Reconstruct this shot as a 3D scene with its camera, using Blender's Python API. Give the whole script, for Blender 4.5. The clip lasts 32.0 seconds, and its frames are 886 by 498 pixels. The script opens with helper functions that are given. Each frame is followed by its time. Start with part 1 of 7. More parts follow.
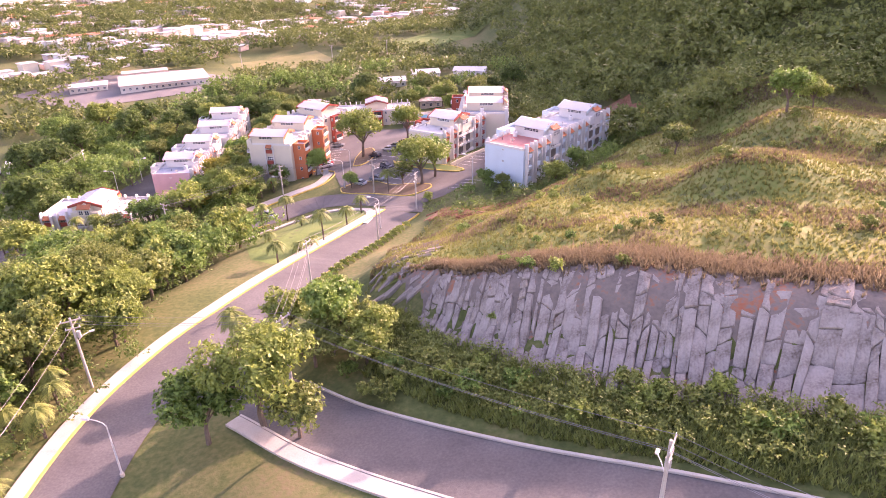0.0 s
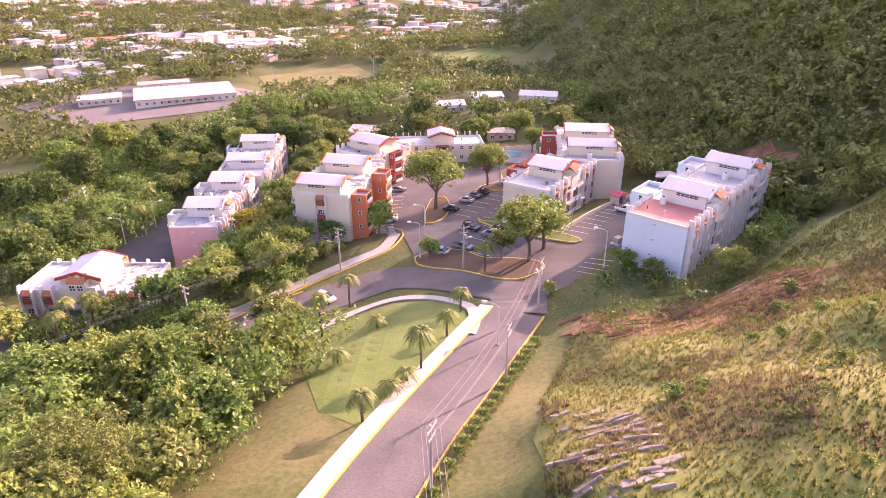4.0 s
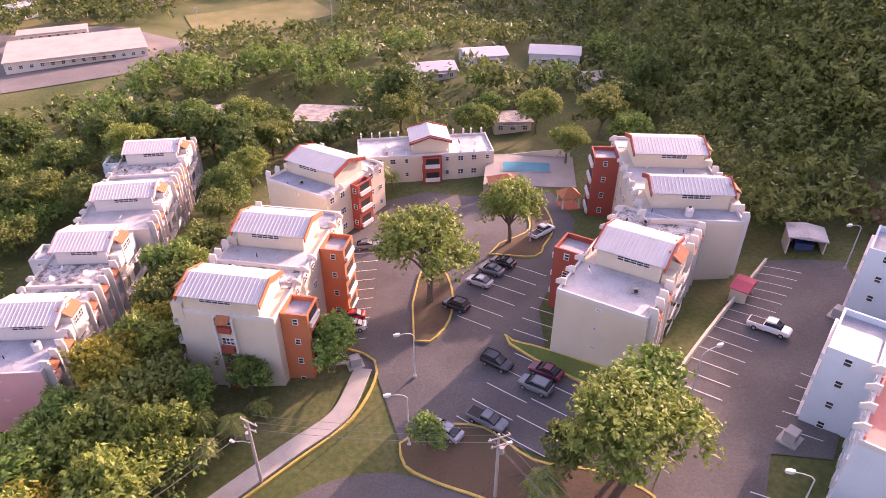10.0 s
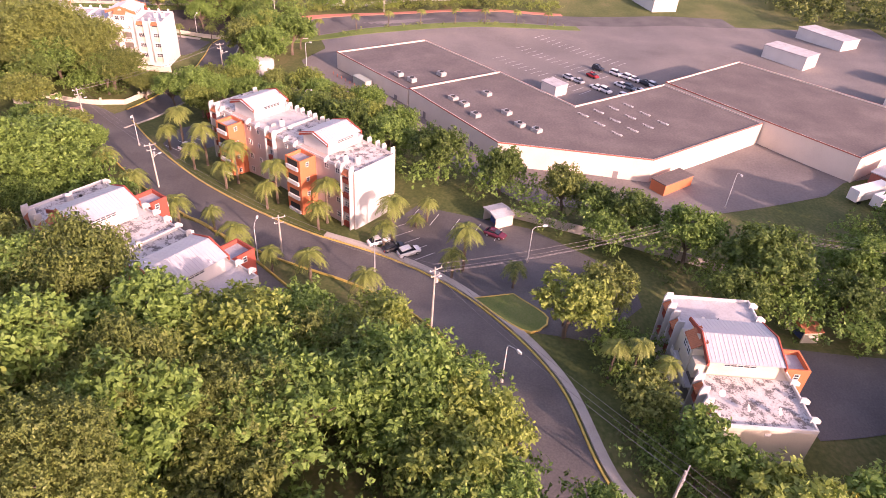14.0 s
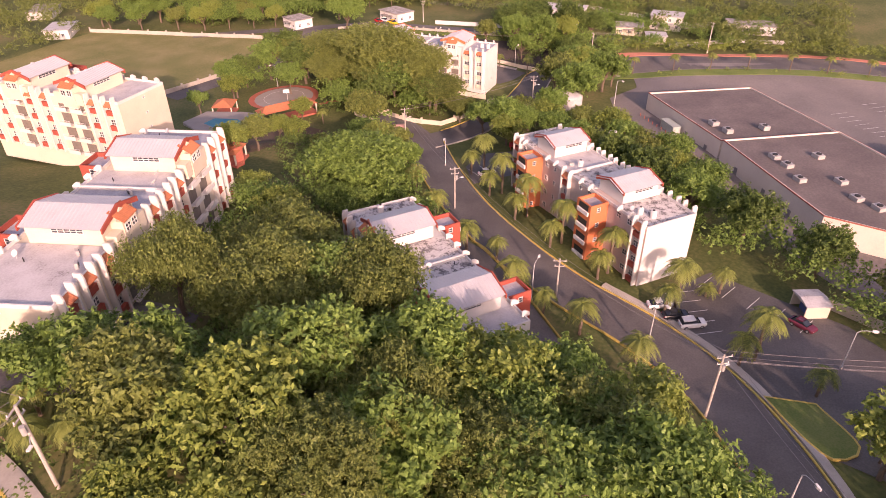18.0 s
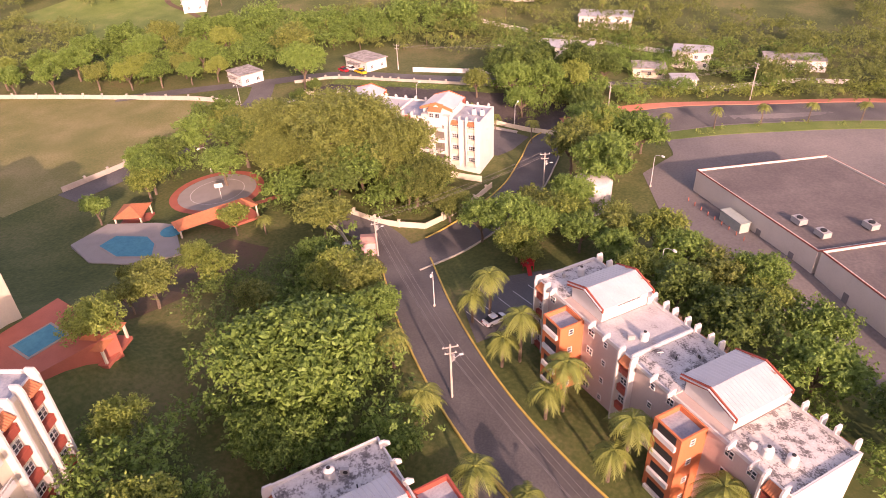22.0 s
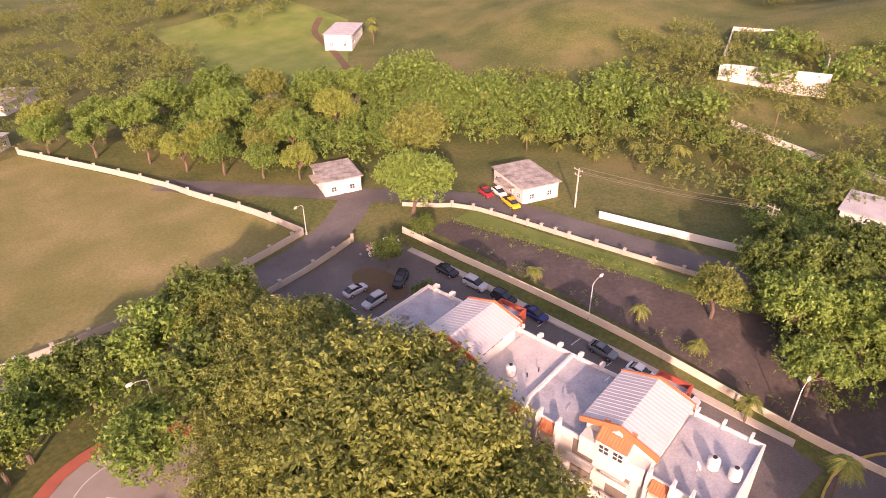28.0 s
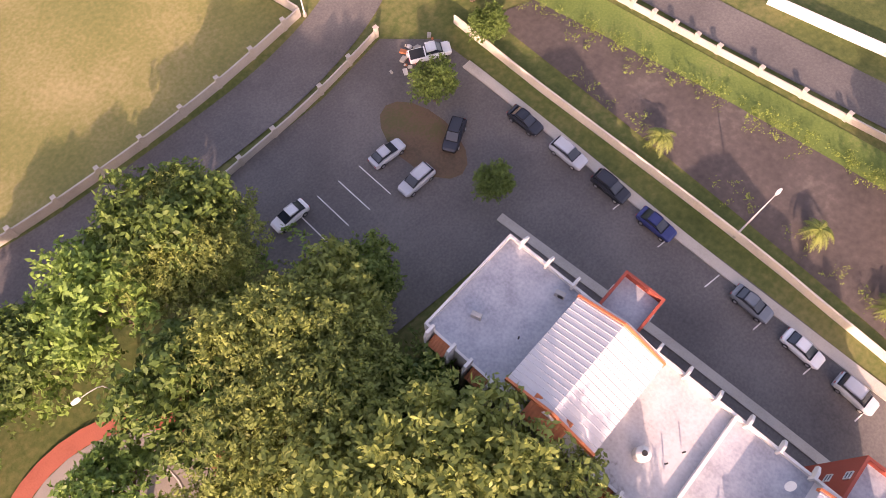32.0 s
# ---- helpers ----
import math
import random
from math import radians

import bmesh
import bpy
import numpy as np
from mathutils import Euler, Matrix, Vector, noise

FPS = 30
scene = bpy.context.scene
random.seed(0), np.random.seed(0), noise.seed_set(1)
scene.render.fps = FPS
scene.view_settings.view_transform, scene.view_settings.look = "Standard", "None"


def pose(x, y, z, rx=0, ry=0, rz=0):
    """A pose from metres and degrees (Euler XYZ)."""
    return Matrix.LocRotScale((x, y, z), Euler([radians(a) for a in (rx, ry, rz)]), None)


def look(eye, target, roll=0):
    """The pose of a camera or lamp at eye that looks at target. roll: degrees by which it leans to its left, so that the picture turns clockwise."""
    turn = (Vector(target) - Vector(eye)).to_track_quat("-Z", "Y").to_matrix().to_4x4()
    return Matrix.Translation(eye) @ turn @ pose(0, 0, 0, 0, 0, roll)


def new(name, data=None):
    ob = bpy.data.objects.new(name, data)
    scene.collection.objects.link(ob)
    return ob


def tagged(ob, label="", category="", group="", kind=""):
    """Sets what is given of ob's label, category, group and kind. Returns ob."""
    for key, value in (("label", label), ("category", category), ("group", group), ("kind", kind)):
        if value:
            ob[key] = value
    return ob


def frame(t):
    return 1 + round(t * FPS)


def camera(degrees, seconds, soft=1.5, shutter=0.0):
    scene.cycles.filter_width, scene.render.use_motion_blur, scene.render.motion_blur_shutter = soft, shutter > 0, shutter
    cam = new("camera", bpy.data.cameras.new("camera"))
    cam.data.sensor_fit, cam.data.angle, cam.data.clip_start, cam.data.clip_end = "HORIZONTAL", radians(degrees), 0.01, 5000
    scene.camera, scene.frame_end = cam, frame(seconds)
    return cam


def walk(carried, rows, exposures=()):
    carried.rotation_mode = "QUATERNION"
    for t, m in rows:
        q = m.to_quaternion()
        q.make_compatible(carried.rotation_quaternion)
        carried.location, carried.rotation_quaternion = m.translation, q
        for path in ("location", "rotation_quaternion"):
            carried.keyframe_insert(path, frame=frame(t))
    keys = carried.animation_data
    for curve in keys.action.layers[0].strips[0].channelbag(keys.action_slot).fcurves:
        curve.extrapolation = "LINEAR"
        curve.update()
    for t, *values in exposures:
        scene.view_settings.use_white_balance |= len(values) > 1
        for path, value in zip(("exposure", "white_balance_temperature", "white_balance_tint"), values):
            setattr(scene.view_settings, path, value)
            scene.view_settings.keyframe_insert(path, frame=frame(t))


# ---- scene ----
cam = camera(69.2, 32.0, soft=0.9)
# seconds, eye, target, roll in degrees
ROWS = [
    (0, (0.22, -0.12, 57.58), (0.24, 53.76, 31.17), -1.60),
    (0.5, (0.01, 7.43, 57.49), (-0.25, 61.36, 31.19), -1.29),
    (1, (-0.18, 16.43, 57.29), (-0.64, 70.39, 31.07), -1.08),
    (1.5, (-0.21, 24.93, 57.29), (-0.64, 79.01, 31.30), -0.93),
    (2, (-2.12, 28.34, 57.37), (-2.40, 82.43, 31.40), -0.69),
    (2.5, (-6.94, 30.42, 57.45), (-7.14, 84.58, 31.63), -0.40),
    (4.5, (-22.93, 56.37, 53.39), (-23.83, 110.61, 27.76), -0.01),
    (5, (-25.24, 69.58, 52.71), (-23.80, 123.73, 26.92), -0.22),
    (5.5, (-26.32, 84.61, 52.26), (-21.42, 138.46, 26.25), -0.55),
    (6, (-26.36, 100.95, 51.42), (-16.89, 154.15, 25.34), -0.65),
    (6.5, (-24.94, 114.88, 50.87), (-14.21, 167.94, 24.99), -0.85),
    (7, (-24.24, 117.86, 51.44), (-13.56, 168.41, 20.93), -1.18),
    (7.5, (-24.09, 117.71, 51.76), (-13.85, 167.04, 19.17), -1.17),
    (8, (-23.90, 118.07, 52.24), (-13.74, 167.42, 19.67), -1.18),
    (8.5, (-23.88, 118.20, 52.45), (-13.70, 167.59, 19.94), -1.12),
    (9, (-24.00, 118.08, 52.65), (-15.27, 167.82, 20.25), -0.84),
    (9.5, (-23.98, 118.16, 52.93), (-18.21, 168.36, 20.58), -0.52),
    (10, (-24.01, 118.21, 53.46), (-22.63, 168.75, 21.15), -0.18),
    (10.5, (-24.19, 118.19, 53.34), (-28.14, 168.75, 21.28), 0.22),
    (11, (-24.34, 118.03, 53.51), (-37.27, 167.06, 21.43), 1.24),
    (11.5, (-24.48, 117.87, 53.67), (-46.52, 163.48, 21.51), 2.12),
    (12, (-24.63, 117.72, 53.84), (-56.06, 157.21, 21.40), 3.16),
    (12.5, (-24.78, 117.56, 54.00), (-65.04, 147.45, 21.06), 4.02),
    (13, (-24.93, 117.40, 54.17), (-70.71, 137.08, 20.75), 4.28),
    (13.5, (-25.08, 117.24, 54.33), (-73.61, 127.20, 20.50), 4.73),
    (14, (-25.22, 117.08, 54.50), (-74.47, 116.84, 20.22), 4.27),
    (14.5, (-25.37, 116.93, 54.66), (-73.26, 106.12, 20.16), 3.18),
    (15, (-25.52, 116.77, 54.83), (-70.78, 97.79, 20.31), 3.21),
    (15.5, (-25.67, 116.61, 54.99), (-70.02, 95.24, 20.70), 2.83),
    (17.5, (-26.26, 115.98, 55.65), (-69.80, 91.24, 22.60), 0.20),
    (18, (-29.79, 113.69, 55.35), (-73.78, 89.57, 22.44), -0.57),
    (18.5, (-33.94, 110.82, 55.15), (-78.32, 87.22, 22.38), -1.11),
    (19, (-38.87, 107.57, 54.76), (-83.48, 84.20, 22.14), -1.30),
    (19.5, (-44.74, 104.10, 54.56), (-89.46, 80.80, 22.05), -1.49),
    (20, (-51.05, 100.83, 54.64), (-95.79, 77.54, 22.15), -1.67),
    (20.5, (-57.86, 97.63, 54.62), (-102.58, 74.28, 22.15), -1.96),
    (21, (-65.14, 94.49, 54.51), (-109.83, 71.03, 22.07), -2.28),
    (21.5, (-72.08, 91.21, 54.33), (-116.84, 67.79, 21.96), -2.36),
    (22, (-78.50, 88.03, 53.86), (-123.36, 64.61, 21.61), -2.51),
    (22.5, (-85.30, 84.59, 53.53), (-130.17, 61.20, 21.30), -2.67),
    (23, (-92.74, 80.80, 52.91), (-137.63, 57.38, 20.73), -2.84),
    (23.5, (-100.51, 76.66, 52.53), (-145.41, 53.22, 20.36), -2.98),
    (24, (-108.11, 72.62, 52.03), (-153.06, 49.10, 20.01), -3.10),
    (24.5, (-115.72, 68.96, 51.68), (-160.62, 45.29, 19.70), -3.21),
    (26.5, (-146.38, 54.91, 48.43), (-191.47, 30.83, 17.02), -3.25),
    (27, (-153.14, 50.69, 47.63), (-197.17, 24.25, 16.60), -2.72),
    (27.5, (-159.68, 45.42, 47.86), (-198.92, 12.10, 17.05), -1.23),
    (28, (-165.62, 39.20, 47.91), (-201.87, 2.68, 17.06), -0.42),
    (28.5, (-170.75, 32.58, 47.97), (-206.31, -4.22, 16.64), -0.33),
    (29, (-175.95, 25.02, 47.88), (-209.45, -9.69, 12.21), -0.11),
    (29.5, (-181.25, 18.01, 47.70), (-210.92, -12.96, 5.73), -0.02),
    (30, (-185.24, 12.78, 47.04), (-211.89, -15.11, 1.08), 0.27),
    (30.5, (-188.10, 9.28, 46.52), (-212.48, -16.47, -1.87), 0.24),
    (31, (-190.58, 5.84, 46.70), (-212.60, -17.50, -4.01), 0.23),
    (31.5, (-193.27, 2.28, 47.82), (-212.35, -18.27, -5.22), -0.00),
    (32, (-195.99, -1.37, 48.52), (-212.30, -19.10, -6.43), -0.16),
]
# seconds, stops, kelvin, tint
LIGHTING = [(0, 2.3, 7050, 60), (6, 1.95, 7250, 61), (9, 1.8, 7250, 60), (13, 1.5, 7050, 54), (18, 0.92, 7400, 50), (24, 1.28, 7750, 51), (28, 1.2, 7900, 52), (32, 1.65, 7600, 43)]
walk(cam, [(t, look(eye, target, roll)) for t, eye, target, roll in ROWS], LIGHTING)


# ---- light ----
SUN_AZ, SUN_EL = radians(45), radians(19)      # clockwise from +y; height
scene.world = bpy.data.worlds.new("sky")
scene.world.use_nodes = True
_nt = scene.world.node_tree
_sky = _nt.nodes.new("ShaderNodeTexSky")
_sky.sky_type, _sky.sun_disc = "NISHITA", False
_sky.sun_elevation, _sky.sun_rotation = SUN_EL, SUN_AZ
_sky.dust_density, _sky.air_density = 3.0, 1.2
_nt.links.new(_sky.outputs[0], _nt.nodes["Background"].inputs[0])
_nt.nodes["Background"].inputs[1].default_value = 0.15
sun = new("sun", bpy.data.lights.new("sun", "SUN"))
sun.data.energy, sun.data.angle, sun.data.color = 3.0, radians(0.6), (1.0, 0.84, 0.66)
_d = Vector((math.sin(SUN_AZ) * math.cos(SUN_EL), math.cos(SUN_AZ) * math.cos(SUN_EL), math.sin(SUN_EL)))
sun.matrix_world = look(_d * 400, (0, 0, 0))


# ---- materials ----
def material(name, stops, scale=1.0, fine=12.0, rough=0.8, bump=0.3, bump_scale=None, metal=0.0, island=0.0, per_object=0.0, coords="Object", spec=0.3, stretch=(1, 1, 1), trans=0.0):
    """A procedural surface: colour stops over two scales of noise, with fine relief."""
    m = bpy.data.materials.new(name)
    m.use_nodes = True
    nt = m.node_tree
    n, link = nt.nodes, nt.links.new
    b = n["Principled BSDF"]
    b.inputs["Roughness"].default_value, b.inputs["Metallic"].default_value = rough, metal
    b.inputs["Specular IOR Level"].default_value = spec
    co = n.new("ShaderNodeTexCoord")
    mp = n.new("ShaderNodeMapping")
    mp.inputs["Scale"].default_value = stretch
    link(co.outputs[coords], mp.inputs[0])
    big, small = n.new("ShaderNodeTexNoise"), n.new("ShaderNodeTexNoise")
    big.inputs["Scale"].default_value, big.inputs["Detail"].default_value = scale, 4
    small.inputs["Scale"].default_value, small.inputs["Detail"].default_value = scale * fine, 3
    link(mp.outputs[0], big.inputs["Vector"]), link(mp.outputs[0], small.inputs["Vector"])
    mix = n.new("ShaderNodeMix")
    mix.inputs["Factor"].default_value = 0.4
    link(big.outputs["Fac"], mix.inputs["A"]), link(small.outputs["Fac"], mix.inputs["B"])
    value = mix.outputs["Result"]
    for amount, node, socket in ((island, "ShaderNodeNewGeometry", "Random Per Island"), (per_object, "ShaderNodeObjectInfo", "Random")):
        if amount:
            g = n.new(node)
            ma = n.new("ShaderNodeMath")
            ma.operation, ma.inputs[1].default_value = "MULTIPLY_ADD", amount
            link(g.outputs[socket], ma.inputs[0]), link(value, ma.inputs[2])
            sb = n.new("ShaderNodeMath")
            sb.operation, sb.inputs[1].default_value = "SUBTRACT", amount / 2
            link(ma.outputs[0], sb.inputs[0])
            value = sb.outputs[0]
    ramp = n.new("ShaderNodeValToRGB")
    el = ramp.color_ramp.elements
    while len(el) < len(stops):
        el.new(0.5)
    for e, (at, col) in zip(el, stops):
        e.position, e.color = at, (*col, 1)
    link(value, ramp.inputs[0])
    link(ramp.outputs[0], b.inputs["Base Color"])
    if trans:
        b.inputs["Subsurface Weight"].default_value = 0.0
    if bump:
        bp = n.new("ShaderNodeBump")
        bp.inputs["Strength"].default_value, bp.inputs["Distance"].default_value = bump, 0.05
        tx = n.new("ShaderNodeTexNoise")
        tx.inputs["Scale"].default_value, tx.inputs["Detail"].default_value = bump_scale or scale * fine, 5
        link(mp.outputs[0], tx.inputs["Vector"])
        link(tx.outputs["Fac"], bp.inputs["Height"]), link(bp.outputs[0], b.inputs["Normal"])
    return m


def tint(c, k):
    return tuple(min(1, v * k) for v in c)


def plain(name, c, scale=0.6, spread=0.22, **kw):
    return material(name, [(0.25, tint(c, 1 - spread)), (0.5, c), (0.75, tint(c, 1 + spread * 0.5))], scale, **kw)


ASPHALT = material("asphalt", [(0.3, (0.075, 0.069, 0.068)), (0.5, (0.115, 0.105, 0.10)), (0.7, (0.165, 0.15, 0.14))], 0.12, 30, rough=0.85, bump=0.25, bump_scale=9)
CONCRETE = plain("concrete", (0.42, 0.38, 0.33), 0.5, rough=0.9)
YELLOW = plain("yellow_paint", (0.55, 0.40, 0.10), 1.2, 0.4, rough=0.7)
LINE = plain("white_paint_line", (0.62, 0.6, 0.58), 2.0, 0.35, rough=0.7)
OLDLOT = material("bleached_asphalt", [(0.3, (0.13, 0.115, 0.11)), (0.5, (0.18, 0.16, 0.15)), (0.7, (0.24, 0.21, 0.19))], 0.06, 30, rough=0.9, bump=0.2, bump_scale=6)
GRASS = material("grass", [(0.3, (0.04, 0.06, 0.016)), (0.48, (0.085, 0.105, 0.03)), (0.62, (0.15, 0.14, 0.055)), (0.8, (0.19, 0.13, 0.075))], 0.06, 25, rough=0.95, bump=0.8, bump_scale=3)
LAWN = material("lawn", [(0.3, (0.07, 0.11, 0.025)), (0.5, (0.12, 0.17, 0.04)), (0.75, (0.22, 0.22, 0.08))], 0.12, 30, rough=0.95, bump=0.6, bump_scale=4)
FOREST = material("forest_floor", [(0.3, (0.02, 0.035, 0.01)), (0.6, (0.04, 0.06, 0.02)), (0.8, (0.09, 0.08, 0.04))], 0.1, 20, rough=0.95)
WHITE = plain("white_wall", (0.60, 0.575, 0.55), 0.35, 0.12, rough=0.75, bump=0.15)
CREAM = plain("cream_wall", (0.60, 0.53, 0.42), 0.35, 0.12, rough=0.8, bump=0.15)
BLUEW = plain("pale_blue_wall", (0.55, 0.64, 0.70), 0.35, 0.1, rough=0.8, bump=0.15)
ROOF = material("roof_membrane", [(0.3, (0.25, 0.23, 0.22)), (0.45, (0.6, 0.58, 0.56)), (0.6, (0.66, 0.64, 0.62))], 0.35, 8, rough=0.7)
TRUNK = plain("bark", (0.16, 0.12, 0.09), 2.0, 0.4, rough=0.95)


# ---- helpers of the scene ----
def mesh(name, verts, faces, mat, smooth=False):
    me = bpy.data.meshes.new(name)
    me.from_pydata([tuple(v) for v in verts], [], faces)
    for mm in (mat if isinstance(mat, (list, tuple)) else [mat]):
        me.materials.append(mm)
    if smooth:
        me.polygons.foreach_set("use_smooth", [True] * len(me.polygons))
    me.update()
    return me


def piece(name, me, parent=None, m=None, label=""):
    ob = new(name, me)
    if parent:
        ob.parent = parent
    if m is not None:
        ob.matrix_basis = m
    if label:
        ob["label"] = label
    return ob


class Boxes:
    """Collects simple solids into one mesh."""

    def __init__(self):
        self.v, self.f = [], []

    def box(self, x0, y0, z0, x1, y1, z1):
        k = len(self.v)
        self.v += [(x, y, z) for z in (z0, z1) for x, y in ((x0, y0), (x1, y0), (x1, y1), (x0, y1))]
        self.f += [(k + 3, k + 2, k + 1, k), (k + 4, k + 5, k + 6, k + 7)] + [(k + i, k + (i + 1) % 4, k + 4 + (i + 1) % 4, k + 4 + i) for i in range(4)]
        return self

    def prism(self, poly, z0, z1):
        """poly: (x, y) counter-clockwise; z1 may be a list of heights."""
        k, n = len(self.v), len(poly)
        tops = z1 if isinstance(z1, (list, tuple)) else [z1] * n
        lows = z0 if isinstance(z0, (list, tuple)) else [z0] * n
        self.v += [(x, y, z) for (x, y), z in zip(poly, lows)] + [(x, y, z) for (x, y), z in zip(poly, tops)]
        self.f += [tuple(k + i for i in reversed(range(n))), tuple(k + n + i for i in range(n))]
        self.f += [(k + i, k + (i + 1) % n, k + n + (i + 1) % n, k + n + i) for i in range(n)]
        return self

    def side(self, poly, a0, a1, axis="y"):
        """A profile in the plane across an axis, drawn from a0 to a1 along it."""
        k, n = len(self.v), len(poly)
        for a in (a0, a1):
            self.v += [((u, a, w) if axis == "y" else (a, u, w)) for u, w in poly]
        self.f += [tuple(k + i for i in range(n)), tuple(k + n + i for i in reversed(range(n)))]
        self.f += [(k + (i + 1) % n, k + i, k + n + i, k + n + (i + 1) % n) for i in range(n)]
        return self

    def tube(self, pts, r, n=6):
        k = len(self.v)
        pts = [Vector(p) for p in pts]
        rs = r if isinstance(r, (list, tuple)) else [r] * len(pts)
        for i, p in enumerate(pts):
            d = (pts[min(i + 1, len(pts) - 1)] - pts[max(i - 1, 0)]).normalized()
            q = d.to_track_quat("Z", "Y")
            for j in range(n):
                a = 2 * math.pi * j / n
                self.v.append(p + q @ Vector((math.cos(a) * rs[i], math.sin(a) * rs[i], 0)))
        for i in range(len(pts) - 1):
            for j in range(n):
                a, b = k + i * n + j, k + i * n + (j + 1) % n
                self.f.append((a, b, b + n, a + n))
        self.f += [tuple(k + j for j in reversed(range(n))), tuple(k + (len(pts) - 1) * n + j for j in range(n))]
        return self

    def mesh(self, name, mat, smooth=False):
        return mesh(name, self.v, self.f, mat, smooth)


def empty(name, m, label, category, group="", kind=""):
    ob = new(name)
    ob.matrix_basis = m
    ob.empty_display_size = 0.5
    return tagged(ob, label, category, group, kind)


def glide(pts, step=2.0):
    """A smooth line through points, in even steps."""
    p = [Vector(q) for q in pts]
    p = [2 * p[0] - p[1]] + p + [2 * p[-1] - p[-2]]
    out = []
    for i in range(1, len(p) - 2):
        n = max(1, int((p[i + 1] - p[i]).length / step))
        for k in range(n):
            t = k / n
            out.append(0.5 * (2 * p[i] + (p[i + 1] - p[i - 1]) * t + (2 * p[i - 1] - 5 * p[i] + 4 * p[i + 1] - p[i + 2]) * t * t + (3 * p[i] - p[i - 1] - 3 * p[i + 1] + p[i + 2]) * t ** 3))
    return out + [p[-2]]


# ---- plan: roads, lots, pads ----
ROADS = {
    "hill_road": (8.6, [(-34, 28, 7.4), (-37.5, 40, 7.2), (-38.5, 50, 7.0), (-38, 61, 6.8), (-35, 73, 6.6), (-31, 84, 5.9), (-24.5, 102, 3.6), (-14, 126, 0.9), (-9, 137, 0.1)]),
    "upper_road": (8.0, [(-35, 66, 6.7), (-24, 63.5, 7.6), (-11, 53, 10.2), (4, 44, 12.6), (20, 36, 15.5), (40, 26, 18.5)]),
    "loop_road": (9.5, [(-9, 137, 0.1), (-8.5, 143.5, -0.6), (-13, 149, -1.7), (-22, 156.5, -4.4), (-31.5, 160.5, -6.4), (-41, 156, -7.2), (-52, 148, -7.6), (-66, 134, -7.2), (-85, 129, -8.8), (-99, 122.5, -12.2), (-110, 114, -14.6), (-117, 103, -15.2), (-122, 88, -14.4), (-129, 74, -13.8), (-139, 60, -13.9), (-153, 45.5, -14.4), (-168, 33, -15.5)]),
    "field_road": (8.0, [(-168, 33, -15.5), (-174.5, 22, -15.4), (-176, 12, -15.0)]),
    "lower_road": (9.0, [(-168, 33, -15.5), (-178, 37.5, -16.0), (-191, 41, -15.9), (-206, 43, -15.6), (-222, 41.5, -15.8), (-237, 40, -16.0), (-246, 48, -16.2), (-252, 62, -16.3)]),
    "river_street": (6.0, [(-213, -100, -14.0), (-229, -76, -12.8), (-241, -59, -12.2), (-254.5, -40, -11.8), (-259.3, -17, -11.7), (-263.5, 5, -11.6), (-270, 30, -12), (-282, 56, -13.5), (-292, 82, -14.5)]),
    "corner_street": (7.4, [(-158, -52.5, -14), (-172, -51, -14.2), (-185, -49.5, -14.2), (-204, -50, -14.4), (-217, -51.3, -14.4), (-229, -54.5, -13.8), (-240, -60.5, -12.4)]),
}
LOTS = {
    "north_lot": [(-27.7, 169), (-31, 180), (-40, 187), (-38.5, 215), (-37, 229), (-24, 234), (-10, 229), (0, 227), (2, 216), (-1, 205), (-8.5, 190), (-9, 181), (3, 171), (2.8, 166), (-2.6, 158), (-14, 166), (-21, 169)],
    "east_lot": [(3, 170.5), (27.5, 199), (38, 196), (35, 184), (15.8, 159.5), (10.4, 161), (6, 153), (0.5, 146), (-5, 142), (-8, 148), (-2.6, 155), (-2.4, 158), (2.8, 166)],
    "inner_lot": [(-200, -44.5), (-217, -45.6), (-228, -47.6), (-233, -42), (-233.4, -30), (-234.6, -2), (-238, 22), (-236, 34), (-226, 33), (-220.8, 31), (-217.6, -1), (-216.2, -17.5), (-203, -18), (-200, -29)],
    "palm_lot": [(-139, 110.5), (-128.5, 103.5), (-120, 108), (-112, 121), (-100, 128), (-97, 140), (-108, 150), (-116, 150), (-132, 133)],
    "court_lot": [(-102, 167), (-84, 169.5), (-89, 190), (-87, 207), (-97, 208), (-101, 192)],
    "corner_lot": [(-158, 50), (-150, 56), (-160, 62.5), (-172, 68), (-176, 60), (-168, 50)],
    "market_lot": [(-160, 118), (-146, 132), (-142, 165), (-160, 205), (-168, 213), (-186, 255), (-200, 290), (-312, 290), (-300, 190), (-290, 140), (-278, 104), (-264, 76), (-254, 66), (-238, 72), (-224, 67), (-208, 74)],
    "terrace_lot": [(-34, 40), (-42, 42), (-54, 58), (-62, 60), (-72, 54), (-70, 44), (-52, 30), (-40, 24)],
}
PADS = [(-97, 38, 0.5), (-110, 9, 1), (-75, 160, -14), (-82, 179, -14), (-82, 200, -13), (-82, 240, -13), (-92, 157, -14), (-57, 187, -8.5), (-48, 200, -8), (-46, 228, -7.5), (-24, 243, -7), (19, 145, 1.5), (34, 168, 0), (45, 185, 0), (14, 210, -3), (10, 225, -4)]
PADS += [(-107, 55, -13.5), (-96, 76, -13.8), (-135, 98, -15), (-155, 72, -15), (-60, 110, -4), (-80, 70, 0), (-65, 45, 3), (-172, -17, -14), (-150, -10, -12), (-130, 15, -7), (-120, 40, -8)]
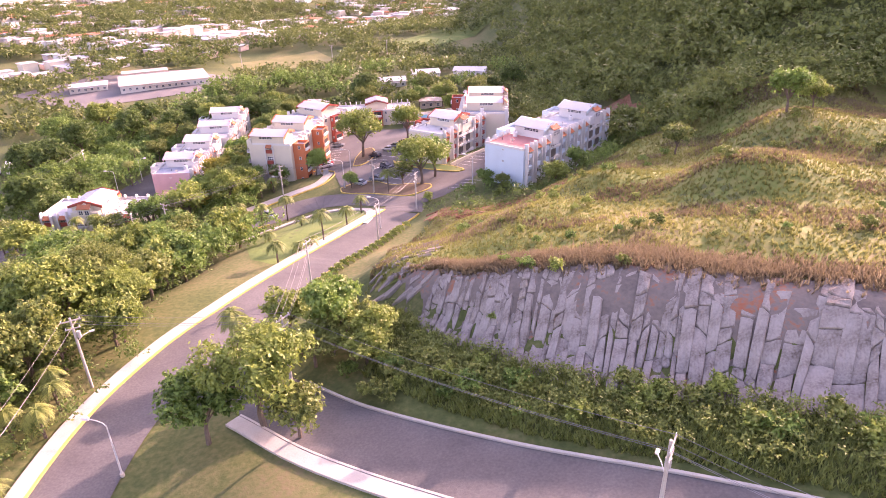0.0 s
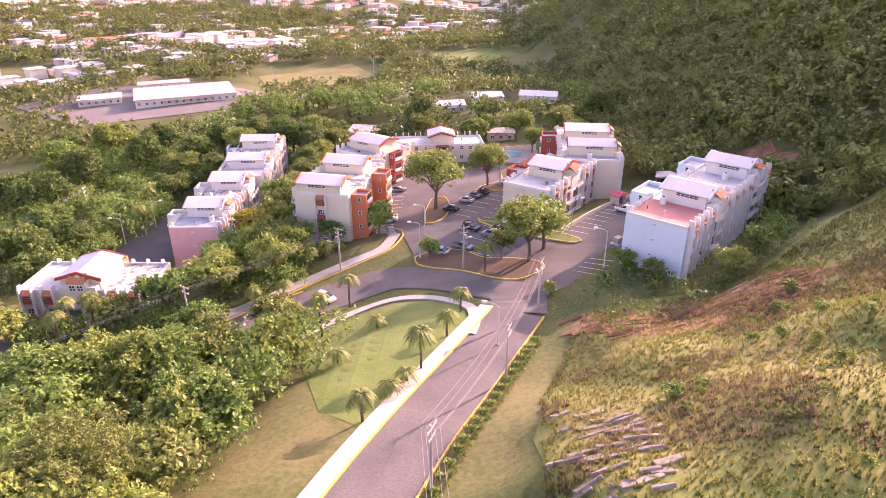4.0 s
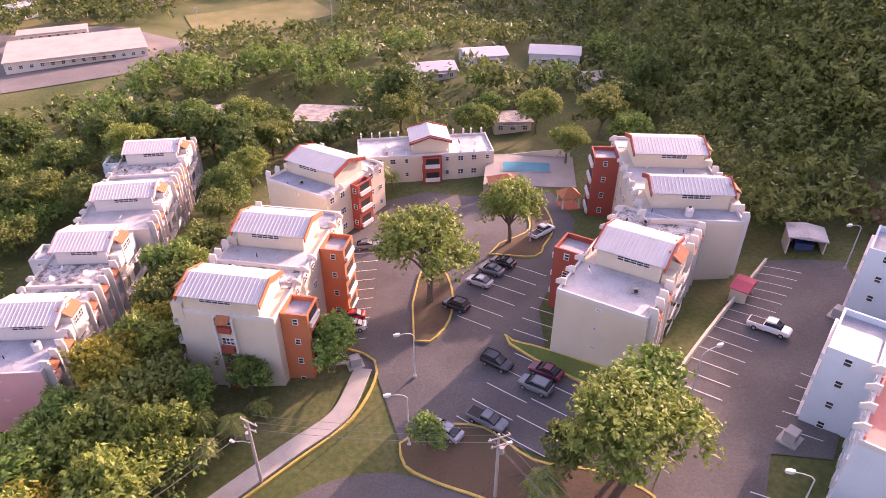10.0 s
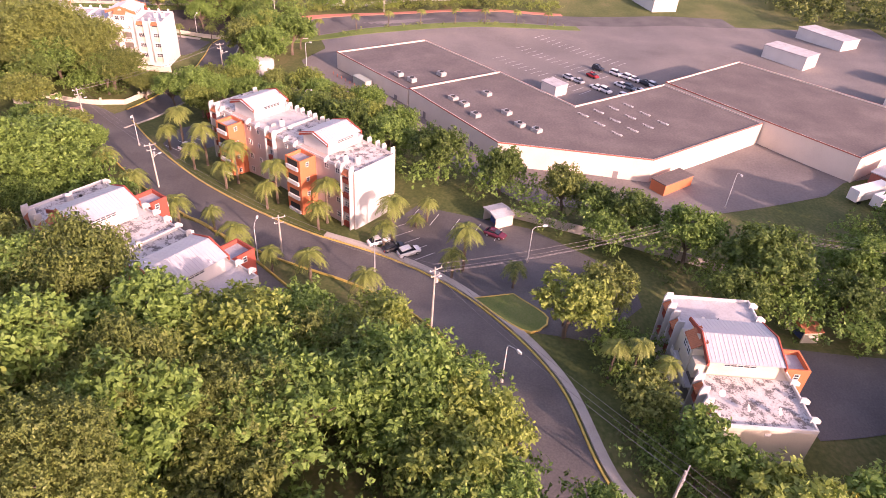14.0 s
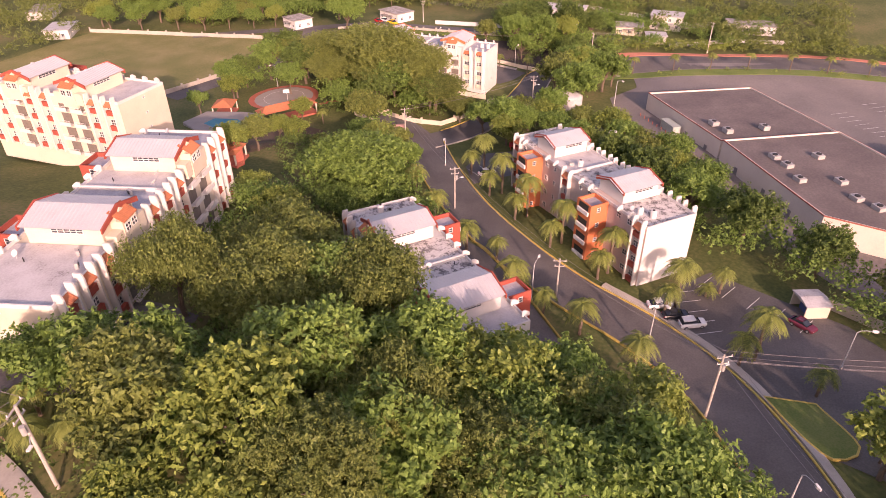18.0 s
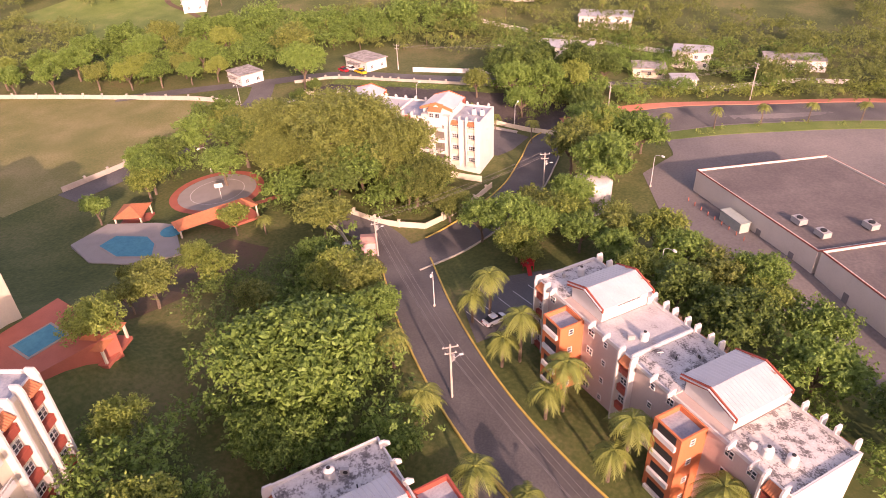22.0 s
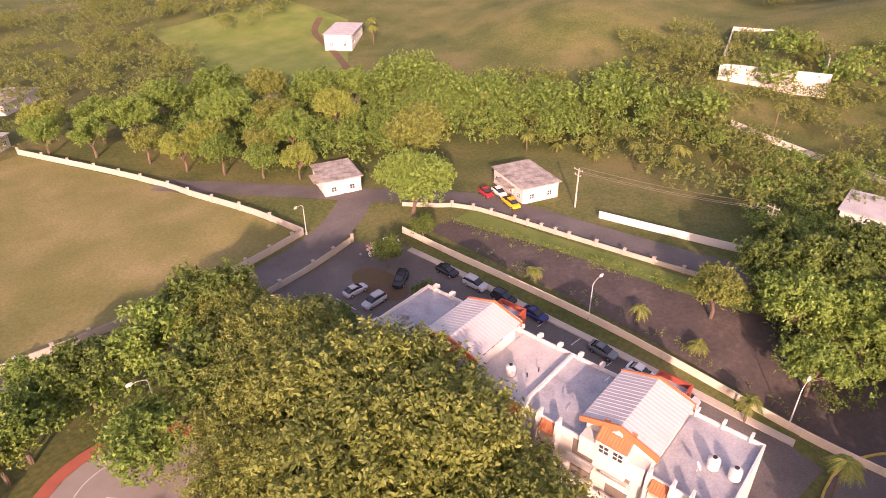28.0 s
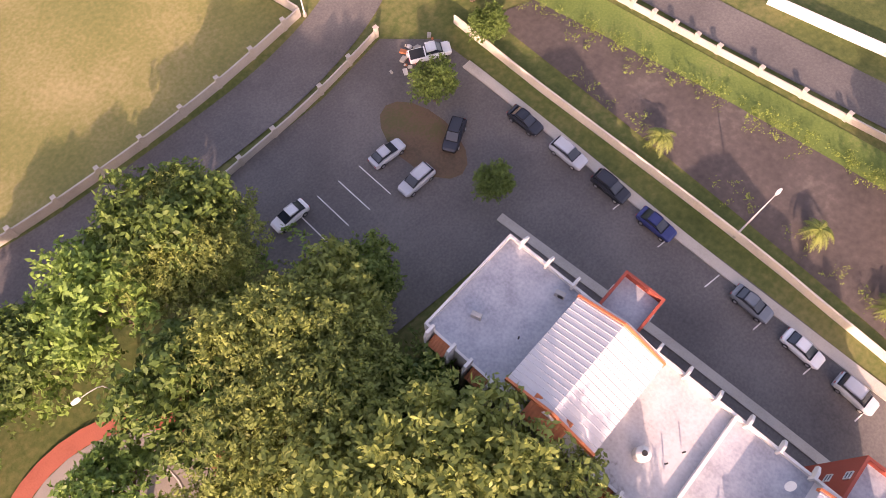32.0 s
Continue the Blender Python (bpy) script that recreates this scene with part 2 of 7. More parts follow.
PADS += [(-213, -10, -13.8), (-213, 15, -14), (-190, 5, -14.5), (-195, -20, -14), (-150, -60, -14), (-190, -90, -14), (-150, -120, -14), (-60, 280, -12), (-20, 275, -8), (5, 297, -5), (-110, 230, -14), (-120, 180, -15), (-130, 270, -15)]
CLIFF_LOW = [(-8, 78, 9.6), (1, 65, 12.6), (10, 57.5, 14), (20, 51.5, 15.6), (32, 45.5, 17.6), (50, 37, 21)]
CLIFF_TOP = [(-5, 84, 14.5), (3, 74, 18.6), (12, 70, 21), (23, 66.5, 22.6), (36, 59.5, 23.8), (54, 50.5, 26.5)]
CREST = [(-9, 92, 11.5), (-8, 100, 10), (10, 80, 23), (22, 74, 26), (38, 68, 28), (60, 58, 30.5), (15, 92, 20.5), (6, 114, 10), (30, 105, 21.5), (48, 92, 28), (68, 116, 27), (95, 95, 38), (30, 128, 10), (55, 145, 13), (80, 150, 22), (92, 60, 40), (40, 120, 16)]
FOOT = [(-14, 84, 6.5), (-17, 100, 4.5), (-7, 119, 2.0), (-9, 67, 9.6), (0, 145, 0.2), (8, 138, 1.5), (2, 128, 3.5), (70, 28, 24)]
PADS += [(-180, 212, -16.3), (-200, 232, -16.3), (-225, 200, -16.3), (-165, 185, -16.2), (-152, 160, -16), (-156, 135, -16), (-175, 108, -16.2), (-250, 150, -16.3), (-290, 170, -16.3), (-220, 115, -16.3), (-235, 95, -16.3), (-190, 140, -16.3), (-205, 160, -16.3), (-190, 180, -16.3), (-160, 230, -16.2), (-185, 260, -16), (-240, 240, -16), (-300, 240, -16), (-205, 70, -16), (-150, 200, -16)]
FAR = [(-300, -30, -8), (-350, -40, 0), (-340, 40, -6), (-380, -100, 8), (-300, -130, -10), (-360, 90, -12), (-250, -170, -12), (-420, 0, 15), (-450, 150, -8), (-450, -150, 25), (-330, -220, 0), (-200, -200, -14), (-100, -60, 4), (-60, 0, 8), (0, -40, 20), (80, 20, 30)]
FAR += [(0, 400, -14), (-100, 400, -16), (-250, 400, -16), (-100, 600, -18), (-400, 350, -14), (-300, 700, -5), (100, 700, -18), (-550, 600, 30), (-200, 900, 25)]
SPOT, SOFT = [], []
for _pts, _soft in [(glide(pts, 4), 5) for _, pts in ROADS.values()] + [(PADS, 25), (CREST, 70), (FOOT, 12), (FAR, 900)]:
    SPOT += [tuple(p) for p in _pts]
    SOFT += [_soft] * len(_pts)
for _row in (CLIFF_LOW, CLIFF_TOP):
    _line = [tuple(p) for p in glide(_row, 4)]
    SPOT += _line
    SOFT += [10] * len(_line)
SPOT, SOFT = np.array(SPOT), np.array(SOFT, float)


def mountain(x, y):
    """The wooded mountain east of the houses."""
    d = np.maximum(0, (x - 52) * 0.83 + (y - 200) * 0.10 - np.maximum(0, y - 330) * 0.06)
    rise = 0.62 * d ** 1.03 * np.clip((y - 150) / 60, 0, 1) * np.clip((1500 - y) / 900, 0.0, 1)
    return rise * (1 + (rise / 64) ** 4) ** -0.25


def ground(x, y):
    x, y = np.asarray(x, float), np.asarray(y, float)
    d2 = (SPOT[:, 0] - x[..., None]) ** 2 + (SPOT[:, 1] - y[..., None]) ** 2 + SOFT
    w = d2 ** -1.8
    z = (w * SPOT[:, 2]).sum(-1) / w.sum(-1)
    return z + mountain(x, y)


def gz(x, y):
    return float(ground(x, y))


def inside(x, y, poly):
    hit = False
    for (xa, ya), (xb, yb) in zip(poly, poly[1:] + poly[:1]):
        if (ya > y) != (yb > y) and x < (xb - xa) * (y - ya) / (yb - ya) + xa:
            hit = not hit
    return hit


def drape(name, poly, mat, lift=0.12, step=3.0):
    """A flat-edged area laid over the ground."""
    bm = bmesh.new()
    bm.faces.new([bm.verts.new((x, y, 0)) for x, y in poly])
    for axis in (0, 1):
        lo, hi = min(p[axis] for p in poly), max(p[axis] for p in poly)
        no = (1, 0, 0) if axis == 0 else (0, 1, 0)
        c = math.ceil(lo / step) * step
        while c < hi:
            co = (c, 0, 0) if axis == 0 else (0, c, 0)
            bmesh.ops.bisect_plane(bm, geom=bm.verts[:] + bm.edges[:] + bm.faces[:], plane_co=co, plane_no=no)
            c += step
    bmesh.ops.recalc_face_normals(bm, faces=bm.faces)
    zs = ground([v.co.x for v in bm.verts], [v.co.y for v in bm.verts])
    for v, z in zip(bm.verts, zs):
        v.co.z = z + lift
    if sum(f.normal.z for f in bm.faces) < 0:
        bmesh.ops.reverse_faces(bm, faces=bm.faces)
    me = bpy.data.meshes.new(name)
    bm.to_mesh(me)
    bm.free()
    me.materials.append(mat)
    return me


def ribbon(pts, a, b, lift, drop=0.0, closed=False):
    """A strip along a line, from a to b metres to its left; drop gives it sides."""
    v, f = [], []
    n = len(pts)
    for i, p in enumerate(pts):
        q = pts[(i + 1) % n] if closed else pts[min(i + 1, n - 1)]
        o = pts[i - 1] if closed else pts[max(i - 1, 0)]
        d = Vector((q[0] - o[0], q[1] - o[1], 0)).normalized()
        s = Vector((-d.y, d.x, 0))
        for e in (a, b):
            x, y = p[0] + s.x * e, p[1] + s.y * e
            v.append((x, y))
    zs = ground([c[0] for c in v], [c[1] for c in v])
    k = 4 if drop else 2
    out = []
    for i in range(n):
        (xa, ya), (xb, yb) = v[2 * i], v[2 * i + 1]
        za, zb = zs[2 * i] + lift, zs[2 * i + 1] + lift
        out += [(xa, ya, za), (xb, yb, zb)]
        if drop:
            out += [(xb, yb, zb - drop), (xa, ya, za - drop)]
    for i in range(n if closed else n - 1):
        j = (i + 1) % n
        f.append((i * k, j * k, j * k + 1, i * k + 1))
        if drop:
            f.append((i * k + 1, j * k + 1, j * k + 2, i * k + 2))
            f.append((i * k + 3, j * k + 3, j * k, i * k))
    return out, f


def strip(name, pts, a, b, lift, mat, drop=0.0, parent=None, closed=False, label=""):
    v, f = ribbon(pts, min(a, b), max(a, b), lift, drop, closed)
    f = [tuple(reversed(q)) for q in f]
    return piece(name, mesh(name, v, f, mat), parent, label=label)


# ---- ground ----
def spread(lo, hi, step, far_lo, far_hi):
    mid = list(np.arange(lo, hi + 0.1, step))
    out, d = [mid[-1]], step
    while out[-1] < far_hi:
        d *= 1.12
        out.append(out[-1] + d)
    back, d = [mid[0]], step
    while back[-1] > far_lo:
        d *= 1.12
        back.append(back[-1] - d)
    return np.array(back[:0:-1] + mid + out[1:])


def sheet(name, xs, ys, mat):
    X, Y = np.meshgrid(xs, ys)
    Z = np.concatenate([ground(X[i:i + 8], Y[i:i + 8]) for i in range(0, len(ys), 8)])
    n = len(xs)
    faces = [(j * n + i, j * n + i + 1, j * n + n + i + 1, j * n + n + i) for j in range(len(ys) - 1) for i in range(n - 1)]
    return mesh(name, np.stack([X, Y, Z], -1).reshape(-1, 3).tolist(), faces, mat, True)


ground_ob = tagged(piece("ground", sheet("ground", spread(-320, 120, 2.5, -1500, 1500), spread(-140, 290, 2.5, -900, 1900), GRASS)), "grassy hillside ground with bare soil and dry patches", "ground", kind="structure")


# ---- roads, lots, kerbs ----
def ROADWAY(name, w, pts, label="worn grey asphalt road with faded markings"):
    return tagged(strip(name, glide(pts, 2.0), -w / 2, w / 2, 0.14, ASPHALT), label, "road", kind="structure")


ROAD_OB = {name: ROADWAY(name, w, pts) for name, (w, pts) in ROADS.items()}
LOT_OB = {}
for name, poly in LOTS.items():
    LOT_OB[name] = tagged(piece(name, drape(name, poly, OLDLOT if name == "market_lot" else ASPHALT, 0.10)), "grey asphalt parking lot with painted stalls", "parking lot", kind="structure")


def kerb(pts, parent, side=0.0, colour=None, w=0.28, closed=False, lift=0.34, name="kerb"):
    return strip(name, pts, side - w / 2, side + w / 2, lift, colour or YELLOW, 0.4, parent, closed)


def walkway(name, pts, a, b, label="pale concrete sidewalk", lift=0.30):
    return tagged(strip(name, pts, a, b, lift, CONCRETE, 0.35), label, "sidewalk", kind="structure")


def flat(name, poly, mat, label, category, lift=0.05, step=3.0):
    return tagged(piece(name, drape(name, poly, mat, lift, step)), label, category, kind="structure")


def island(name, poly, mat, label, rim=None):
    ob = flat(name, poly, mat, label, "traffic island", 0.32, 2.0)
    kerb([(x, y) for x, y in poly], ob, 0, rim, closed=True, lift=0.36)
    return ob


def curve2(pts, step=1.5):
    return [(p.x, p.y) for p in glide([(x, y, 0) for x, y in pts], step)]


hill = glide(ROADS["hill_road"][1], 2.0)
loop = glide(ROADS["loop_road"][1], 2.0)
walkway("sidewalk_hill", hill[2:], 4.5, 6.6)
kerb(hill[2:], ROAD_OB["hill_road"], 4.4)
kerb([p for p in hill if p.y > 90], ROAD_OB["hill_road"], -4.4)
upper = glide(ROADS["upper_road"][1], 2.0)
walkway("sidewalk_upper", upper[7:], -6.2, -4.4)
kerb(upper[8:], ROAD_OB["upper_road"], 4.2, CONCRETE)
kerb(upper[7:], ROAD_OB["upper_road"], -4.2, CONCRETE)
west = [p for p in loop if p.x < -46]
kerb(west, ROAD_OB["loop_road"], -4.9), kerb(west, ROAD_OB["loop_road"], 4.9)
walkway("sidewalk_west", [p for p in west if -121 < p.x < -62], -6.7, -5.4)
walkway("sidewalk_loop", curve2([(-16.2, 129), (-15.2, 134), (-16.2, 140), (-22.5, 147.5), (-31, 151), (-38, 148.5), (-45, 142), (-52, 135)]), 0, 1.9)
walkway("sidewalk_gate", curve2([(-31.5, 181), (-34, 173), (-40, 167.5), (-48, 160), (-58, 149.5), (-64, 143)]), -2.6, -0.2)
kerb(curve2([(-39.5, 188), (-33, 184.5), (-31, 180.5), (-33.6, 173), (-40, 167), (-48, 159.6), (-58, 149), (-64, 142)]), ROAD_OB["loop_road"])
low = glide(ROADS["lower_road"][1], 2.0)
kerb(low, ROAD_OB["lower_road"], -4.6, CONCRETE), kerb(low[4:], ROAD_OB["lower_road"], 4.6)

SOIL = material("red_soil", [(0.3, (0.075, 0.055, 0.035)), (0.5, (0.13, 0.085, 0.055)), (0.62, (0.10, 0.085, 0.04)), (0.85, (0.07, 0.085, 0.03))], 0.25, 12, rough=0.95, bump=0.6, bump_scale=3)
MUD = material("river_mud", [(0.3, (0.05, 0.042, 0.04)), (0.55, (0.085, 0.07, 0.065)), (0.75, (0.15, 0.13, 0.11))], 0.15, 10, rough=0.9, bump=0.7, bump_scale=1.5)
FIELD = material("dry_field", [(0.3, (0.11, 0.125, 0.036)), (0.5, (0.18, 0.17, 0.06)), (0.72, (0.29, 0.24, 0.115))], 0.07, 30, rough=0.95, bump=0.4, bump_scale=5)
HILLGRASS = material("hill_grass", [(0.3, (0.07, 0.10, 0.02)), (0.44, (0.14, 0.17, 0.04)), (0.56, (0.20, 0.19, 0.06)), (0.66, (0.16, 0.115, 0.06)), (0.8, (0.12, 0.14, 0.04))], 0.05, 16, rough=0.95, bump=1.0, bump_scale=2.0)
flat("lawn", [(-29, 104), (-18.3, 127), (-17, 134), (-18, 140), (-24, 146), (-31, 148.5), (-37, 146), (-45, 138), (-42, 124), (-36, 108)], LAWN, "mown green lawn beside the road", "lawn")
LANE = [(-127, 65.5), (-125.4, 70.5), (-119.8, 78), (-114.8, 84.3), (-107, 93), (-102.5, 96), (-97.5, 92), (-118, 60.5)]
lane = flat("service_lane", LANE, ASPHALT, "narrow asphalt service lane behind the apartments", "road", 0.13)
kerb(curve2([(-127.6, 66.5), (-125.6, 71), (-120, 78.4), (-115, 84.7), (-107.2, 93.4)]), lane, 0)
island("front_island", curve2([(-27.7, 168.7), (-27, 165.5), (-23, 162.5), (-17.5, 159), (-12, 153.5), (-7.5, 151.3), (-3.2, 153.5), (-2.4, 157.5), (-7, 161.5), (-13, 164), (-18, 169.5), (-24, 171)]), SOIL, "planted island with yellow kerb at the lot entrance")
island("tree_island", curve2([(-26.2, 186), (-24, 185.4), (-21.2, 189.6), (-20.5, 197), (-22, 204), (-25, 204), (-26.5, 195)]), SOIL, "kerbed island under a street tree")
island("north_island", curve2([(-14, 206), (-7, 203.8), (-5, 207), (-2.4, 213), (-2.8, 222), (-6, 222), (-6.5, 213), (-12, 209)]), SOIL, "kerbed planting island by the pool")
island("end_island", curve2([(-13.8, 185), (-13, 183.6), (-8.5, 180.8), (1.5, 173), (6.2, 167.2), (6.6, 165.6), (5.2, 165.2), (1, 168.4), (-9, 177.8), (-13.4, 183)]), LAWN, "narrow grass island with yellow kerb")
island("round_lawn", curve2([(-109, 122.5), (-103, 126.8), (-99, 131), (-103, 134), (-110, 129)]), LAWN, "small grass island with trees")

# painted stalls
def stalls(lot, start, step, stroke, count, w=0.13):
    x, y = start
    for i in range(count):
        a = Vector((x + step[0] * i, y + step[1] * i, 0))
        b = a + Vector((*stroke, 0))
        strip("stall_line", [a.lerp(b, k / 3) for k in range(4)], -w / 2, w / 2, 0.18, LINE, 0, LOT_OB[lot])


stalls("north_lot", (-38.6, 188.5), (0.05, 2.62), (5.6, -0.3), 10)
stalls("north_lot", (-23, 169.5), (2.0, 2.35), (4.4, -4.1), 6)
stalls("north_lot", (-18, 166), (2.0, 2.35), (4.2, -4.0), 5)
stalls("north_lot", (-20, 190.5), (1.9, 2.25), (4.4, -3.8), 6)
stalls("north_lot", (-12.6, 186), (1.5, 2.2), (4.2, -3.2), 4)
stalls("east_lot", (4.7, 172.7), (1.66, 1.9), (4.0, -3.8), 14)
stalls("east_lot", (12.5, 164.5), (1.66, 1.95), (3.6, -2.6), 5)
stalls("east_lot", (2.6, 152), (1.3, 1.6), (4.0, -2.6), 4)
stalls("inner_lot", (-232.8, -12), (-0.13, 6.1), (2.1, -0.2), 7)
stalls("inner_lot", (-206, -30.5), (-2.9, 0.1), (0.2, -5.2), 4)
stalls("palm_lot", (-129, 104.5), (2.3, 1.55), (-3.0, 4.4), 5)
stalls("palm_lot", (-137.5, 111), (1.6, 4.2), (4.2, -1.6), 5)
stalls("corner_lot", (-157, 51), (-3.0, 1.7), (2.6, 4.4), 6)
for k in range(3):
    stalls("market_lot", (-244 - 14 * k, 132 + 8 * k), (2.0, 2.0), (4, -4), 14)


# ---- apartment buildings ----
RED = plain("red_wall", (0.34, 0.075, 0.05), 0.4, 0.15, rough=0.8, bump=0.15)
ORANGE = plain("orange_wall", (0.55, 0.17, 0.075), 0.4, 0.12, rough=0.8, bump=0.15)
ROSE = plain("dusty_rose_wall", (0.50, 0.40, 0.36), 0.35, 0.12, rough=0.8, bump=0.15)
PINK = plain("pink_wall", (0.62, 0.38, 0.38), 0.4, 0.12, rough=0.8, bump=0.15)
TILE = plain("clay_tile", (0.46, 0.16, 0.075), 2.0, 0.3, rough=0.75, bump=0.3, per_object=0.2)
# dim brown that paints the shade inside the balconies
BALCONY_SHADE = plain("balcony_shade", (0.17, 0.145, 0.125), 1.0, 0.3, rough=0.8, bump=0)
DARK = plain("dark_void", (0.03, 0.028, 0.028), 1.0, 0.2, rough=0.6, bump=0)
GLASS = material("window_glass", [(0.3, (0.03, 0.035, 0.045)), (0.7, (0.07, 0.08, 0.095))], 0.8, 4, rough=0.15, bump=0, spec=0.6, per_object=0.3)
FRAME = plain("window_frame", (0.66, 0.64, 0.62), 3.0, 0.1, rough=0.5, bump=0)
METAL = plain("white_metal_sheet", (0.46, 0.45, 0.46), 0.5, 0.14, rough=0.42, bump=0.1, metal=0.0, spec=0.5)
RAIL = plain("rail_paint", (0.7, 0.68, 0.66), 3.0, 0.15, rough=0.5, bump=0)
ROOF_WHITE = material("roof_white", [(0.3, (0.24, 0.22, 0.215)), (0.40, (0.40, 0.38, 0.375)), (0.6, (0.50, 0.485, 0.48))], 0.4, 9, rough=0.65)
ROOF_DIRTY = material("roof_weathered", [(0.34, (0.10, 0.09, 0.085)), (0.44, (0.22, 0.2, 0.19)), (0.5, (0.50, 0.47, 0.44)), (0.7, (0.64, 0.62, 0.59))], 0.8, 5, rough=0.8)
ROOF_GREY = material("roof_grey", [(0.3, (0.24, 0.25, 0.28)), (0.5, (0.34, 0.35, 0.38)), (0.75, (0.46, 0.46, 0.48))], 0.5, 8, rough=0.6)
ROOF_RED = plain("roof_red", (0.50, 0.20, 0.17), 0.4, 0.15, rough=0.7)
ROOFS = {"w": ROOF_WHITE, "d": ROOF_DIRTY, "g": ROOF_GREY, "r": ROOF_RED}


def plate(xs, zs, solid, y0, y1, name, mat):
    """A flat frame with openings, one closed skin; solid(i, j) tells which cells are filled."""
    v, f, at = [], [], {}

    def pt(i, j, k):
        if (i, j, k) not in at:
            at[i, j, k] = len(v)
            v.append((xs[i], (y0, y1)[k], zs[j]))
        return at[i, j, k]
    nx, nz = len(xs) - 1, len(zs) - 1
    full = {(i, j) for i in range(nx) for j in range(nz) if solid(i, j)}
    for i, j in full:
        f.append((pt(i, j, 0), pt(i + 1, j, 0), pt(i + 1, j + 1, 0), pt(i, j + 1, 0)))
        for (di, dj), (p, q) in (((0, -1), ((i, j), (i + 1, j))), ((1, 0), ((i + 1, j), (i + 1, j + 1))), ((0, 1), ((i + 1, j + 1), (i, j + 1))), ((-1, 0), ((i, j + 1), (i, j)))):
            if (i + di, j + dj) not in full:
                f.append((pt(*q, 0), pt(*p, 0), pt(*p, 1), pt(*q, 1)))
    return mesh(name, v, f, mat)


def window_meshes(w, h, cols):
    t = 0.07
    xs = [-w / 2]
    for k in range(cols):
        xs += [xs[-1] + t, -w / 2 + (w - t) * (k + 1) / cols]
    xs += [w / 2]
    zs = [-h / 2, -h / 2 + t, -0.03, 0.03, h / 2 - t, h / 2]
    g = Boxes().box(-w / 2 + 0.02, -0.02, -h / 2 + 0.02, w / 2 - 0.02, 0.05, h / 2 - 0.02)
    return plate(xs, zs, lambda i, j: i % 2 == 0 or j % 2 == 0, -0.09, 0.04, "window", FRAME), g.mesh("pane", GLASS)


WIN = {"wide": window_meshes(1.7, 1.15, 3), "two": window_meshes(1.15, 1.15, 2), "small": window_meshes(0.75, 0.95, 1), "vent": window_meshes(0.7, 0.4, 1), "strip": window_meshes(4.2, 0.75, 5)}
FACING = {"-y": 0, "+y": 180, "-x": -90, "+x": 90}


def window(house, kind, x, y, z, facing):
    f, g = WIN[kind]
    ob = piece("window", f, house, pose(x, y, z, 0, 0, FACING[facing]))
    piece("pane", g, ob)
    return ob


def tiles_mesh(w, d, drop, n):
    """A pitched patch of clay barrel tiles: w wide, d out, falling by drop."""
    b = Boxes()
    v, f = [], []
    cols = n * 4
    for i in range(cols + 1):
        x = -w / 2 + w * i / cols
        u = 0.05 * abs(math.sin(math.pi * i / 4))
        for j in range(4):
            s = j / 3
            v.append((x, -d * s, -drop * s + u + 0.02 * (3 - j) * 0))
    for i in range(cols):
        for j in range(3):
            k = i * 4 + j
            f.append((k, k + 1, k + 5, k + 4))
    k = len(v)
    v += [(-w / 2, 0, -0.1), (w / 2, 0, -0.1), (w / 2, -d, -drop - 0.1), (-w / 2, -d, -drop - 0.1)]
    f += [(k, k + 1, k + 2, k + 3)]
    f += [(k + 3, 3, cols * 4 + 3, k + 2), (k, 0, 3, k + 3), (k + 1, k + 2, cols * 4 + 3, cols * 4)]
    return mesh("tile_awning", v, f, TILE)


AWNING = tiles_mesh(1.7, 1.0, 0.7, 6)
HIP = tiles_mesh(3.4, 1.9, 1.3, 11)
SPANDREL = {}


def spandrel(mat):
    if mat.name not in SPANDREL:
        SPANDREL[mat.name] = Boxes().box(-0.85, -0.62, -0.45, 0.85, 0.04, 0.45).box(-0.9, -0.66, 0.45, 0.9, 0.04, 0.52).mesh("window_box", mat)
    return SPANDREL[mat.name]


def fin_mesh(h, mat, up=1.0, out=0.9):
    return Boxes().side([(0, 0), (-out, 0), (-out, h + up * 0.25), (-out * 0.75, h + up), (0.25, h + up), (0.25, h)], -0.13, 0.13, "x").mesh("fin_wall", mat)


def back_fin_mesh(mat):
    return Boxes().side([(-0.5, 0), (0.75, 0), (0.75, 0.5), (0.1, 1.0), (-0.5, 1.0)], -0.11, 0.11, "x").mesh("parapet_fin", mat)


def balcony_mesh(w, mat):
    return Boxes().box(-w / 2, -1.1, -0.12, w / 2, 0.05, 0.04).box(-w / 2, -1.1, 0.04, w / 2, -1.0, 0.62).mesh("balcony", mat)


def rail_mesh(w):
    b = Boxes().box(-w / 2, -1.08, 0.95, w / 2, -1.02, 1.0)
    for k in range(int(w / 0.35) + 1):
        x = -w / 2 + 0.02 + k * 0.35
        b.box(x, -1.065, 0.6, x + 0.03, -1.035, 0.95)
    return b.mesh("railing", RAIL)


BALC, BRAIL = balcony_mesh(3.0, WHITE), rail_mesh(3.0)


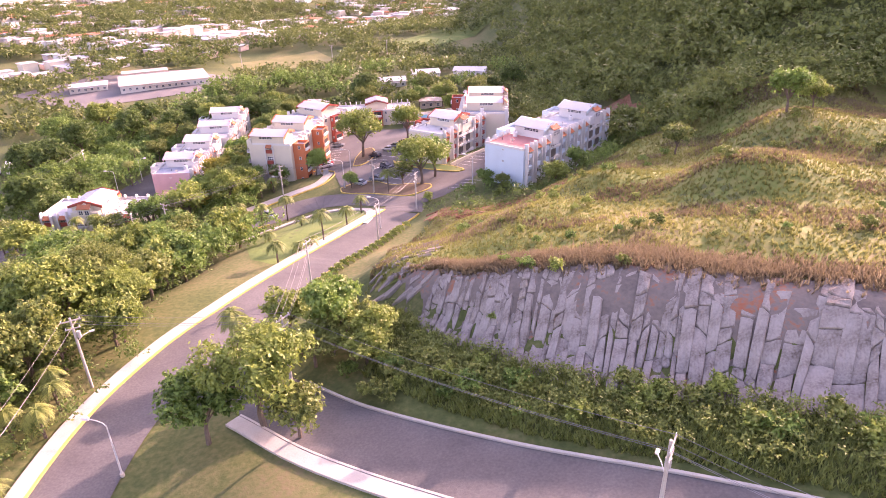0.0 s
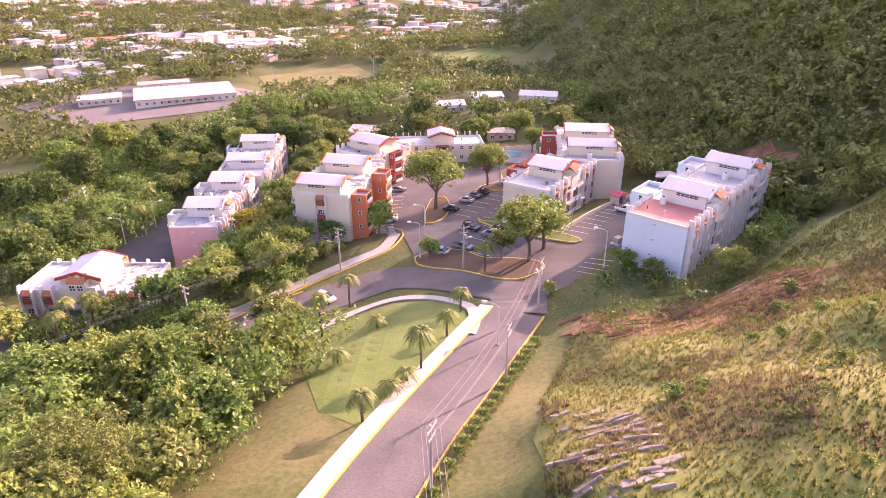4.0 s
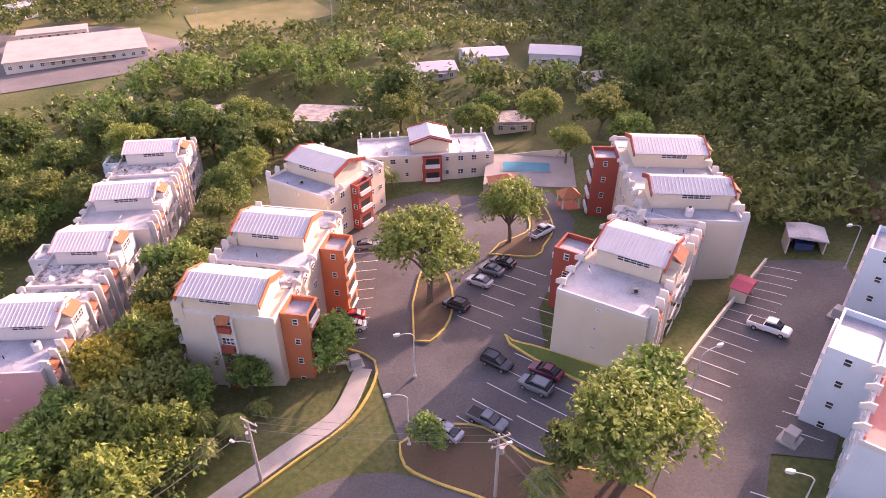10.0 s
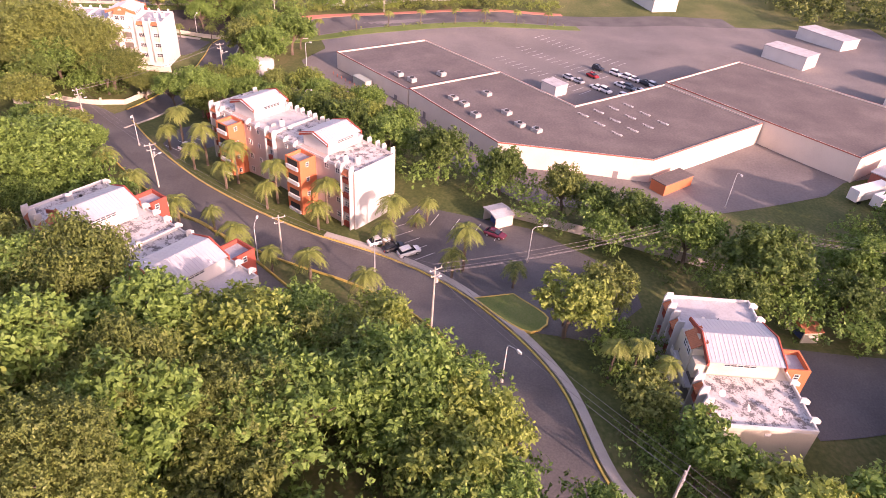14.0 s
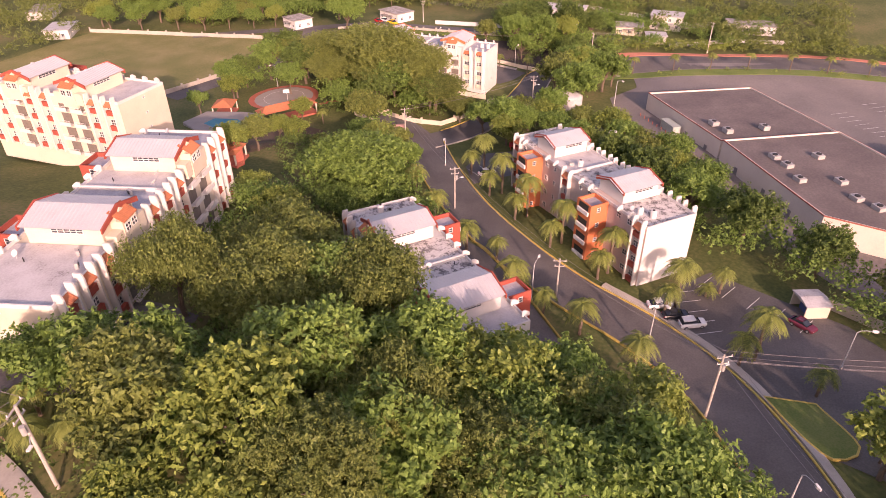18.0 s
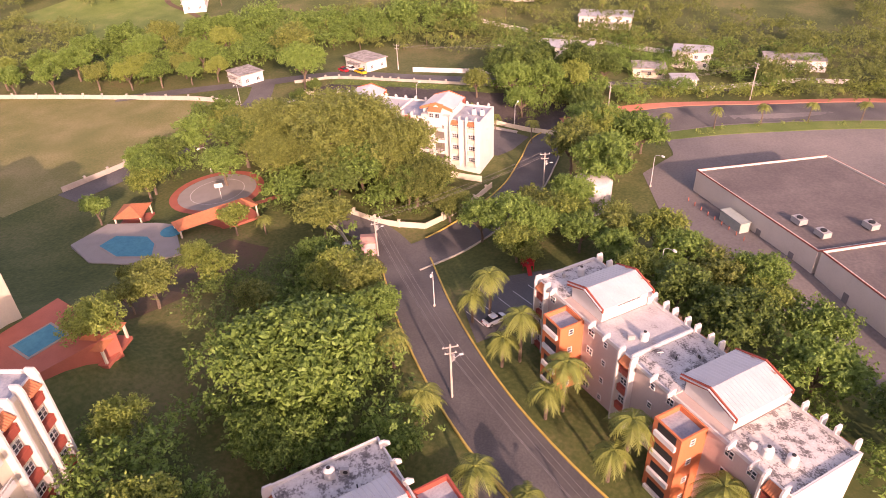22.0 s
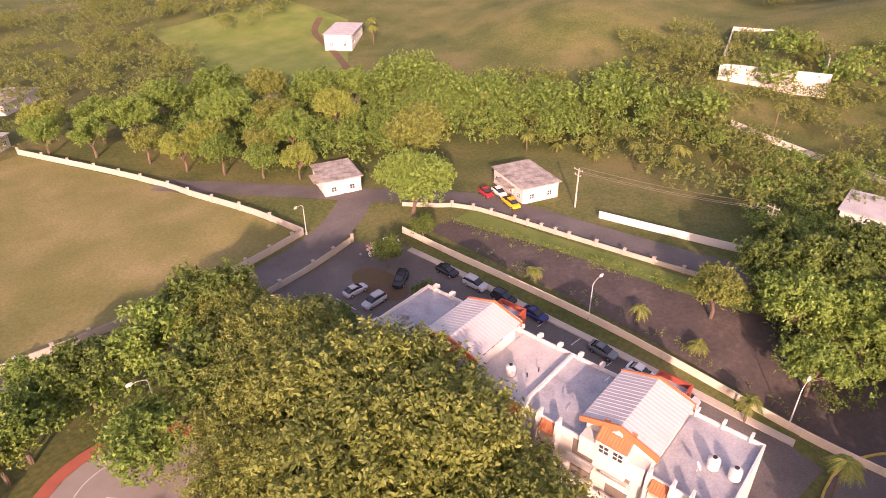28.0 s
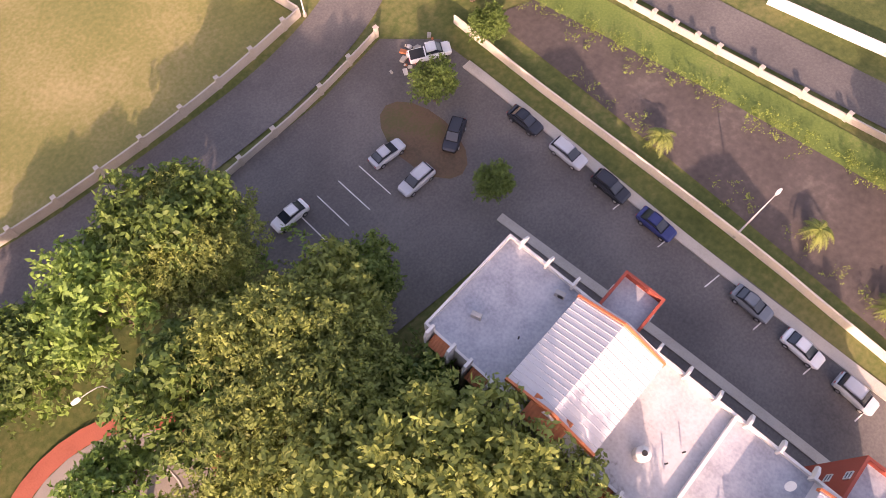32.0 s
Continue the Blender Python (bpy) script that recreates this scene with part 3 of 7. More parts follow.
def penthouse(house, x0, x1, W, H, wall, accent, slope_win=True, ribbed=True):
    """A roof storey under a pitched metal roof, its ridge across the house."""
    y0, y1, h, rise = 1.1, W - 1.9, 2.15, 1.0
    w = Boxes()
    mid = (x0 + x1) / 2
    prof = [(x0, H - 0.5), (x1, H - 0.5), (x1, H + h), (mid, H + h + rise), (x0, H + h)]
    w.side(prof, y0, y1, "y")
    room = piece("penthouse", w.mesh("penthouse", wall), house)
    prof, y = [], y0 - 0.5
    while y < y1 + 0.4:
        prof += [(y, 0.0), (y + 0.42, 0.0), (y + 0.45, 0.035), (y + 0.52, 0.035)]
        y += 0.55
    spine = [(x0 - 0.5, H + h - 0.1), (mid, H + h + rise + 0.1), (x1 + 0.5, H + h - 0.1)]
    rv = [(sx, py, sz + pz + 0.08) for sx, sz in spine for py, pz in prof] + [(sx, py, sz) for sx, sz in spine for py in (prof[0][0], prof[-1][0])]
    k = len(prof)
    rf = [(i * k + j, i * k + k + j, i * k + k + j + 1, i * k + j + 1) for i in range(2) for j in range(k - 1)]
    u = 3 * k
    rf += [(u, u + 1, u + 3, u + 2), (u + 2, u + 3, u + 5, u + 4), (0, u, u + 2, k), (k, u + 2, u + 4, 2 * k), (k - 1, 2 * k - 1, u + 3, u + 1), (2 * k - 1, 3 * k - 1, u + 5, u + 3)]
    r_me = mesh("metal_roof", rv, rf, METAL)
    piece("metal_roof", r_me, room, label="white ribbed metal roof sheets")
    for y in (y0 - 0.62, y1 + 0.38):
        b = Boxes()
        for sx, ex in ((x0 - 0.6, mid), (mid, x1 + 0.6)):
            zs, ze = (H + h - 0.25, H + h + rise + 0.1) if ex == mid else (H + h + rise + 0.1, H + h - 0.25)
            b.side([(sx, zs + 0.32), (sx, zs - 0.3), (ex, ze - 0.45), (ex, ze + 0.32)], y, y + 0.2, "y")
        piece("bargeboard", b.mesh("bargeboard", accent), room, label="painted gable edge board")
    for x, way in ((x0, "-x"), (x1, "+x")):
        if slope_win:
            window(house, "strip", x, (y0 + y1) / 2 - 0.6, H + h - 0.62, way)
    # dormer over the front
    d = Boxes().box(mid - 1.7, -0.55, H - 2.2, mid + 1.7, 1.2, H + 1.75)
    d.side([(mid - 1.7, H + 1.75), (mid + 1.7, H + 1.75), (mid, H + 3.0)], 0.3, 1.2, "y")
    dm = piece("dormer", d.mesh("dormer", wall), house)
    piece("tile_roof", HIP, dm, pose(mid, 1.1, H + 3.05), "clay tile dormer roof")
    for k in (-0.75, 0.75):
        window(house, "two", mid + k, -0.58, H + 0.7, "-y")
    for k in (-1, 1):
        t = Boxes().box(mid + k * 2.6 - 0.9, -0.45, H - 1.6, mid + k * 2.6 + 0.9, 1.0, H + 0.75)
        piece("terrace_wall", t.mesh("terrace_wall", wall), house)
    return room


def ring_wall(x0, y0, x1, y1, t, z0, z1, name, mat):
    """A closed wall of thickness t round a rectangle, in one skin."""
    out, inn = [(x0, y0), (x1, y0), (x1, y1), (x0, y1)], [(x0 + t, y0 + t), (x1 - t, y0 + t), (x1 - t, y1 - t), (x0 + t, y1 - t)]
    v = [(x, y, z) for ring, z in ((out, z0), (out, z1), (inn, z1), (inn, z0)) for x, y in ring]
    f = [(r * 4 + i, r * 4 + (i + 1) % 4, (r + 1) % 4 * 4 + (i + 1) % 4, (r + 1) % 4 * 4 + i) for r in range(4) for i in range(4)]
    return mesh(name, v, f, mat)


def tower(house, x0, x1, W, H, accent, depth, floors, trim):
    """A stair tower against the rear of the house."""
    t = Boxes()
    h = H - 0.3
    t.box(x0, W - 0.2, -3, x1, W + depth, h - 0.8)
    ob = piece("stair_tower", t.mesh("stair_tower", accent), house, label=trim)
    piece("tower_parapet", ring_wall(x0, W, x1, W + depth, 0.25, h - 0.8, h, "tower_parapet", accent), ob)
    piece("tower_roof", Boxes().box(x0 + 0.25, W + 0.25, h - 0.8, x1 - 0.25, W + depth - 0.25, h - 0.72).mesh("tower_roof", ROOF_GREY), ob)
    storey = H / floors
    for k in range(floors):
        z = storey * (k + 0.55)
        for x, way in ((x0, "-x"), (x1, "+x")):
            window(house, "small", x, W + depth * 0.55, z, way)
        b = Boxes().box(x0 + 0.5, W + depth - 0.02, z - 1.1, x1 - 0.5, W + depth + 0.35, z - 0.35)
        piece("stair_parapet", b.mesh("stair_parapet", FRAME), ob)
        piece("stair_opening", Boxes().box(x0 + 0.7, W + depth - 0.1, z - 0.34, x1 - 0.7, W + depth + 0.02, z + 0.9).mesh("stair_opening", DARK), ob)
    return ob


def apartment(name, x, y, z, dx, dy, L, W, H, floors, wall, accent, fins, sections, tops, towers, label, tower_mat=None, depth=4.2, end_wall=None, group="apartment buildings", rear=True, bays=(), boxes=None):
    """sections: ends of the roof parts; tops: their finish, or p for a roof storey."""
    house = empty(name, pose(x, y, z, 0, 0, math.degrees(math.atan2(dy, dx))), label, "apartment building", group)
    body = Boxes().box(0, 0, -4, L, W, H - 0.55)
    piece("outer_wall", body.mesh("outer_wall", wall), house)
    edge = [0] + list(sections)
    piece("parapet", ring_wall(0, 0, L, W, 0.22, H - 0.55, H, "parapet", fins), house)
    for a, b, top in zip(edge, edge[1:], tops):
        if top == "p":
            penthouse(house, a + 0.2, b - 0.2, W, H, fins if wall is not CREAM else wall, accent, ribbed=True)
        else:
            piece("roof_slab", Boxes().box(max(a, 0.22), 0.22, H - 0.56, min(b, L - 0.22), W - 0.22, H - 0.42).mesh("roof_slab", ROOFS[top]), house, label={"w": "white coated flat roof", "d": "blackened peeling flat roof", "g": "grey coated flat roof", "r": "red coated roof terrace"}[top])
            if b < L and tops[edge.index(a) + 1] != "p":
                piece("party_wall", Boxes().box(b - 0.14, 0.22, H - 0.55, b + 0.14, W - 0.22, H + 0.15).mesh("party_wall", fins), house)
    storey = H / floors
    # front: window bays between fins, balconies in the middle of each pair
    fin, bfin = fin_mesh(H, fins), back_fin_mesh(fins)
    pents = [((a + b) / 2) for a, b, t in zip(edge, edge[1:], tops) if t == "p"]
    n = max(2, round(L / 4.1))
    pitch = L / n
    for i in range(n):
        c = (i + 0.5) * pitch
        middle = any(abs(c - p) < pitch * 0.8 for p in pents)
        if middle:
            for k in range(floors):
                zz = storey * k + 0.15
                piece("balcony", BALC, house, pose(c, 0, zz))
                piece("railing", BRAIL, house, pose(c, 0, zz))
                # no hollow here: a flat panel on the wall, coloured as shaded interior
                piece("balcony_opening", Boxes().box(-1.2, -0.03, 0.1, 1.2, 0.02, 2.2).mesh("balcony_opening", BALCONY_SHADE), house, pose(c, 0, zz))
            continue
        piece("fin_wall", fin, house, pose(c - 1.15, 0, 0)), piece("fin_wall", fin, house, pose(c + 1.15, 0, 0))
        piece("tile_awning", AWNING, house, pose(c, 0, H - 0.15))
        for k in range(floors):
            zz = storey * (k + 0.62)
            window(house, "wide", c, -0.03, zz, "-y")
            piece("window_box", spandrel(boxes or accent), house, pose(c, 0, zz - 1.12))
    # rear: small windows and parapet fins
    m = max(3, round(L / 2.9))
    for i in range(m):
        c = (i + 0.5) * L / m
        if any(a - 0.8 < c < b + 0.8 for a, b in towers) or any(abs(c - v) < 1.9 for v in bays):
            continue
        piece("parapet_fin", bfin, house, pose(c, W, H - 0.3))
        for k in range(floors if rear else 0):
            window(house, "two" if i % 3 else "small", c, W + 0.03, storey * (k + 0.6), "+y")
    for v in bays:
        for s in (-1.15, 1.15):
            piece("fin_wall", fin, house, pose(v + s, W, 0, 0, 0, 180))
        piece("tile_awning", AWNING, house, pose(v, W, H - 0.15, 0, 0, 180))
        for k in range(floors):
            window(house, "wide", v, W + 0.03, storey * (k + 0.62), "+y")
            piece("window_box", spandrel(boxes or accent), house, pose(v, W, storey * (k + 0.62) - 1.12, 0, 0, 180))
    for k in range(floors):
        for xx, way in ((0, "-x"), (L, "+x")):
            window(house, "vent", xx, W * 0.52, storey * (k + 0.62), way)
    for a, b in towers:
        tower(house, a, b, W, H, tower_mat or accent, depth, floors, "painted stair tower")
    if end_wall:
        piece("end_wall", Boxes().box(-0.06, -0.04, -4, 0.0, W + 0.04, H + 0.02).mesh("end_wall", end_wall), house)
    return house


E_ = apartment("apartment_building", 20, 146.2, 0, .642, .767, 44, 11.3, 11.5, 4, BLUEW, BLUEW, WHITE, (10.4, 18, 25, 32.5, 40, 44), "rpgwpg", [(11.5, 19.5), (34.5, 41.5)], "pale blue four-storey apartment building with a red roof terrace", BLUEW, 4.6)
apartment("apartment_building", .8, 174.5, -4, .55, .835, 24.5, 11.2, 11.6, 4, CREAM, RED, WHITE, (8, 16, 24.5), "wpd", [(9, 13.5)], "cream apartment building with white bays and a red stair tower")
apartment("apartment_building", 20.6, 195, -4, .1, .99, 30, 14, 12, 4, CREAM, RED, WHITE, (4, 10, 18, 26, 30), "gpwpg", [(21, 26)], "cream apartment building with stepped grey roof and red tower")
C_ = apartment("apartment_building", -50.3, 209.1, -8.5, -.2, -.98, 27, 13, 12.8, 4, CREAM, ORANGE, WHITE, (4.5, 11.5, 16, 20.2, 27), "gpwdp", [(6, 10.5), (21.5, 25.5)], "cream apartment building with orange stair towers beside the lot", ORANGE, 3.6)
for k in range(4):
    window(C_, "wide", 27.03, 6.3, 1.9 + 3.2 * k, "+x")
    piece("window_box", spandrel(RED), C_, pose(27, 6.3, 0.8 + 3.2 * k, 0, 0, 90))
piece("tile_awning", AWNING, C_, pose(27, 6.3, 12.4, 0, 0, 90))
for y in (5.1, 7.5):
    piece("fin_wall", Boxes().box(27, y - 0.12, -3, 27.5, y + 0.12, 12.2).mesh("fin_wall", WHITE), C_)
apartment("apartment_building", -43.8, 237, -7.5, -.55, -.83, 16.5, 14, 9.6, 3, CREAM, RED, WHITE, (4, 12, 16.5), "dpg", [(6, 10)], "cream apartment building with a broad red gable", RED, 1.6)
apartment("apartment_building", -11, 250.8, -7, -1, -.1, 28, 10, 6, 2, CREAM, RED, WHITE, (9, 17, 28), "wpw", [(11, 15)], "low cream apartment building with a red entrance bay", RED, 1.4)
apartment("apartment_building", -73.5, 180, -13.5, -.03, 1, 33.5, 11, 10, 3, WHITE, PINK, WHITE, (7, 14, 19, 25.5, 33.5), "gpddp", [(8, 12), (27, 32)], "white and pink apartment building with ribbed roof storeys", WHITE, 3.4, PINK)
apartment("apartment_building", -72, 214.5, -13.5, -.1, 1, 39, 13, 10.6, 3, WHITE, PINK, WHITE, (8, 15, 22, 28, 35, 39), "wpwdpg", [(29, 34)], "white apartment building with pale blue tower among trees", BLUEW, 3.4)
apartment("apartment_building", -102, 151, -14, 1, 0, 24.5, 12, 10, 3, CREAM, RED, WHITE, (8, 16, 24.5), "wpd", [(10, 14)], "cream apartment building with white bays and an orange tower", ORANGE, 3.6)
apartment("apartment_building", -107.8, 51.3, -13.6, .565, .825, 40, 12.4, 12.3, 4, WHITE, RED, WHITE, (7, 14, 21.5, 28, 35.5, 40), "dpddpw", [(8, 12), (30, 34)], "white apartment building with weathered roofs and red towers", RED, 4.2)
apartment("apartment_building", -57.4, 50.5, .5, -.92, -.395, 48, 13, 12.1, 4, CREAM, RED, WHITE, (12.5, 20.5, 27, 33, 40.5, 48), "wpgwpg", [(14, 19), (34, 39)], "white and red apartment building with tiled dormers", RED, rear=False)
apartment("apartment_building", -97, -31.2, .5, -.15, .98, 36, 12.5, 12.2, 4, CREAM, RED, WHITE, (7, 14, 21, 28, 36), "wpwpw", [(8, 12)], "cream apartment building with tiled dormers above the pool", RED, rear=False)
apartment("apartment_building", -138, 105.8, -15, -.59, -.81, 44, 11, 12.7, 4, ROSE, RED, WHITE, (8.8, 16.2, 23.5, 31, 38, 44), "dpdwpd", [(10.5, 14.7), (32.5, 36.5)], "dusty rose apartment building with orange stair towers and weathered roof", ORANGE, 4.0, WHITE, bays=(1.7, 23.5, 42))
apartment("apartment_building", -205.4, -13.9, -13.8, -.085, 1, 45, 11, 11.6, 4, WHITE, ORANGE, WHITE, (8.4, 16, 23, 30, 37.6, 46), "gpwgpg", [(9.5, 13.5), (32, 36)], "white apartment building with tiled window awnings", RED, 4.2, boxes=CREAM)


# ---- trees and plants ----
def leaf_material(name, dark, light, glow=0.35, patch=1.0, spread=0.5):
    m = bpy.data.materials.new(name)
    m.use_nodes = True
    n, link = m.node_tree.nodes, m.node_tree.links.new
    b = n["Principled BSDF"]
    b.inputs["Roughness"].default_value = 0.55
    b.inputs["Specular IOR Level"].default_value = 0.3
    geo, info, noi = n.new("ShaderNodeNewGeometry"), n.new("ShaderNodeObjectInfo"), n.new("ShaderNodeTexNoise")
    co = n.new("ShaderNodeTexCoord")
    link(co.outputs["Object"], noi.inputs["Vector"])
    noi.inputs["Scale"].default_value = patch
    add, add2 = n.new("ShaderNodeMath"), n.new("ShaderNodeMath")
    add.operation = add2.operation = "MULTIPLY_ADD"
    add.inputs[1].default_value, add2.inputs[1].default_value = spread, 0.30
    link(geo.outputs["Random Per Island"], add.inputs[0]), link(noi.outputs["Fac"], add.inputs[2])
    link(info.outputs["Random"], add2.inputs[0]), link(add.outputs[0], add2.inputs[2])
    ramp = n.new("ShaderNodeValToRGB")
    ramp.color_ramp.elements[0].position, ramp.color_ramp.elements[0].color = 0.45, (*dark, 1)
    ramp.color_ramp.elements[1].position, ramp.color_ramp.elements[1].color = 1.15, (*light, 1)
    link(add2.outputs[0], ramp.inputs[0])
    link(ramp.outputs[0], b.inputs["Base Color"])
    tr, mix = n.new("ShaderNodeBsdfTranslucent"), n.new("ShaderNodeMixShader")
    link(ramp.outputs[0], tr.inputs["Color"])
    mix.inputs[0].default_value = glow
    out = n["Material Output"]
    link(b.outputs[0], mix.inputs[1]), link(tr.outputs[0], mix.inputs[2]), link(mix.outputs[0], out.inputs["Surface"])
    return m


LEAF_GREEN = leaf_material("leaf_green", (0.045, 0.09, 0.016), (0.20, 0.31, 0.07))
LEAF_OLIVE = leaf_material("leaf_olive", (0.06, 0.088, 0.02), (0.23, 0.275, 0.07))
LEAF_MOSS = leaf_material("leaf_moss", (0.045, 0.072, 0.015), (0.19, 0.235, 0.06))
LEAF_LIME = leaf_material("leaf_lime", (0.075, 0.12, 0.02), (0.27, 0.335, 0.075))
LEAF_GOLD = leaf_material("leaf_gold", (0.15, 0.15, 0.02), (0.36, 0.32, 0.05))
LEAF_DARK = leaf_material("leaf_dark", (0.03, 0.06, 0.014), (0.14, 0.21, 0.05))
LEAF_PALM = leaf_material("leaf_palm", (0.075, 0.11, 0.028), (0.25, 0.29, 0.07))
LEAF_WOOD = leaf_material("leaf_woodland", (0.055, 0.082, 0.024), (0.185, 0.225, 0.06))
GRASS_BLADE = leaf_material("dry_grass_blade", (0.11, 0.145, 0.03), (0.30, 0.29, 0.09), 0.5, 0.05, 0.3)
BROWN_BLADE = leaf_material("seeding_grass_blade", (0.13, 0.10, 0.055), (0.28, 0.22, 0.13), 0.5, 0.05, 0.3)
TWIG = plain("bare_twig", (0.30, 0.25, 0.21), 2.0, 0.3, rough=0.9)


def leaf_cards(centres, outward, size, rng, fold=0.25, long=1.7):
    """Small pointed leaves of four points, folded along the middle, lying mostly across the outward direction."""
    n = len(centres)
    nrm = outward + rng.normal(0, 0.75, (n, 3))
    nrm[:, 2] += 0.35
    nrm /= np.linalg.norm(nrm, axis=1, keepdims=True)
    u = np.cross(nrm, rng.normal(0, 1, (n, 3)))
    u /= np.linalg.norm(u, axis=1, keepdims=True) + 1e-9
    w = np.cross(nrm, u)
    s = size * rng.uniform(0.6, 1.4, (n, 1))
    drop = nrm * s * fold
    v = np.stack([centres - u * s * long / 2, centres - w * s * 0.42 - drop * 0.5, centres + u * s * long / 2 - drop, centres + w * s * 0.42 - drop * 0.5], 1).reshape(-1, 3)
    f = np.arange(4 * n).reshape(-1, 4).tolist()
    return v, f


def sprays(centres, outward, per, reach, rng, lift=0.35):
    """Points along short twigs that start at the centres: per leaves on each."""
    axis = outward + rng.normal(0, 0.45, outward.shape)
    axis[:, 2] += lift
    axis /= np.linalg.norm(axis, axis=1, keepdims=True)
    along = rng.uniform(-0.55, 1.0, (len(centres), per, 1)) * reach * rng.uniform(0.6, 1.5, (len(centres), 1, 1))
    p = centres[:, None] + axis[:, None] * along + rng.normal(0, 0.30 * reach, (len(centres), per, 3)) * (1.15 - 0.5 * along / reach / 1.5)
    return p.reshape(-1, 3), np.repeat(axis, per, 0)


def crown_points(r, hgt, lobes, count, rng, flat=0.88, lobe=1.0):
    """Points on the skin of a crown of many lobes; centre at 0."""
    cs, rs = [], []
    for k in range(lobes):
        a, q = rng.uniform(0, 2 * math.pi), math.sqrt(rng.uniform(0.02, 1))
        z = rng.uniform(-0.35, 1) * (1 - 0.6 * q * q)
        out = rng.uniform(0.58, 0.74)
        cs.append((math.cos(a) * q * r * out, math.sin(a) * q * r * out, z * hgt * 0.5))
        rs.append(r * rng.uniform(0.18, 0.38) * lobe)
    cs, rs = np.array(cs), np.array(rs)
    pick = rng.choice(lobes, count, p=rs ** 2 / (rs ** 2).sum())
    d = rng.normal(0, 1, (count, 3))
    d[:, 2] = np.where(rng.random(count) < 0.8, np.abs(d[:, 2]), d[:, 2])
    d /= np.linalg.norm(d, axis=1, keepdims=True)
    depth = 1.12 - 0.55 * rng.random((count, 1)) ** 1.4
    p = cs[pick] + d * rs[pick][:, None] * depth * np.array([1, 1, flat])
    return p, d, cs


def broadleaf(r, h, leaf, twigs, size, seed, trunk_h=None, lobes=14, per=14, reach=0.55, lift=0.35, flat=0.88, lobe=1.0):
    """A trunk with limbs, and a crown of leafy twigs on many uneven lobes."""
    rng = np.random.default_rng(seed)
    hc = (h - (trunk_h or h * 0.35)) * 0.95
    p, d, cs = crown_points(r, hc, lobes, twigs, rng, flat, lobe)
    zc = h - hc * 0.62
    p[:, 2] += zc
    q, e = sprays(p, d, per, reach, rng, lift)
    v, f = leaf_cards(q, e, size, rng)
    crown = mesh("crown", v.tolist(), f, leaf)
    b = Boxes()
    fork = h * 0.33
    b.tube([(0, 0, -1.5), (0.05 * r, 0, fork * 0.5), (0, 0.03 * r, fork)], [0.055 * r + 0.06, 0.05 * r + 0.03, 0.04 * r + 0.03], 7)
    for c in cs[::2]:
        e = (c[0] * 0.95, c[1] * 0.95, zc + c[2] * 0.9)
        b.tube([(0, 0.03 * r, fork - 0.2), (e[0] * 0.45, e[1] * 0.45, fork + (e[2] - fork) * 0.6), e], [0.03 * r, 0.02 * r, 0.006 * r], 5)
    return b.mesh("trunk", TRUNK), crown


TREE = {
    "big": [broadleaf(10, 15, LEAF_OLIVE, 3000, 0.21, 1, lobes=64, lobe=0.85, per=18, reach=0.6), broadleaf(9.5, 14, LEAF_MOSS, 2500, 0.21, 2, lobes=56, lobe=0.85, per=18, reach=0.6)],
    "feather": [broadleaf(9.5, 11.5, LEAF_MOSS, 1500, 0.25, 3, lobes=44, lobe=0.8, per=22, reach=1.25, lift=0.15, flat=0.5)],
    "weep": [broadleaf(8.5, 13, m, 1600, 0.34, 4 + i, lobes=46, lobe=0.85, per=13, reach=0.75, lift=-0.35) for i, m in enumerate((LEAF_GREEN, LEAF_LIME))],
    "mid": [broadleaf(6.5, 11.5, m, 820, 0.32, 10 + i, lobes=30, lobe=0.9, per=11, reach=0.6) for i, m in enumerate((LEAF_GREEN, LEAF_OLIVE, LEAF_GREEN, LEAF_LIME))],
    "dark": [broadleaf(6.2, 11, LEAF_DARK, 760, 0.32, 20 + i, lobes=28, lobe=0.9, per=11, reach=0.6) for i in range(2)],
    "small": [broadleaf(3.9, 7.5, m, 360, 0.28, 30 + i, lobes=18, per=11, reach=0.5) for i, m in enumerate((LEAF_GREEN, LEAF_OLIVE, LEAF_LIME))],
    "gold": [broadleaf(4.4, 8.5, LEAF_GOLD, 430, 0.29, 40, lobes=20, per=11, reach=0.55)],
    "lime": [broadleaf(5.2, 10, LEAF_LIME, 720, 0.24, 45, lobes=22, lobe=0.9, per=11, reach=0.6)],
    "shrub": [broadleaf(1.6, 2.2, m, 80, 0.22, 50 + i, 0.4, 9, per=9, reach=0.32) for i, m in enumerate((LEAF_LIME, LEAF_OLIVE, LEAF_GREEN))],
}
SIZE = {"big": 9.8, "feather": 9.5, "weep": 8.5, "mid": 6.5, "dark": 6.2, "small": 3.9, "gold": 4.4, "lime": 5.2, "shrub": 1.6}
WORDS = {"big": "huge spreading tree with olive green crown", "feather": "broad flat-topped tree with feathery dull green leaves", "weep": "tall tree with drooping light green leaf sprays", "mid": "broadleaf tree with dense green crown", "dark": "broadleaf tree with deep green crown", "small": "small broadleaf tree with rounded crown", "gold": "tree with yellow-green crown", "lime": "tree with light lime green crown", "shrub": "low leafy green shrub"}
_count = [0]


FAR_CROWNS = []


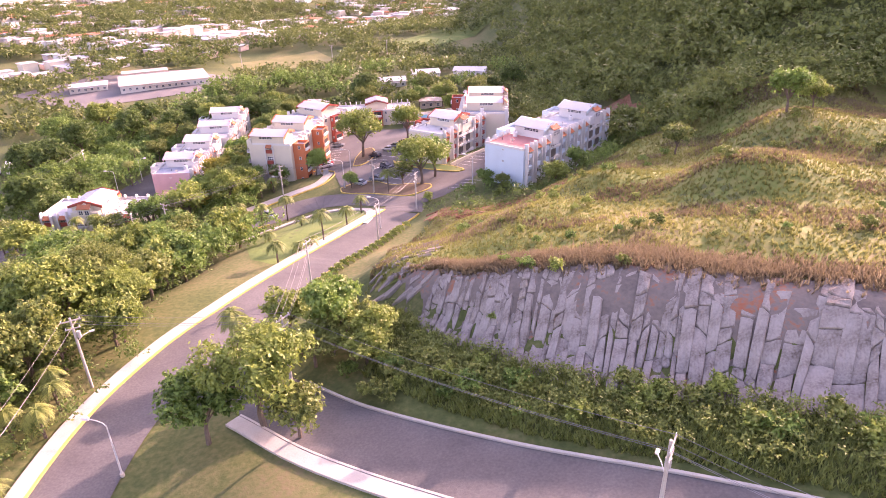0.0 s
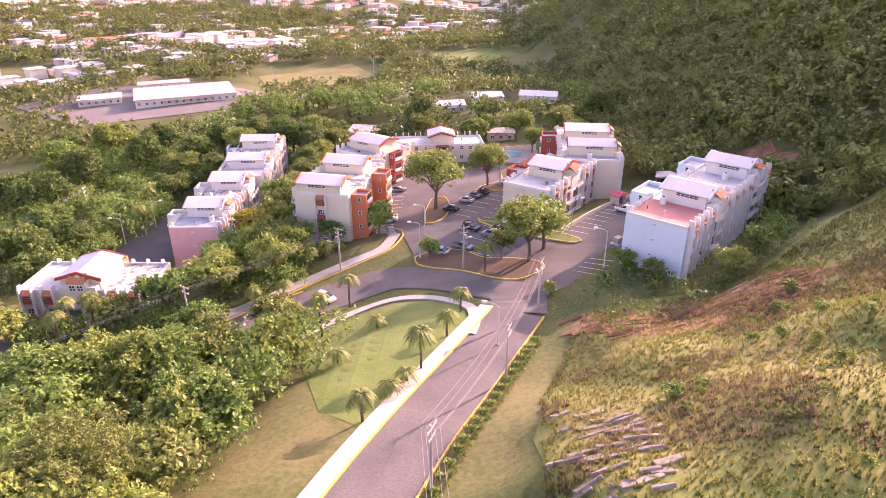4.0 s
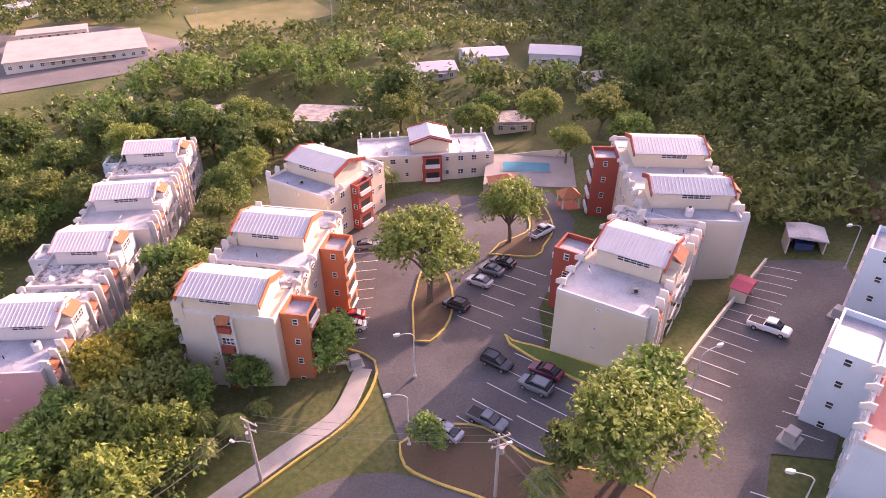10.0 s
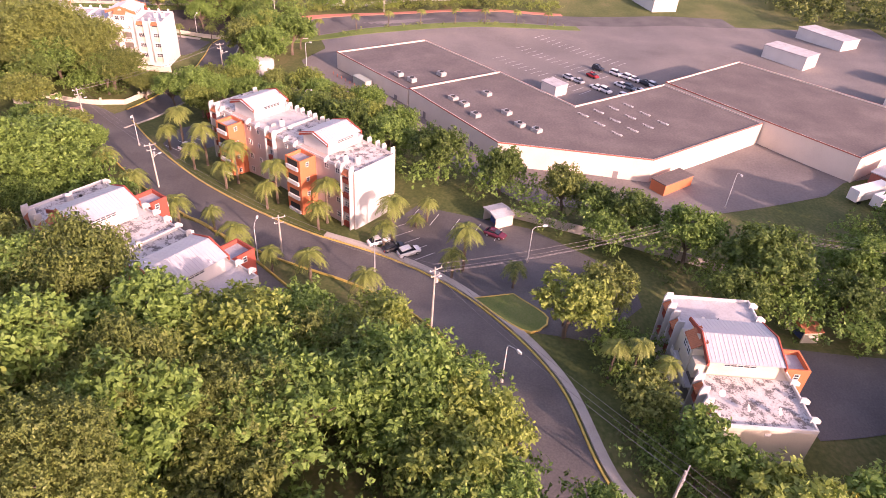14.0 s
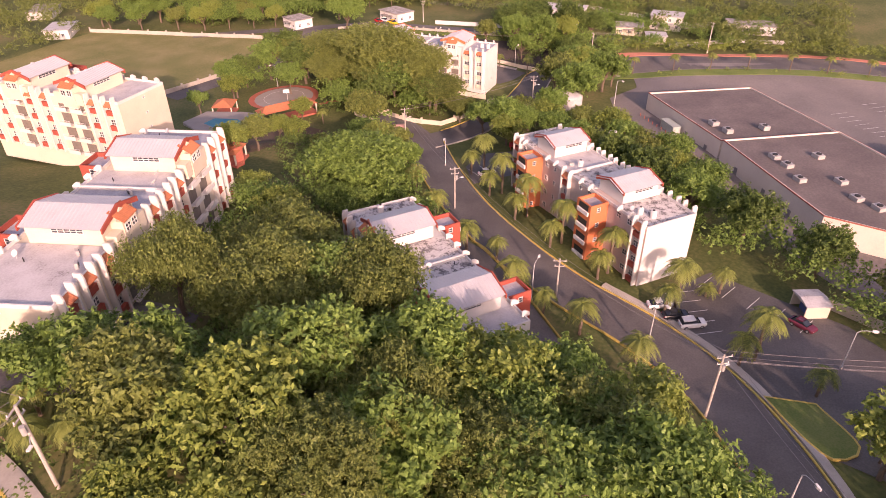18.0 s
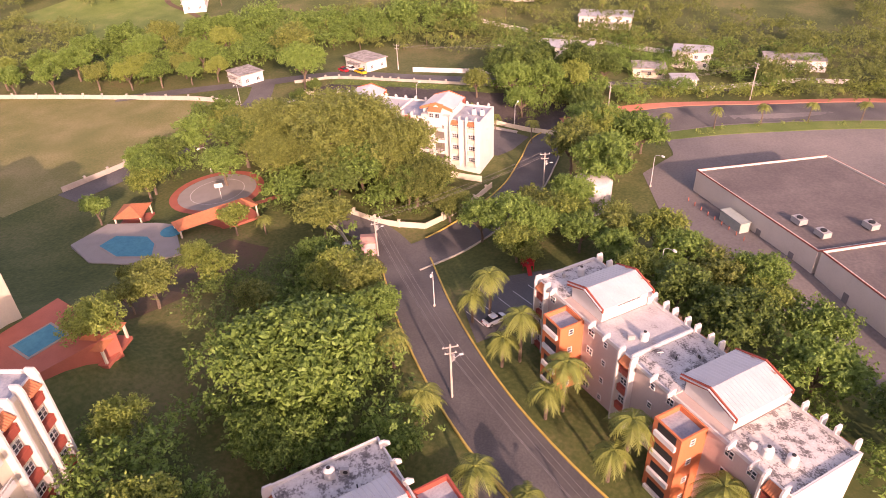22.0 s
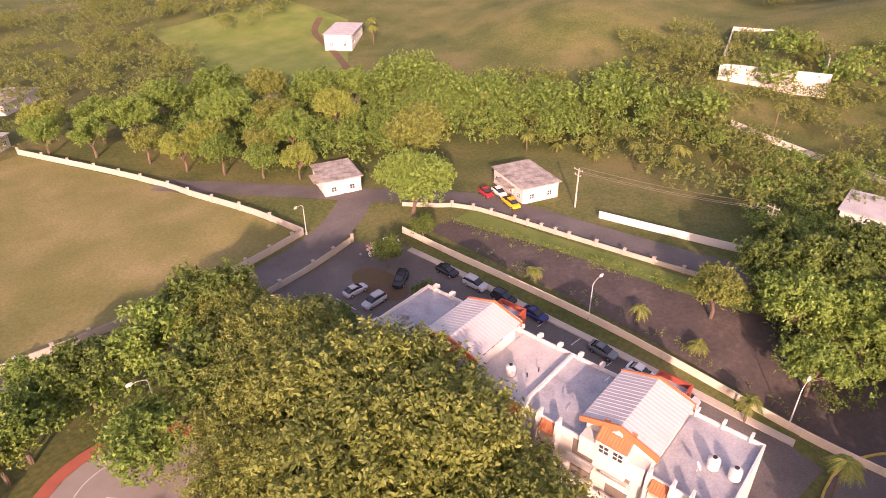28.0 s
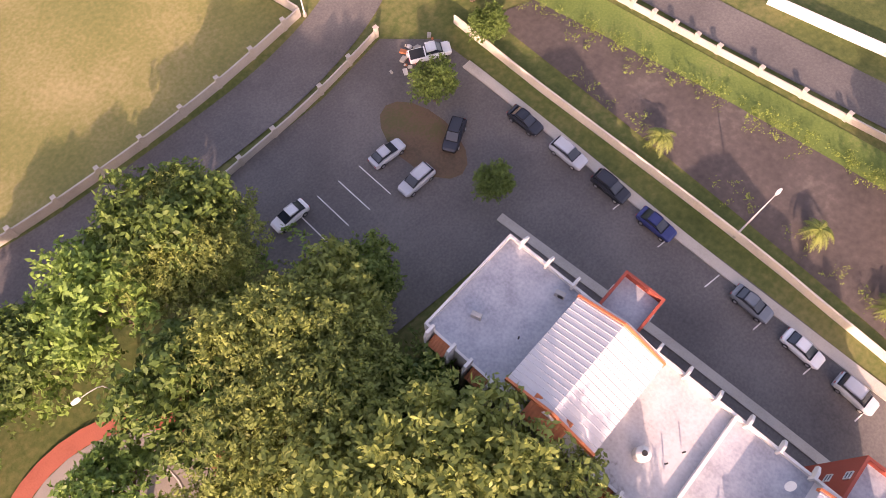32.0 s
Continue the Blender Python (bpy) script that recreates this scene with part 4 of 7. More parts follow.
def tree(kind, x, y, r, which=None, tall=1.0):
    _count[0] += 1
    if (y > 284 or x < -276) and kind != "shrub":
        FAR_CROWNS.append((x, y, r))
        return None
    k = _count[0] if which is None else which
    variants = TREE[kind]
    tk, cr = variants[k % len(variants)]
    s = r * (1.12 if kind in ('mid', 'small', 'dark', 'gold') else 1.0) / SIZE[kind]
    a = (k * 137.5) % 360
    m = pose(x, y, gz(x, y) - 0.1, 0, 0, a) @ Matrix.Diagonal((s, s, s * tall * (0.92 + 0.16 * ((k * 0.618) % 1)), 1))
    if kind == "shrub":
        return tagged(piece("shrub", cr, None, m), WORDS[kind], "shrub", "shrubs")
    ob = tagged(piece("tree", tk, None, m), WORDS[kind], "tree", "trees")
    piece("crown", cr, ob)
    return ob


def palm_meshes(h, fronds, reach, seed, feather=True):
    rng = np.random.default_rng(seed)
    b = Boxes().tube([(0, 0, -1), (0.08, 0, h * 0.35), (0.02, 0.1, h * 0.7), (0, 0.05, h)], [0.26, 0.2, 0.16, 0.13], 8)
    v, f = [], []
    for k in range(fronds):
        a = 2.4 * k + rng.uniform(-0.2, 0.2)
        up = rng.uniform(-0.35, 1.0)
        L = reach * rng.uniform(0.8, 1.1)
        ca, sa = math.cos(a), math.sin(a)
        spine = []
        for j in range(9):
            t = j / 8
            spine.append(Vector((ca * L * t * (1 - 0.15 * t), sa * L * t * (1 - 0.15 * t), h + L * (up * 0.75 * t - (0.55 + 0.35 * up) * t * t * 1.15))))
        side = Vector((-sa, ca, 0))
        for j in range(8):
            p, q = spine[j], spine[j + 1]
            w = reach * (0.26 if feather else 0.2) * math.sin(math.pi * (0.12 + 0.86 * (j + 0.5) / 8))
            for sgn in (-1, 1):
                for half in (0.0, 0.5):
                    m0, m1 = p.lerp(q, half), p.lerp(q, half + 0.46)
                    tip = m1 + side * sgn * w + (q - p) * 0.6 - Vector((0, 0, w * 0.45))
                    i = len(v)
                    v += [m0, m1, tip]
                    f.append((i, i + 1, i + 2))
    cr = mesh("fronds", v, f, LEAF_PALM)
    sk = Boxes().tube([(0, 0.05, h - 0.9), (0, 0.05, h + 0.2)], [0.2, 0.16], 7)
    return b.mesh("trunk", TRUNK), cr, sk.mesh("crownshaft", LEAF_PALM)


PALMS = [palm_meshes(6.5, 26, 2.6, 1), palm_meshes(8.0, 30, 2.3, 2), palm_meshes(4.2, 20, 2.4, 3), palm_meshes(2.0, 16, 2.1, 4)]


def palm(x, y, which, s=1.0):
    _count[0] += 1
    tk, cr, sh = PALMS[which]
    m = pose(x, y, gz(x, y), 0, 0, (_count[0] * 97) % 360) @ Matrix.Diagonal((s, s, s, 1))
    ob = tagged(piece("palm_tree", tk, None, m), "palm tree with a slim trunk and arching fronds" if which < 3 else "low palm with arching fronds", "palm tree", "palm trees")
    piece("fronds", cr, ob), piece("crownshaft", sh, ob)


def bare_tree(x, y, h, seed):
    """A leafless tree: forked tubes thinning to twigs."""
    g = random.Random(seed)
    b = Boxes()

    def grow(p, d, length, r, level):
        q = p + d * length
        b.tube([p, p.lerp(q, 0.5) + Vector((g.uniform(-0.1, 0.1), g.uniform(-0.1, 0.1), 0)) * length, q], [r, r * 0.8, r * 0.6], 4)
        if level:
            for k in range(4 if level > 1 else 5):
                e = (d + Vector((g.gauss(0, 0.55), g.gauss(0, 0.55), g.uniform(-0.1, 0.5)))).normalized()
                grow(q if k < 3 else p.lerp(q, 0.6), e, length * g.uniform(0.6, 0.85), r * 0.55, level - 1)
    grow(Vector((0, 0, -0.5)), Vector((0.05, 0, 1)).normalized(), h * 0.32, 0.14, 4)
    tagged(piece("bare_tree", b.mesh("bare_tree", TWIG), None, pose(x, y, gz(x, y))), "leafless tree with pale grey twigs", "tree", "bare trees")


bare_tree(-54, 187, 7.5, 3), bare_tree(-56.5, 183.5, 6.5, 4), bare_tree(-14, 67.5, 5.5, 5), bare_tree(-253, -116, 9, 6), bare_tree(-268, -98, 9, 7)
# lit verge beside the hill road
for x, y, r, k in ((-48, 84, 4.4, "lime"), (-45.5, 77, 3.6, "lime"), (-53, 93, 4.8, "lime"), (-50, 70, 4, "small"), (-55, 63, 4, "small"), (-57, 76, 4.5, "mid"), (-54, 84, 4.6, "mid"), (-50, 102, 4.4, "small"), (-52, 54, 3.6, "small"), (-58, 57, 4, "mid")):
    tree(k, x, y, r)
# west wood between the terrace, the road and the long white house
for x, y, r in ((-97, 46, 4.4), (-81, 68.6, 6), (-74, 62, 6.5), (-66, 77, 7), (-78.6, 92, 7.5), (-75, 112, 7), (-53, 68, 6), (-62, 90, 7), (-55, 80, 6.5), (-67, 103, 7), (-81, 105, 6.5), (-76, 84, 7), (-64, 119, 6), (-72, 97, 6), (-59, 100, 5.5), (-54, 110, 5.5), (-70, 122, 6), (-91, 58, 6), (-56, 126, 5.5), (-60, 134, 5), (-90, 108, 6), (-86, 98, 6)):
    tree("mid", x, y, r)
for x, y, r in ((-72, 112, 7.2), (-48, 92, 4.5), (-45, 122, 4.5), (-47, 104, 4.5), (-46, 132, 4.5), (-48, 84, 4.2), (-54, 58, 4.5), (-50, 140, 4), (-46, 76, 3.8), (-58, 66, 4.5), (-50, 112, 4)):
    tree("mid" if r > 6 else "small", x, y, r, 2 if r > 6 else None)
# round the low cream house
for x, y, r in ((-98, 136, 5.5), (-68, 166, 5), (-60, 172, 4.8), (-65, 154, 5.6), (-72, 148, 4.8), (-104, 142, 4.8), (-56, 160, 4.6), (-70, 174, 4.2), (-80, 143, 4), (-54, 168, 4)):
    tree("small", x, y, r)
for x, y, r in ((-65, 181, 4.2), (-66, 160, 4.4), (-63, 189, 3.6)):
    tree("gold", x, y, r)
# behind the lots and along the market
for x, y, r in ((-115, 171, 8), (-122, 160, 6), (-107, 164, 5), (-130, 152, 5.5), (-140, 140, 5.5), (-148, 128, 5.5), (-151, 114, 6), (-157, 103, 5.5), (-162, 92, 6.6), (-167, 84, 5.5), (-173, 77, 5), (-135, 146, 5), (-110, 184, 5), (-120, 192, 6), (-128, 205, 7), (-118, 243, 7), (-105, 238, 6), (-130, 228, 7), (-140, 212, 7), (-145, 240, 7), (-120, 262, 7), (-100, 264, 6), (-137, 262, 7), (-152, 258, 6), (-92, 272, 6), (-80, 268, 6), (-68, 262, 6), (-60, 268, 5), (-100, 222, 4.5), (-104, 250, 6)):
    tree("dark" if _count[0] % 3 else "mid", x, y, r)
# valley wood beside the road
for x, y, r in ((-150, 30, 5), (-156, 22, 4.4), (-168, 14.5, 6.4), (-146, 40, 4.4), (-107, 31, 3.4), (-122, 57, 3.8), (-137, 24, 3.6)):
    tree("mid", x, y, r)
tree("weep", -125, 42, 11, 0, 0.85), tree("weep", -136, 36, 7, 0, 0.9), tree("weep", -115, 46, 6, 0, 1.0), tree("mid", -151, 33, 5.2), tree("small", -141, 12.5, 3.2), tree("mid", -130, 10, 4.4, 1), tree("small", -134, 0, 2.4)
tree("lime", -116, 17, 4.6), tree("lime", -143, 5, 4), tree("small", -127, 8, 3)
# great trees by the court
for x, y, r, h in ((-194, 1, 16, 21.5), (-194, -18, 11, 16.5), (-194.5, 14, 12.5, 17.5), (-188, 25, 9.5, 12.5), (-185, 6, 10, 14.5), (-184, -10, 9, 13), (-195, -36, 8.5, 13), (-186, 34, 5.5, 8)):
    tree("big", x, y, r, 0, h / (15 * r / 9.8))
for x, y, r in ((-66, 98, 8.5), (-66, 77, 8), (-54, 88, 7.5)):
    tree("big", x, y, r, 1, 8.6 / r)
for x, y, r, k in ((-73, 116, 9.2, 0), (-60, 122, 7.4, 0), (-80, 104, 8, 0), (-84, 92, 7.5, 0)):
    tree("weep", x, y, r, k, 7.4 / r)
for x, y, r in ((-87, 55.5, 10.5), (-76, 63, 9), (-83, 74, 8.5), (-71, 53, 6.5), (-66, 88, 7)):
    tree("feather", x, y, r, 0, 12.5 / r)
for x, y, r in ((-200, -21, 6.5), (-188, -23, 7), (-186, 24, 5), (-180, 10, 6.5), (-178, -21, 5.5), (-195, -38, 6.8), (-186, -36, 6.5), (-200, -10, 6), (-186, 12, 7), (-177, -38, 5.5), (-168, -34, 5), (-205, -23, 4.4)):
    tree("mid" if _count[0] % 2 else "dark", x, y, r, 1 if x < -195 else None)
tree("lime", -193, -26, 5.0)
for x, y, r in ((-217, 51, 7), (-209, 61, 7.5), (-229, 55, 6), (-182, 50, 5.5), (-189, 54, 5), (-196, 57, 5), (-176, 53, 4.5), (-253, 22, 5.5), (-250, 12, 4.5), (-258, 31, 6), (-263, 38, 5), (-246, 28, 4.5)):
    tree("mid", x, y, r)
tree("weep", -240, -43.5, 8.2, 0, 1.2), tree("dark", -226.4, -36, 3.0, 1), tree("dark", -222.6, -22.5, 2.4, 1), tree("dark", -236.4, -37.5, 2.6, 1)
# beside the junction and below the rock
for x, y, r in ((-16, 66, 3.6), (-12.5, 69.5, 3.8), (-15.5, 72, 3.2), (-9.5, 65, 3.2), (-18.5, 69, 2.6)):
    tree("small", x, y, r, 1 if r > 3.4 else 2, 0.8)
# behind the north lot and beside the small houses
for x, y, r in ((-31, 277, 6.5), (-12, 259.5, 4.6), (-14, 263, 4), (15.5, 254, 6.4), (21, 262, 5.5), (-42, 271, 3.5), (-92, 306, 7.5), (-74, 312, 8), (-62, 318, 7), (-55, 306, 6.5), (-84, 300, 7), (-104, 300, 7.5), (-109, 285, 7), (-68, 272, 6), (-75, 263, 6), (-61, 262, 5), (-66, 254, 5), (-62, 244, 4.5), (-64, 234, 4.5), (-63, 224, 4.2), (-40, 297, 5.5), (-30, 300, 4), (-10, 290, 4.5), (12, 287, 5), (-46, 320, 7), (-30, 326, 7), (32, 275, 6), (36, 296, 6), (30, 310, 6), (-92, 258, 6), (-88, 246, 5.5), (-93, 236, 5)):
    tree("dark" if _count[0] % 2 else "mid", x, y, r)
# between the west houses and the lot
for x, y, r in ((-64, 196, 4.2), (-61, 203, 4), (-66, 207, 4.2), (-62, 213, 3.8), (-62, 184, 4.4), (-57, 192, 3.4), (-58, 178, 4.2), (-62, 169, 4.4), (-53, 176, 3.2), (-49, 184, 3.2), (-37, 186, 2.9), (-47, 179, 2.8)):
    tree("small", x, y, r)
tree("gold", -65, 180, 4.8), tree("gold", -61, 174.5, 4.2), tree("small", 11, 150, 2.2), tree("small", 15, 146.5, 1.9), tree("small", 27, 143, 3.2), tree("small", 33, 148, 3)
# round the water tank and along the market drive
for x, y, r in ((-181, 43.5, 4.6), (-191, 50, 4.8), (-183, 54, 4.6), (-190, 58.5, 4.8), (-184, 63, 4.8), (-188, 69, 4.8), (-180, 71, 4.4), (-185.5, 77.5, 5), (-181, 82.5, 5), (-178, 88, 5.4), (-178.5, 94, 5.2), (-173, 96, 5), (-169, 103, 5), (-174.5, 55.7, 3.2)):
    tree("mid", x, y, r)
for x, y, r in ((-233, 55, 7), (-229, 63, 7.2), (-240, 49, 6), (-224, 58, 5.5), (-236, 64, 5)):
    tree("mid", x, y, r, 0)
for x, y, r in ((-262, 22, 6.5), (-269, 37, 6.5), (-272, 24, 6), (-259, 15, 5.5), (-252, 45, 5), (-276, 44, 5), (-268, 14, 5)):
    tree("dark", x, y, r)
# round the pools
for x, y, r in ((-172, -40, 5), (-165, -32, 4.6), (-160, -2, 3.2), (-152, -33, 3.4)):
    tree("mid" if r > 4 else "small", x, y, r)
# along the far road and the foot of the hill
for x, y, r in ((-221, -127, 6.5), (-232, -134, 7), (-246, -131, 7.5), (-256, -121, 6.5), (-263, -108, 7.5), (-272, -104, 7), (-284, -98, 7.5), (-291, -82, 7), (-293, -70, 6.5), (-301, -60, 6.5), (-310, -49, 7), (-318, -38, 6), (-322, -24, 6.5), (-228, -104, 5.5), (-238, -112, 6.5), (-247, -102, 6), (-243, -90, 5.5), (-258, -92, 6), (-276, -78, 5.5), (-236, -92, 4.5), (-214, -133, 6), (-204, -142, 6), (-300, -108, 6.5), (-328, -52, 6), (-374, -28, 7), (-364, -6, 7), (-384, 4, 7), (-352, -20, 6)):
    tree("mid", x, y, r, None if r < 7 else 0)
tree("mid", -255, -59, 8.2, 1), tree("lime", -266, -112, 6.5), tree("lime", -311, -46, 5.5), tree("lime", -300, -78, 6)
for x, y, r in ((-226, -93, 4.6), (-221, -102, 4.8), (-231, -84, 4.4), (-217, -113, 4.8), (-209, -125, 5), (-236, -77, 4), (-201, -134, 5)):
    tree("mid", x, y, r)
# lots and islands
tree("lime", -24, 195, 8.4), tree("lime", -10.5, 209, 6.0), tree("small", -36.5, 181.5, 3.8)
tree("lime", -5, 159.5, 7.4), tree("small", -1.5, 164.5, 5.6, 0), tree("small", -24.5, 167.5, 2.3), tree("small", -10, 162, 3)
tree("lime", -20, 55.5, 6.6), tree("small", -26, 54, 4.4), tree("small", -15.5, 52.5, 3.2), tree("small", -21, 75, 3.4), tree("small", -14, 70, 4)
tree("small", -16, 78, 3), tree("small", -9, 68, 3.2), tree("small", 65, 118, 3.8), tree("small", 50, 130, 3.4), tree("small", 72, 122, 3)
tree("lime", 5, 240, 4.5), tree("mid", 2, 262, 5.5), tree("mid", 18, 240, 5), tree("mid", -30, 268, 5.5), tree("mid", -8, 272, 4.5)
for x, y in ((12, 149), (16, 145), (24, 141), (7, 146), (14, 141), (28, 145), (30, 150), (-3, 144), (36, 154)):
    tree("shrub", x, y, 1.9)
for i, p in enumerate(hill):
    if 84 < p.y < 130:
        tree("shrub", p.x + 5.3, p.y - 2.2, 1.15, 0)
rng = random.Random(7)
for k in range(60):
    x, y = rng.uniform(2, 75), rng.uniform(66, 135)
    if gz(x, y) > 9:
        tree("shrub", x, y, rng.uniform(0.7, 1.5))
for k in range(46):
    t = rng.random()
    x, y = -12 + 60 * t + rng.uniform(-2, 2), 63 - 25 * t + rng.uniform(-3.2, 3.0)
    tree("shrub", x, y, rng.uniform(1.0, 1.9))

for x, y, w in ((-24, 118.5, 0), (-42, 139, 1), (-30.3, 106, 2), (-27.5, 112, 3), (-25.8, 115, 3), (-20.5, 128.5, 2), (-18.4, 137.5, 2), (-36, 121.5, 3), (-32, 135, 3), (-52, 153.5, 2), (-57, 151, 2), (-13.5, 156.5, 0), (-88.5, 143.7, 1), (-86, 147, 1), (-89, 140.8, 0), (-98.6, 195, 1), (-102.5, 209, 1), (-39, 150.6, 0), (-44, 146, 2), (-28, 73, 0), (-26.5, 70.5, 0), (-50, 62, 3), (-47.5, 58, 3), (-49, 54, 3), (-46, 48, 3), (-55, 216, 2), (-33, 233, 0), (-31, 234.5, 2), (-58, 176, 3), (-52, 174, 3), (-48, 172, 3), (-107, 142, 2), (-104, 145, 2), (-112, 129, 2), (-101, 136, 2), (-133, 113, 2), (-232, 36, 0), (-236, 24, 2), (-243, 4, 3), (-242, 14, 3), (-240, -14, 3), (-290, -70, 1), (-300, -20, 2), (-330, -10, 1), (-345, 25, 1), (-352, 40, 0), (-280, -60, 2), (-283, -50, 2), (-287, -44, 3), (-291, -38, 2), (-288, -34, 3), (-295, -28, 2), (-312, -60, 0), (-326, -160, 0), (-320, -152, 0), (-48.5, 64.5, 2), (-46.5, 61.5, 2), (-49.5, 57, 2), (-45.8, 57, 2), (-55, 172, 2), (-51, 171.5, 2), (-49.5, 167, 2), (-53, 168, 2), (-47, 170.5, 2), (-57, 170, 2), (-45, 175, 3), (-302, -26, 3), (-306, -12, 3), (-298, -20, 3), (-309, -18, 3), (-304, -20, 3), (-275, 8, 3), (-280, 12, 3), (-272, 14, 3), (-284, 6, 3), (-278, 16, 3), (-123.4, 74, 2), (-118.4, 81, 3), (-113, 87.4, 2), (-149, 82, 0), (-146, 85.5, 2), (-143.5, 88, 0), (-141, 92, 2), (-138.5, 95, 2), (-152.5, 77.5, 2), (-156, 72.5, 2), (-134.5, 99, 2), (-131, 111, 3), (-164, 2, 2)):
    palm(x, y, w, 1.2 if x < -110 and y > 65 else 1.0)
for i, p in enumerate(loop):
    if -157 < p.x < -108 and i % 3 == 0:
        q = loop[i + 1]
        d = Vector((q.x - p.x, q.y - p.y, 0)).normalized()
        palm(p.x + d.y * -8.4, p.y - d.x * -8.4, 2, 1.6) if (i // 3) % 2 else palm(p.x + d.y * 6.8, p.y - d.x * 6.8, 2, 1.4)
        if (i // 3) % 2 == 0:
            palm(p.x + d.y * 9.8, p.y - d.x * 9.8, (0, 2)[i % 2], 1.45)


# ---- woods, far valley ----
HOUSES = [(ob.matrix_basis.inverted(), ob) for ob in scene.collection.objects if ob.name.startswith("apartment_building")]
KEEP = [(p.x, p.y) for _, pts in ROADS.values() for p in glide(pts, 4)]
KEEP_A = np.array(KEEP)
SIZES = [(44, 11.3), (24.5, 11.2), (30, 14), (27, 13), (16.5, 14), (28, 10), (33.5, 11), (39, 13), (24.5, 12), (40, 12.4), (48, 13), (36, 12.5), (44, 11), (46, 11)]
OPEN = [[(-146, -140), (-197, -141), (-213, -105), (-219, -84), (-225, -58), (-204, -53), (-172, -52), (-146, -58)], [(-140, -34), (-135, -8), (-150, 0), (-190, -8), (-190, -34)], [(-20, 226), (10, 226), (12, 250), (-16, 250)], [(-30, 302), (26, 300), (26, 326), (-30, 322)], [(-100, 276), (-38, 270), (-38, 290), (-100, 294)], [(-430, -190), (-330, -205), (-268, -190), (-262, -140), (-300, -112), (-330, -75), (-430, -60)], [(-12, 254), (8, 254), (8, 276), (-12, 276)], [(-185, 300), (-110, 300), (-110, 395), (-185, 395)], [(-135, 378), (-58, 378), (-58, 458), (-135, 458)]]


BANK = [(44, 214), (48, 208), (51, 202), (57, 197), (60, 190), (66, 193), (66, 200), (62, 204), (63, 211), (56, 213), (53, 219)]


def free(x, y, gap=3.0):
    if np.min((KEEP_A[:, 0] - x) ** 2 + (KEEP_A[:, 1] - y) ** 2) < (gap + 4.5) ** 2:
        return False
    if any(inside(x, y, poly) for poly in LOTS.values()) or any(inside(x, y, poly) for poly in OPEN):
        return False
    for (inv, _), (L, W) in zip(HOUSES, SIZES):
        q = inv @ Vector((x, y, 0))
        if -gap < q.x < L + gap and -gap - 1 < q.y < W + gap + 3:
            return False
    return True


def wood(name, spots, leaf, label, count=70, size=1.15, seed=3, per=7):
    """Many far crowns as one canopy."""
    g = np.random.default_rng(seed)
    vs, fs, k = [], [], 0
    for x, y, r in spots:
        z = gz(x, y)
        n = int(count * (r / 4.5) ** 1.3 / per)
        lob = 5 if r < 2 else 9
        c = g.normal(0, 0.42, (lob, 3)) * r * np.array([1, 1, 0.35])
        pick = g.integers(0, lob, n)
        d = g.normal(0, 1, (n, 3))
        d[:, 2] = np.abs(d[:, 2]) * 0.9 - 0.25
        d /= np.linalg.norm(d, axis=1, keepdims=True)
        p = c[pick] + d * r * 0.58 * g.uniform(0.72, 1.08, (n, 1)) * np.array([1, 1, 0.85])
        p += np.array([x, y, z + r * 0.95])
        p, d = sprays(p, d, per, size * 1.3, g)
        v, f = leaf_cards(p, d, size * 0.78 * (r / 4.5) ** 0.4, g)
        vs.append(v)
        fs += (np.array(f) + k).tolist()
        k += len(v)
    return tagged(piece(name, mesh(name, np.concatenate(vs).tolist(), fs, leaf)), label, "woodland", kind="stuff")


rng = random.Random(11)
spots = []
for k in range(7000):
    t = rng.random()
    x, y = rng.uniform(40, 330), rng.uniform(165, 800) if t < 0.75 else rng.uniform(165, 420)
    edge = (27 if y > 206 else 44 if y > 185 else 52) - max(0, y - 240) * 0.30
    if inside(x, y, BANK) or inside(x, y, OPEN[3]) or x < max(edge, 8) + 6 * math.sin(y * 0.13) and y < 330:
        continue
    spots.append((x, y, rng.uniform(3.0, 5.6)))
for k in range(700):
    x, y = rng.uniform(-10, 70), rng.uniform(300, 520)
    if not inside(x, y, OPEN[3]):
        spots.append((x, y, rng.uniform(3.0, 5.2)))
near_slope = []
for k in range(1300):
    x, y = rng.uniform(26, 130), rng.uniform(150, 330)
    if x > (27 if y > 206 else 44 if y > 185 else 54) + 4 * math.sin(y * 0.13) and not inside(x, y, OPEN[3]) and not inside(x, y, BANK):
        near_slope.append((x, y, rng.uniform(2.6, 4.6)))
wood("slope_forest", near_slope, LEAF_WOOD, "forest edge at the foot of the mountain", 260, 0.72, 17)
wood("mountain_forest", spots[:3900], LEAF_WOOD, "dense forest covering the mountain slope", 120, 1.1)
spots = []
for k in range(6500):
    x, y = rng.uniform(-420, 40), rng.uniform(258, 760)
    f = noise.noise(Vector((x * 0.009, y * 0.014, 0)))
    if (f > -0.2 or y < 350) and free(x, y) :
        spots.append((x, y, rng.uniform(2.8, 5.0)))
wood("valley_woods", spots, LEAF_WOOD, "scattered woods across the valley floor", 70, 1.25, 4)
spots = []
for k in range(1900):
    x, y = rng.uniform(-470, -285), rng.uniform(-260, 130)
    f = noise.noise(Vector((x * 0.016, y * 0.016, 5)))
    if f > -0.16 and free(x, y, 4):
        spots.append((x, y, rng.uniform(2.2, 4.6)))
RISE = [(-246, -150), (-262, -176), (-270, -232), (-322, -214), (-330, -180), (-300, -142), (-270, -122)]
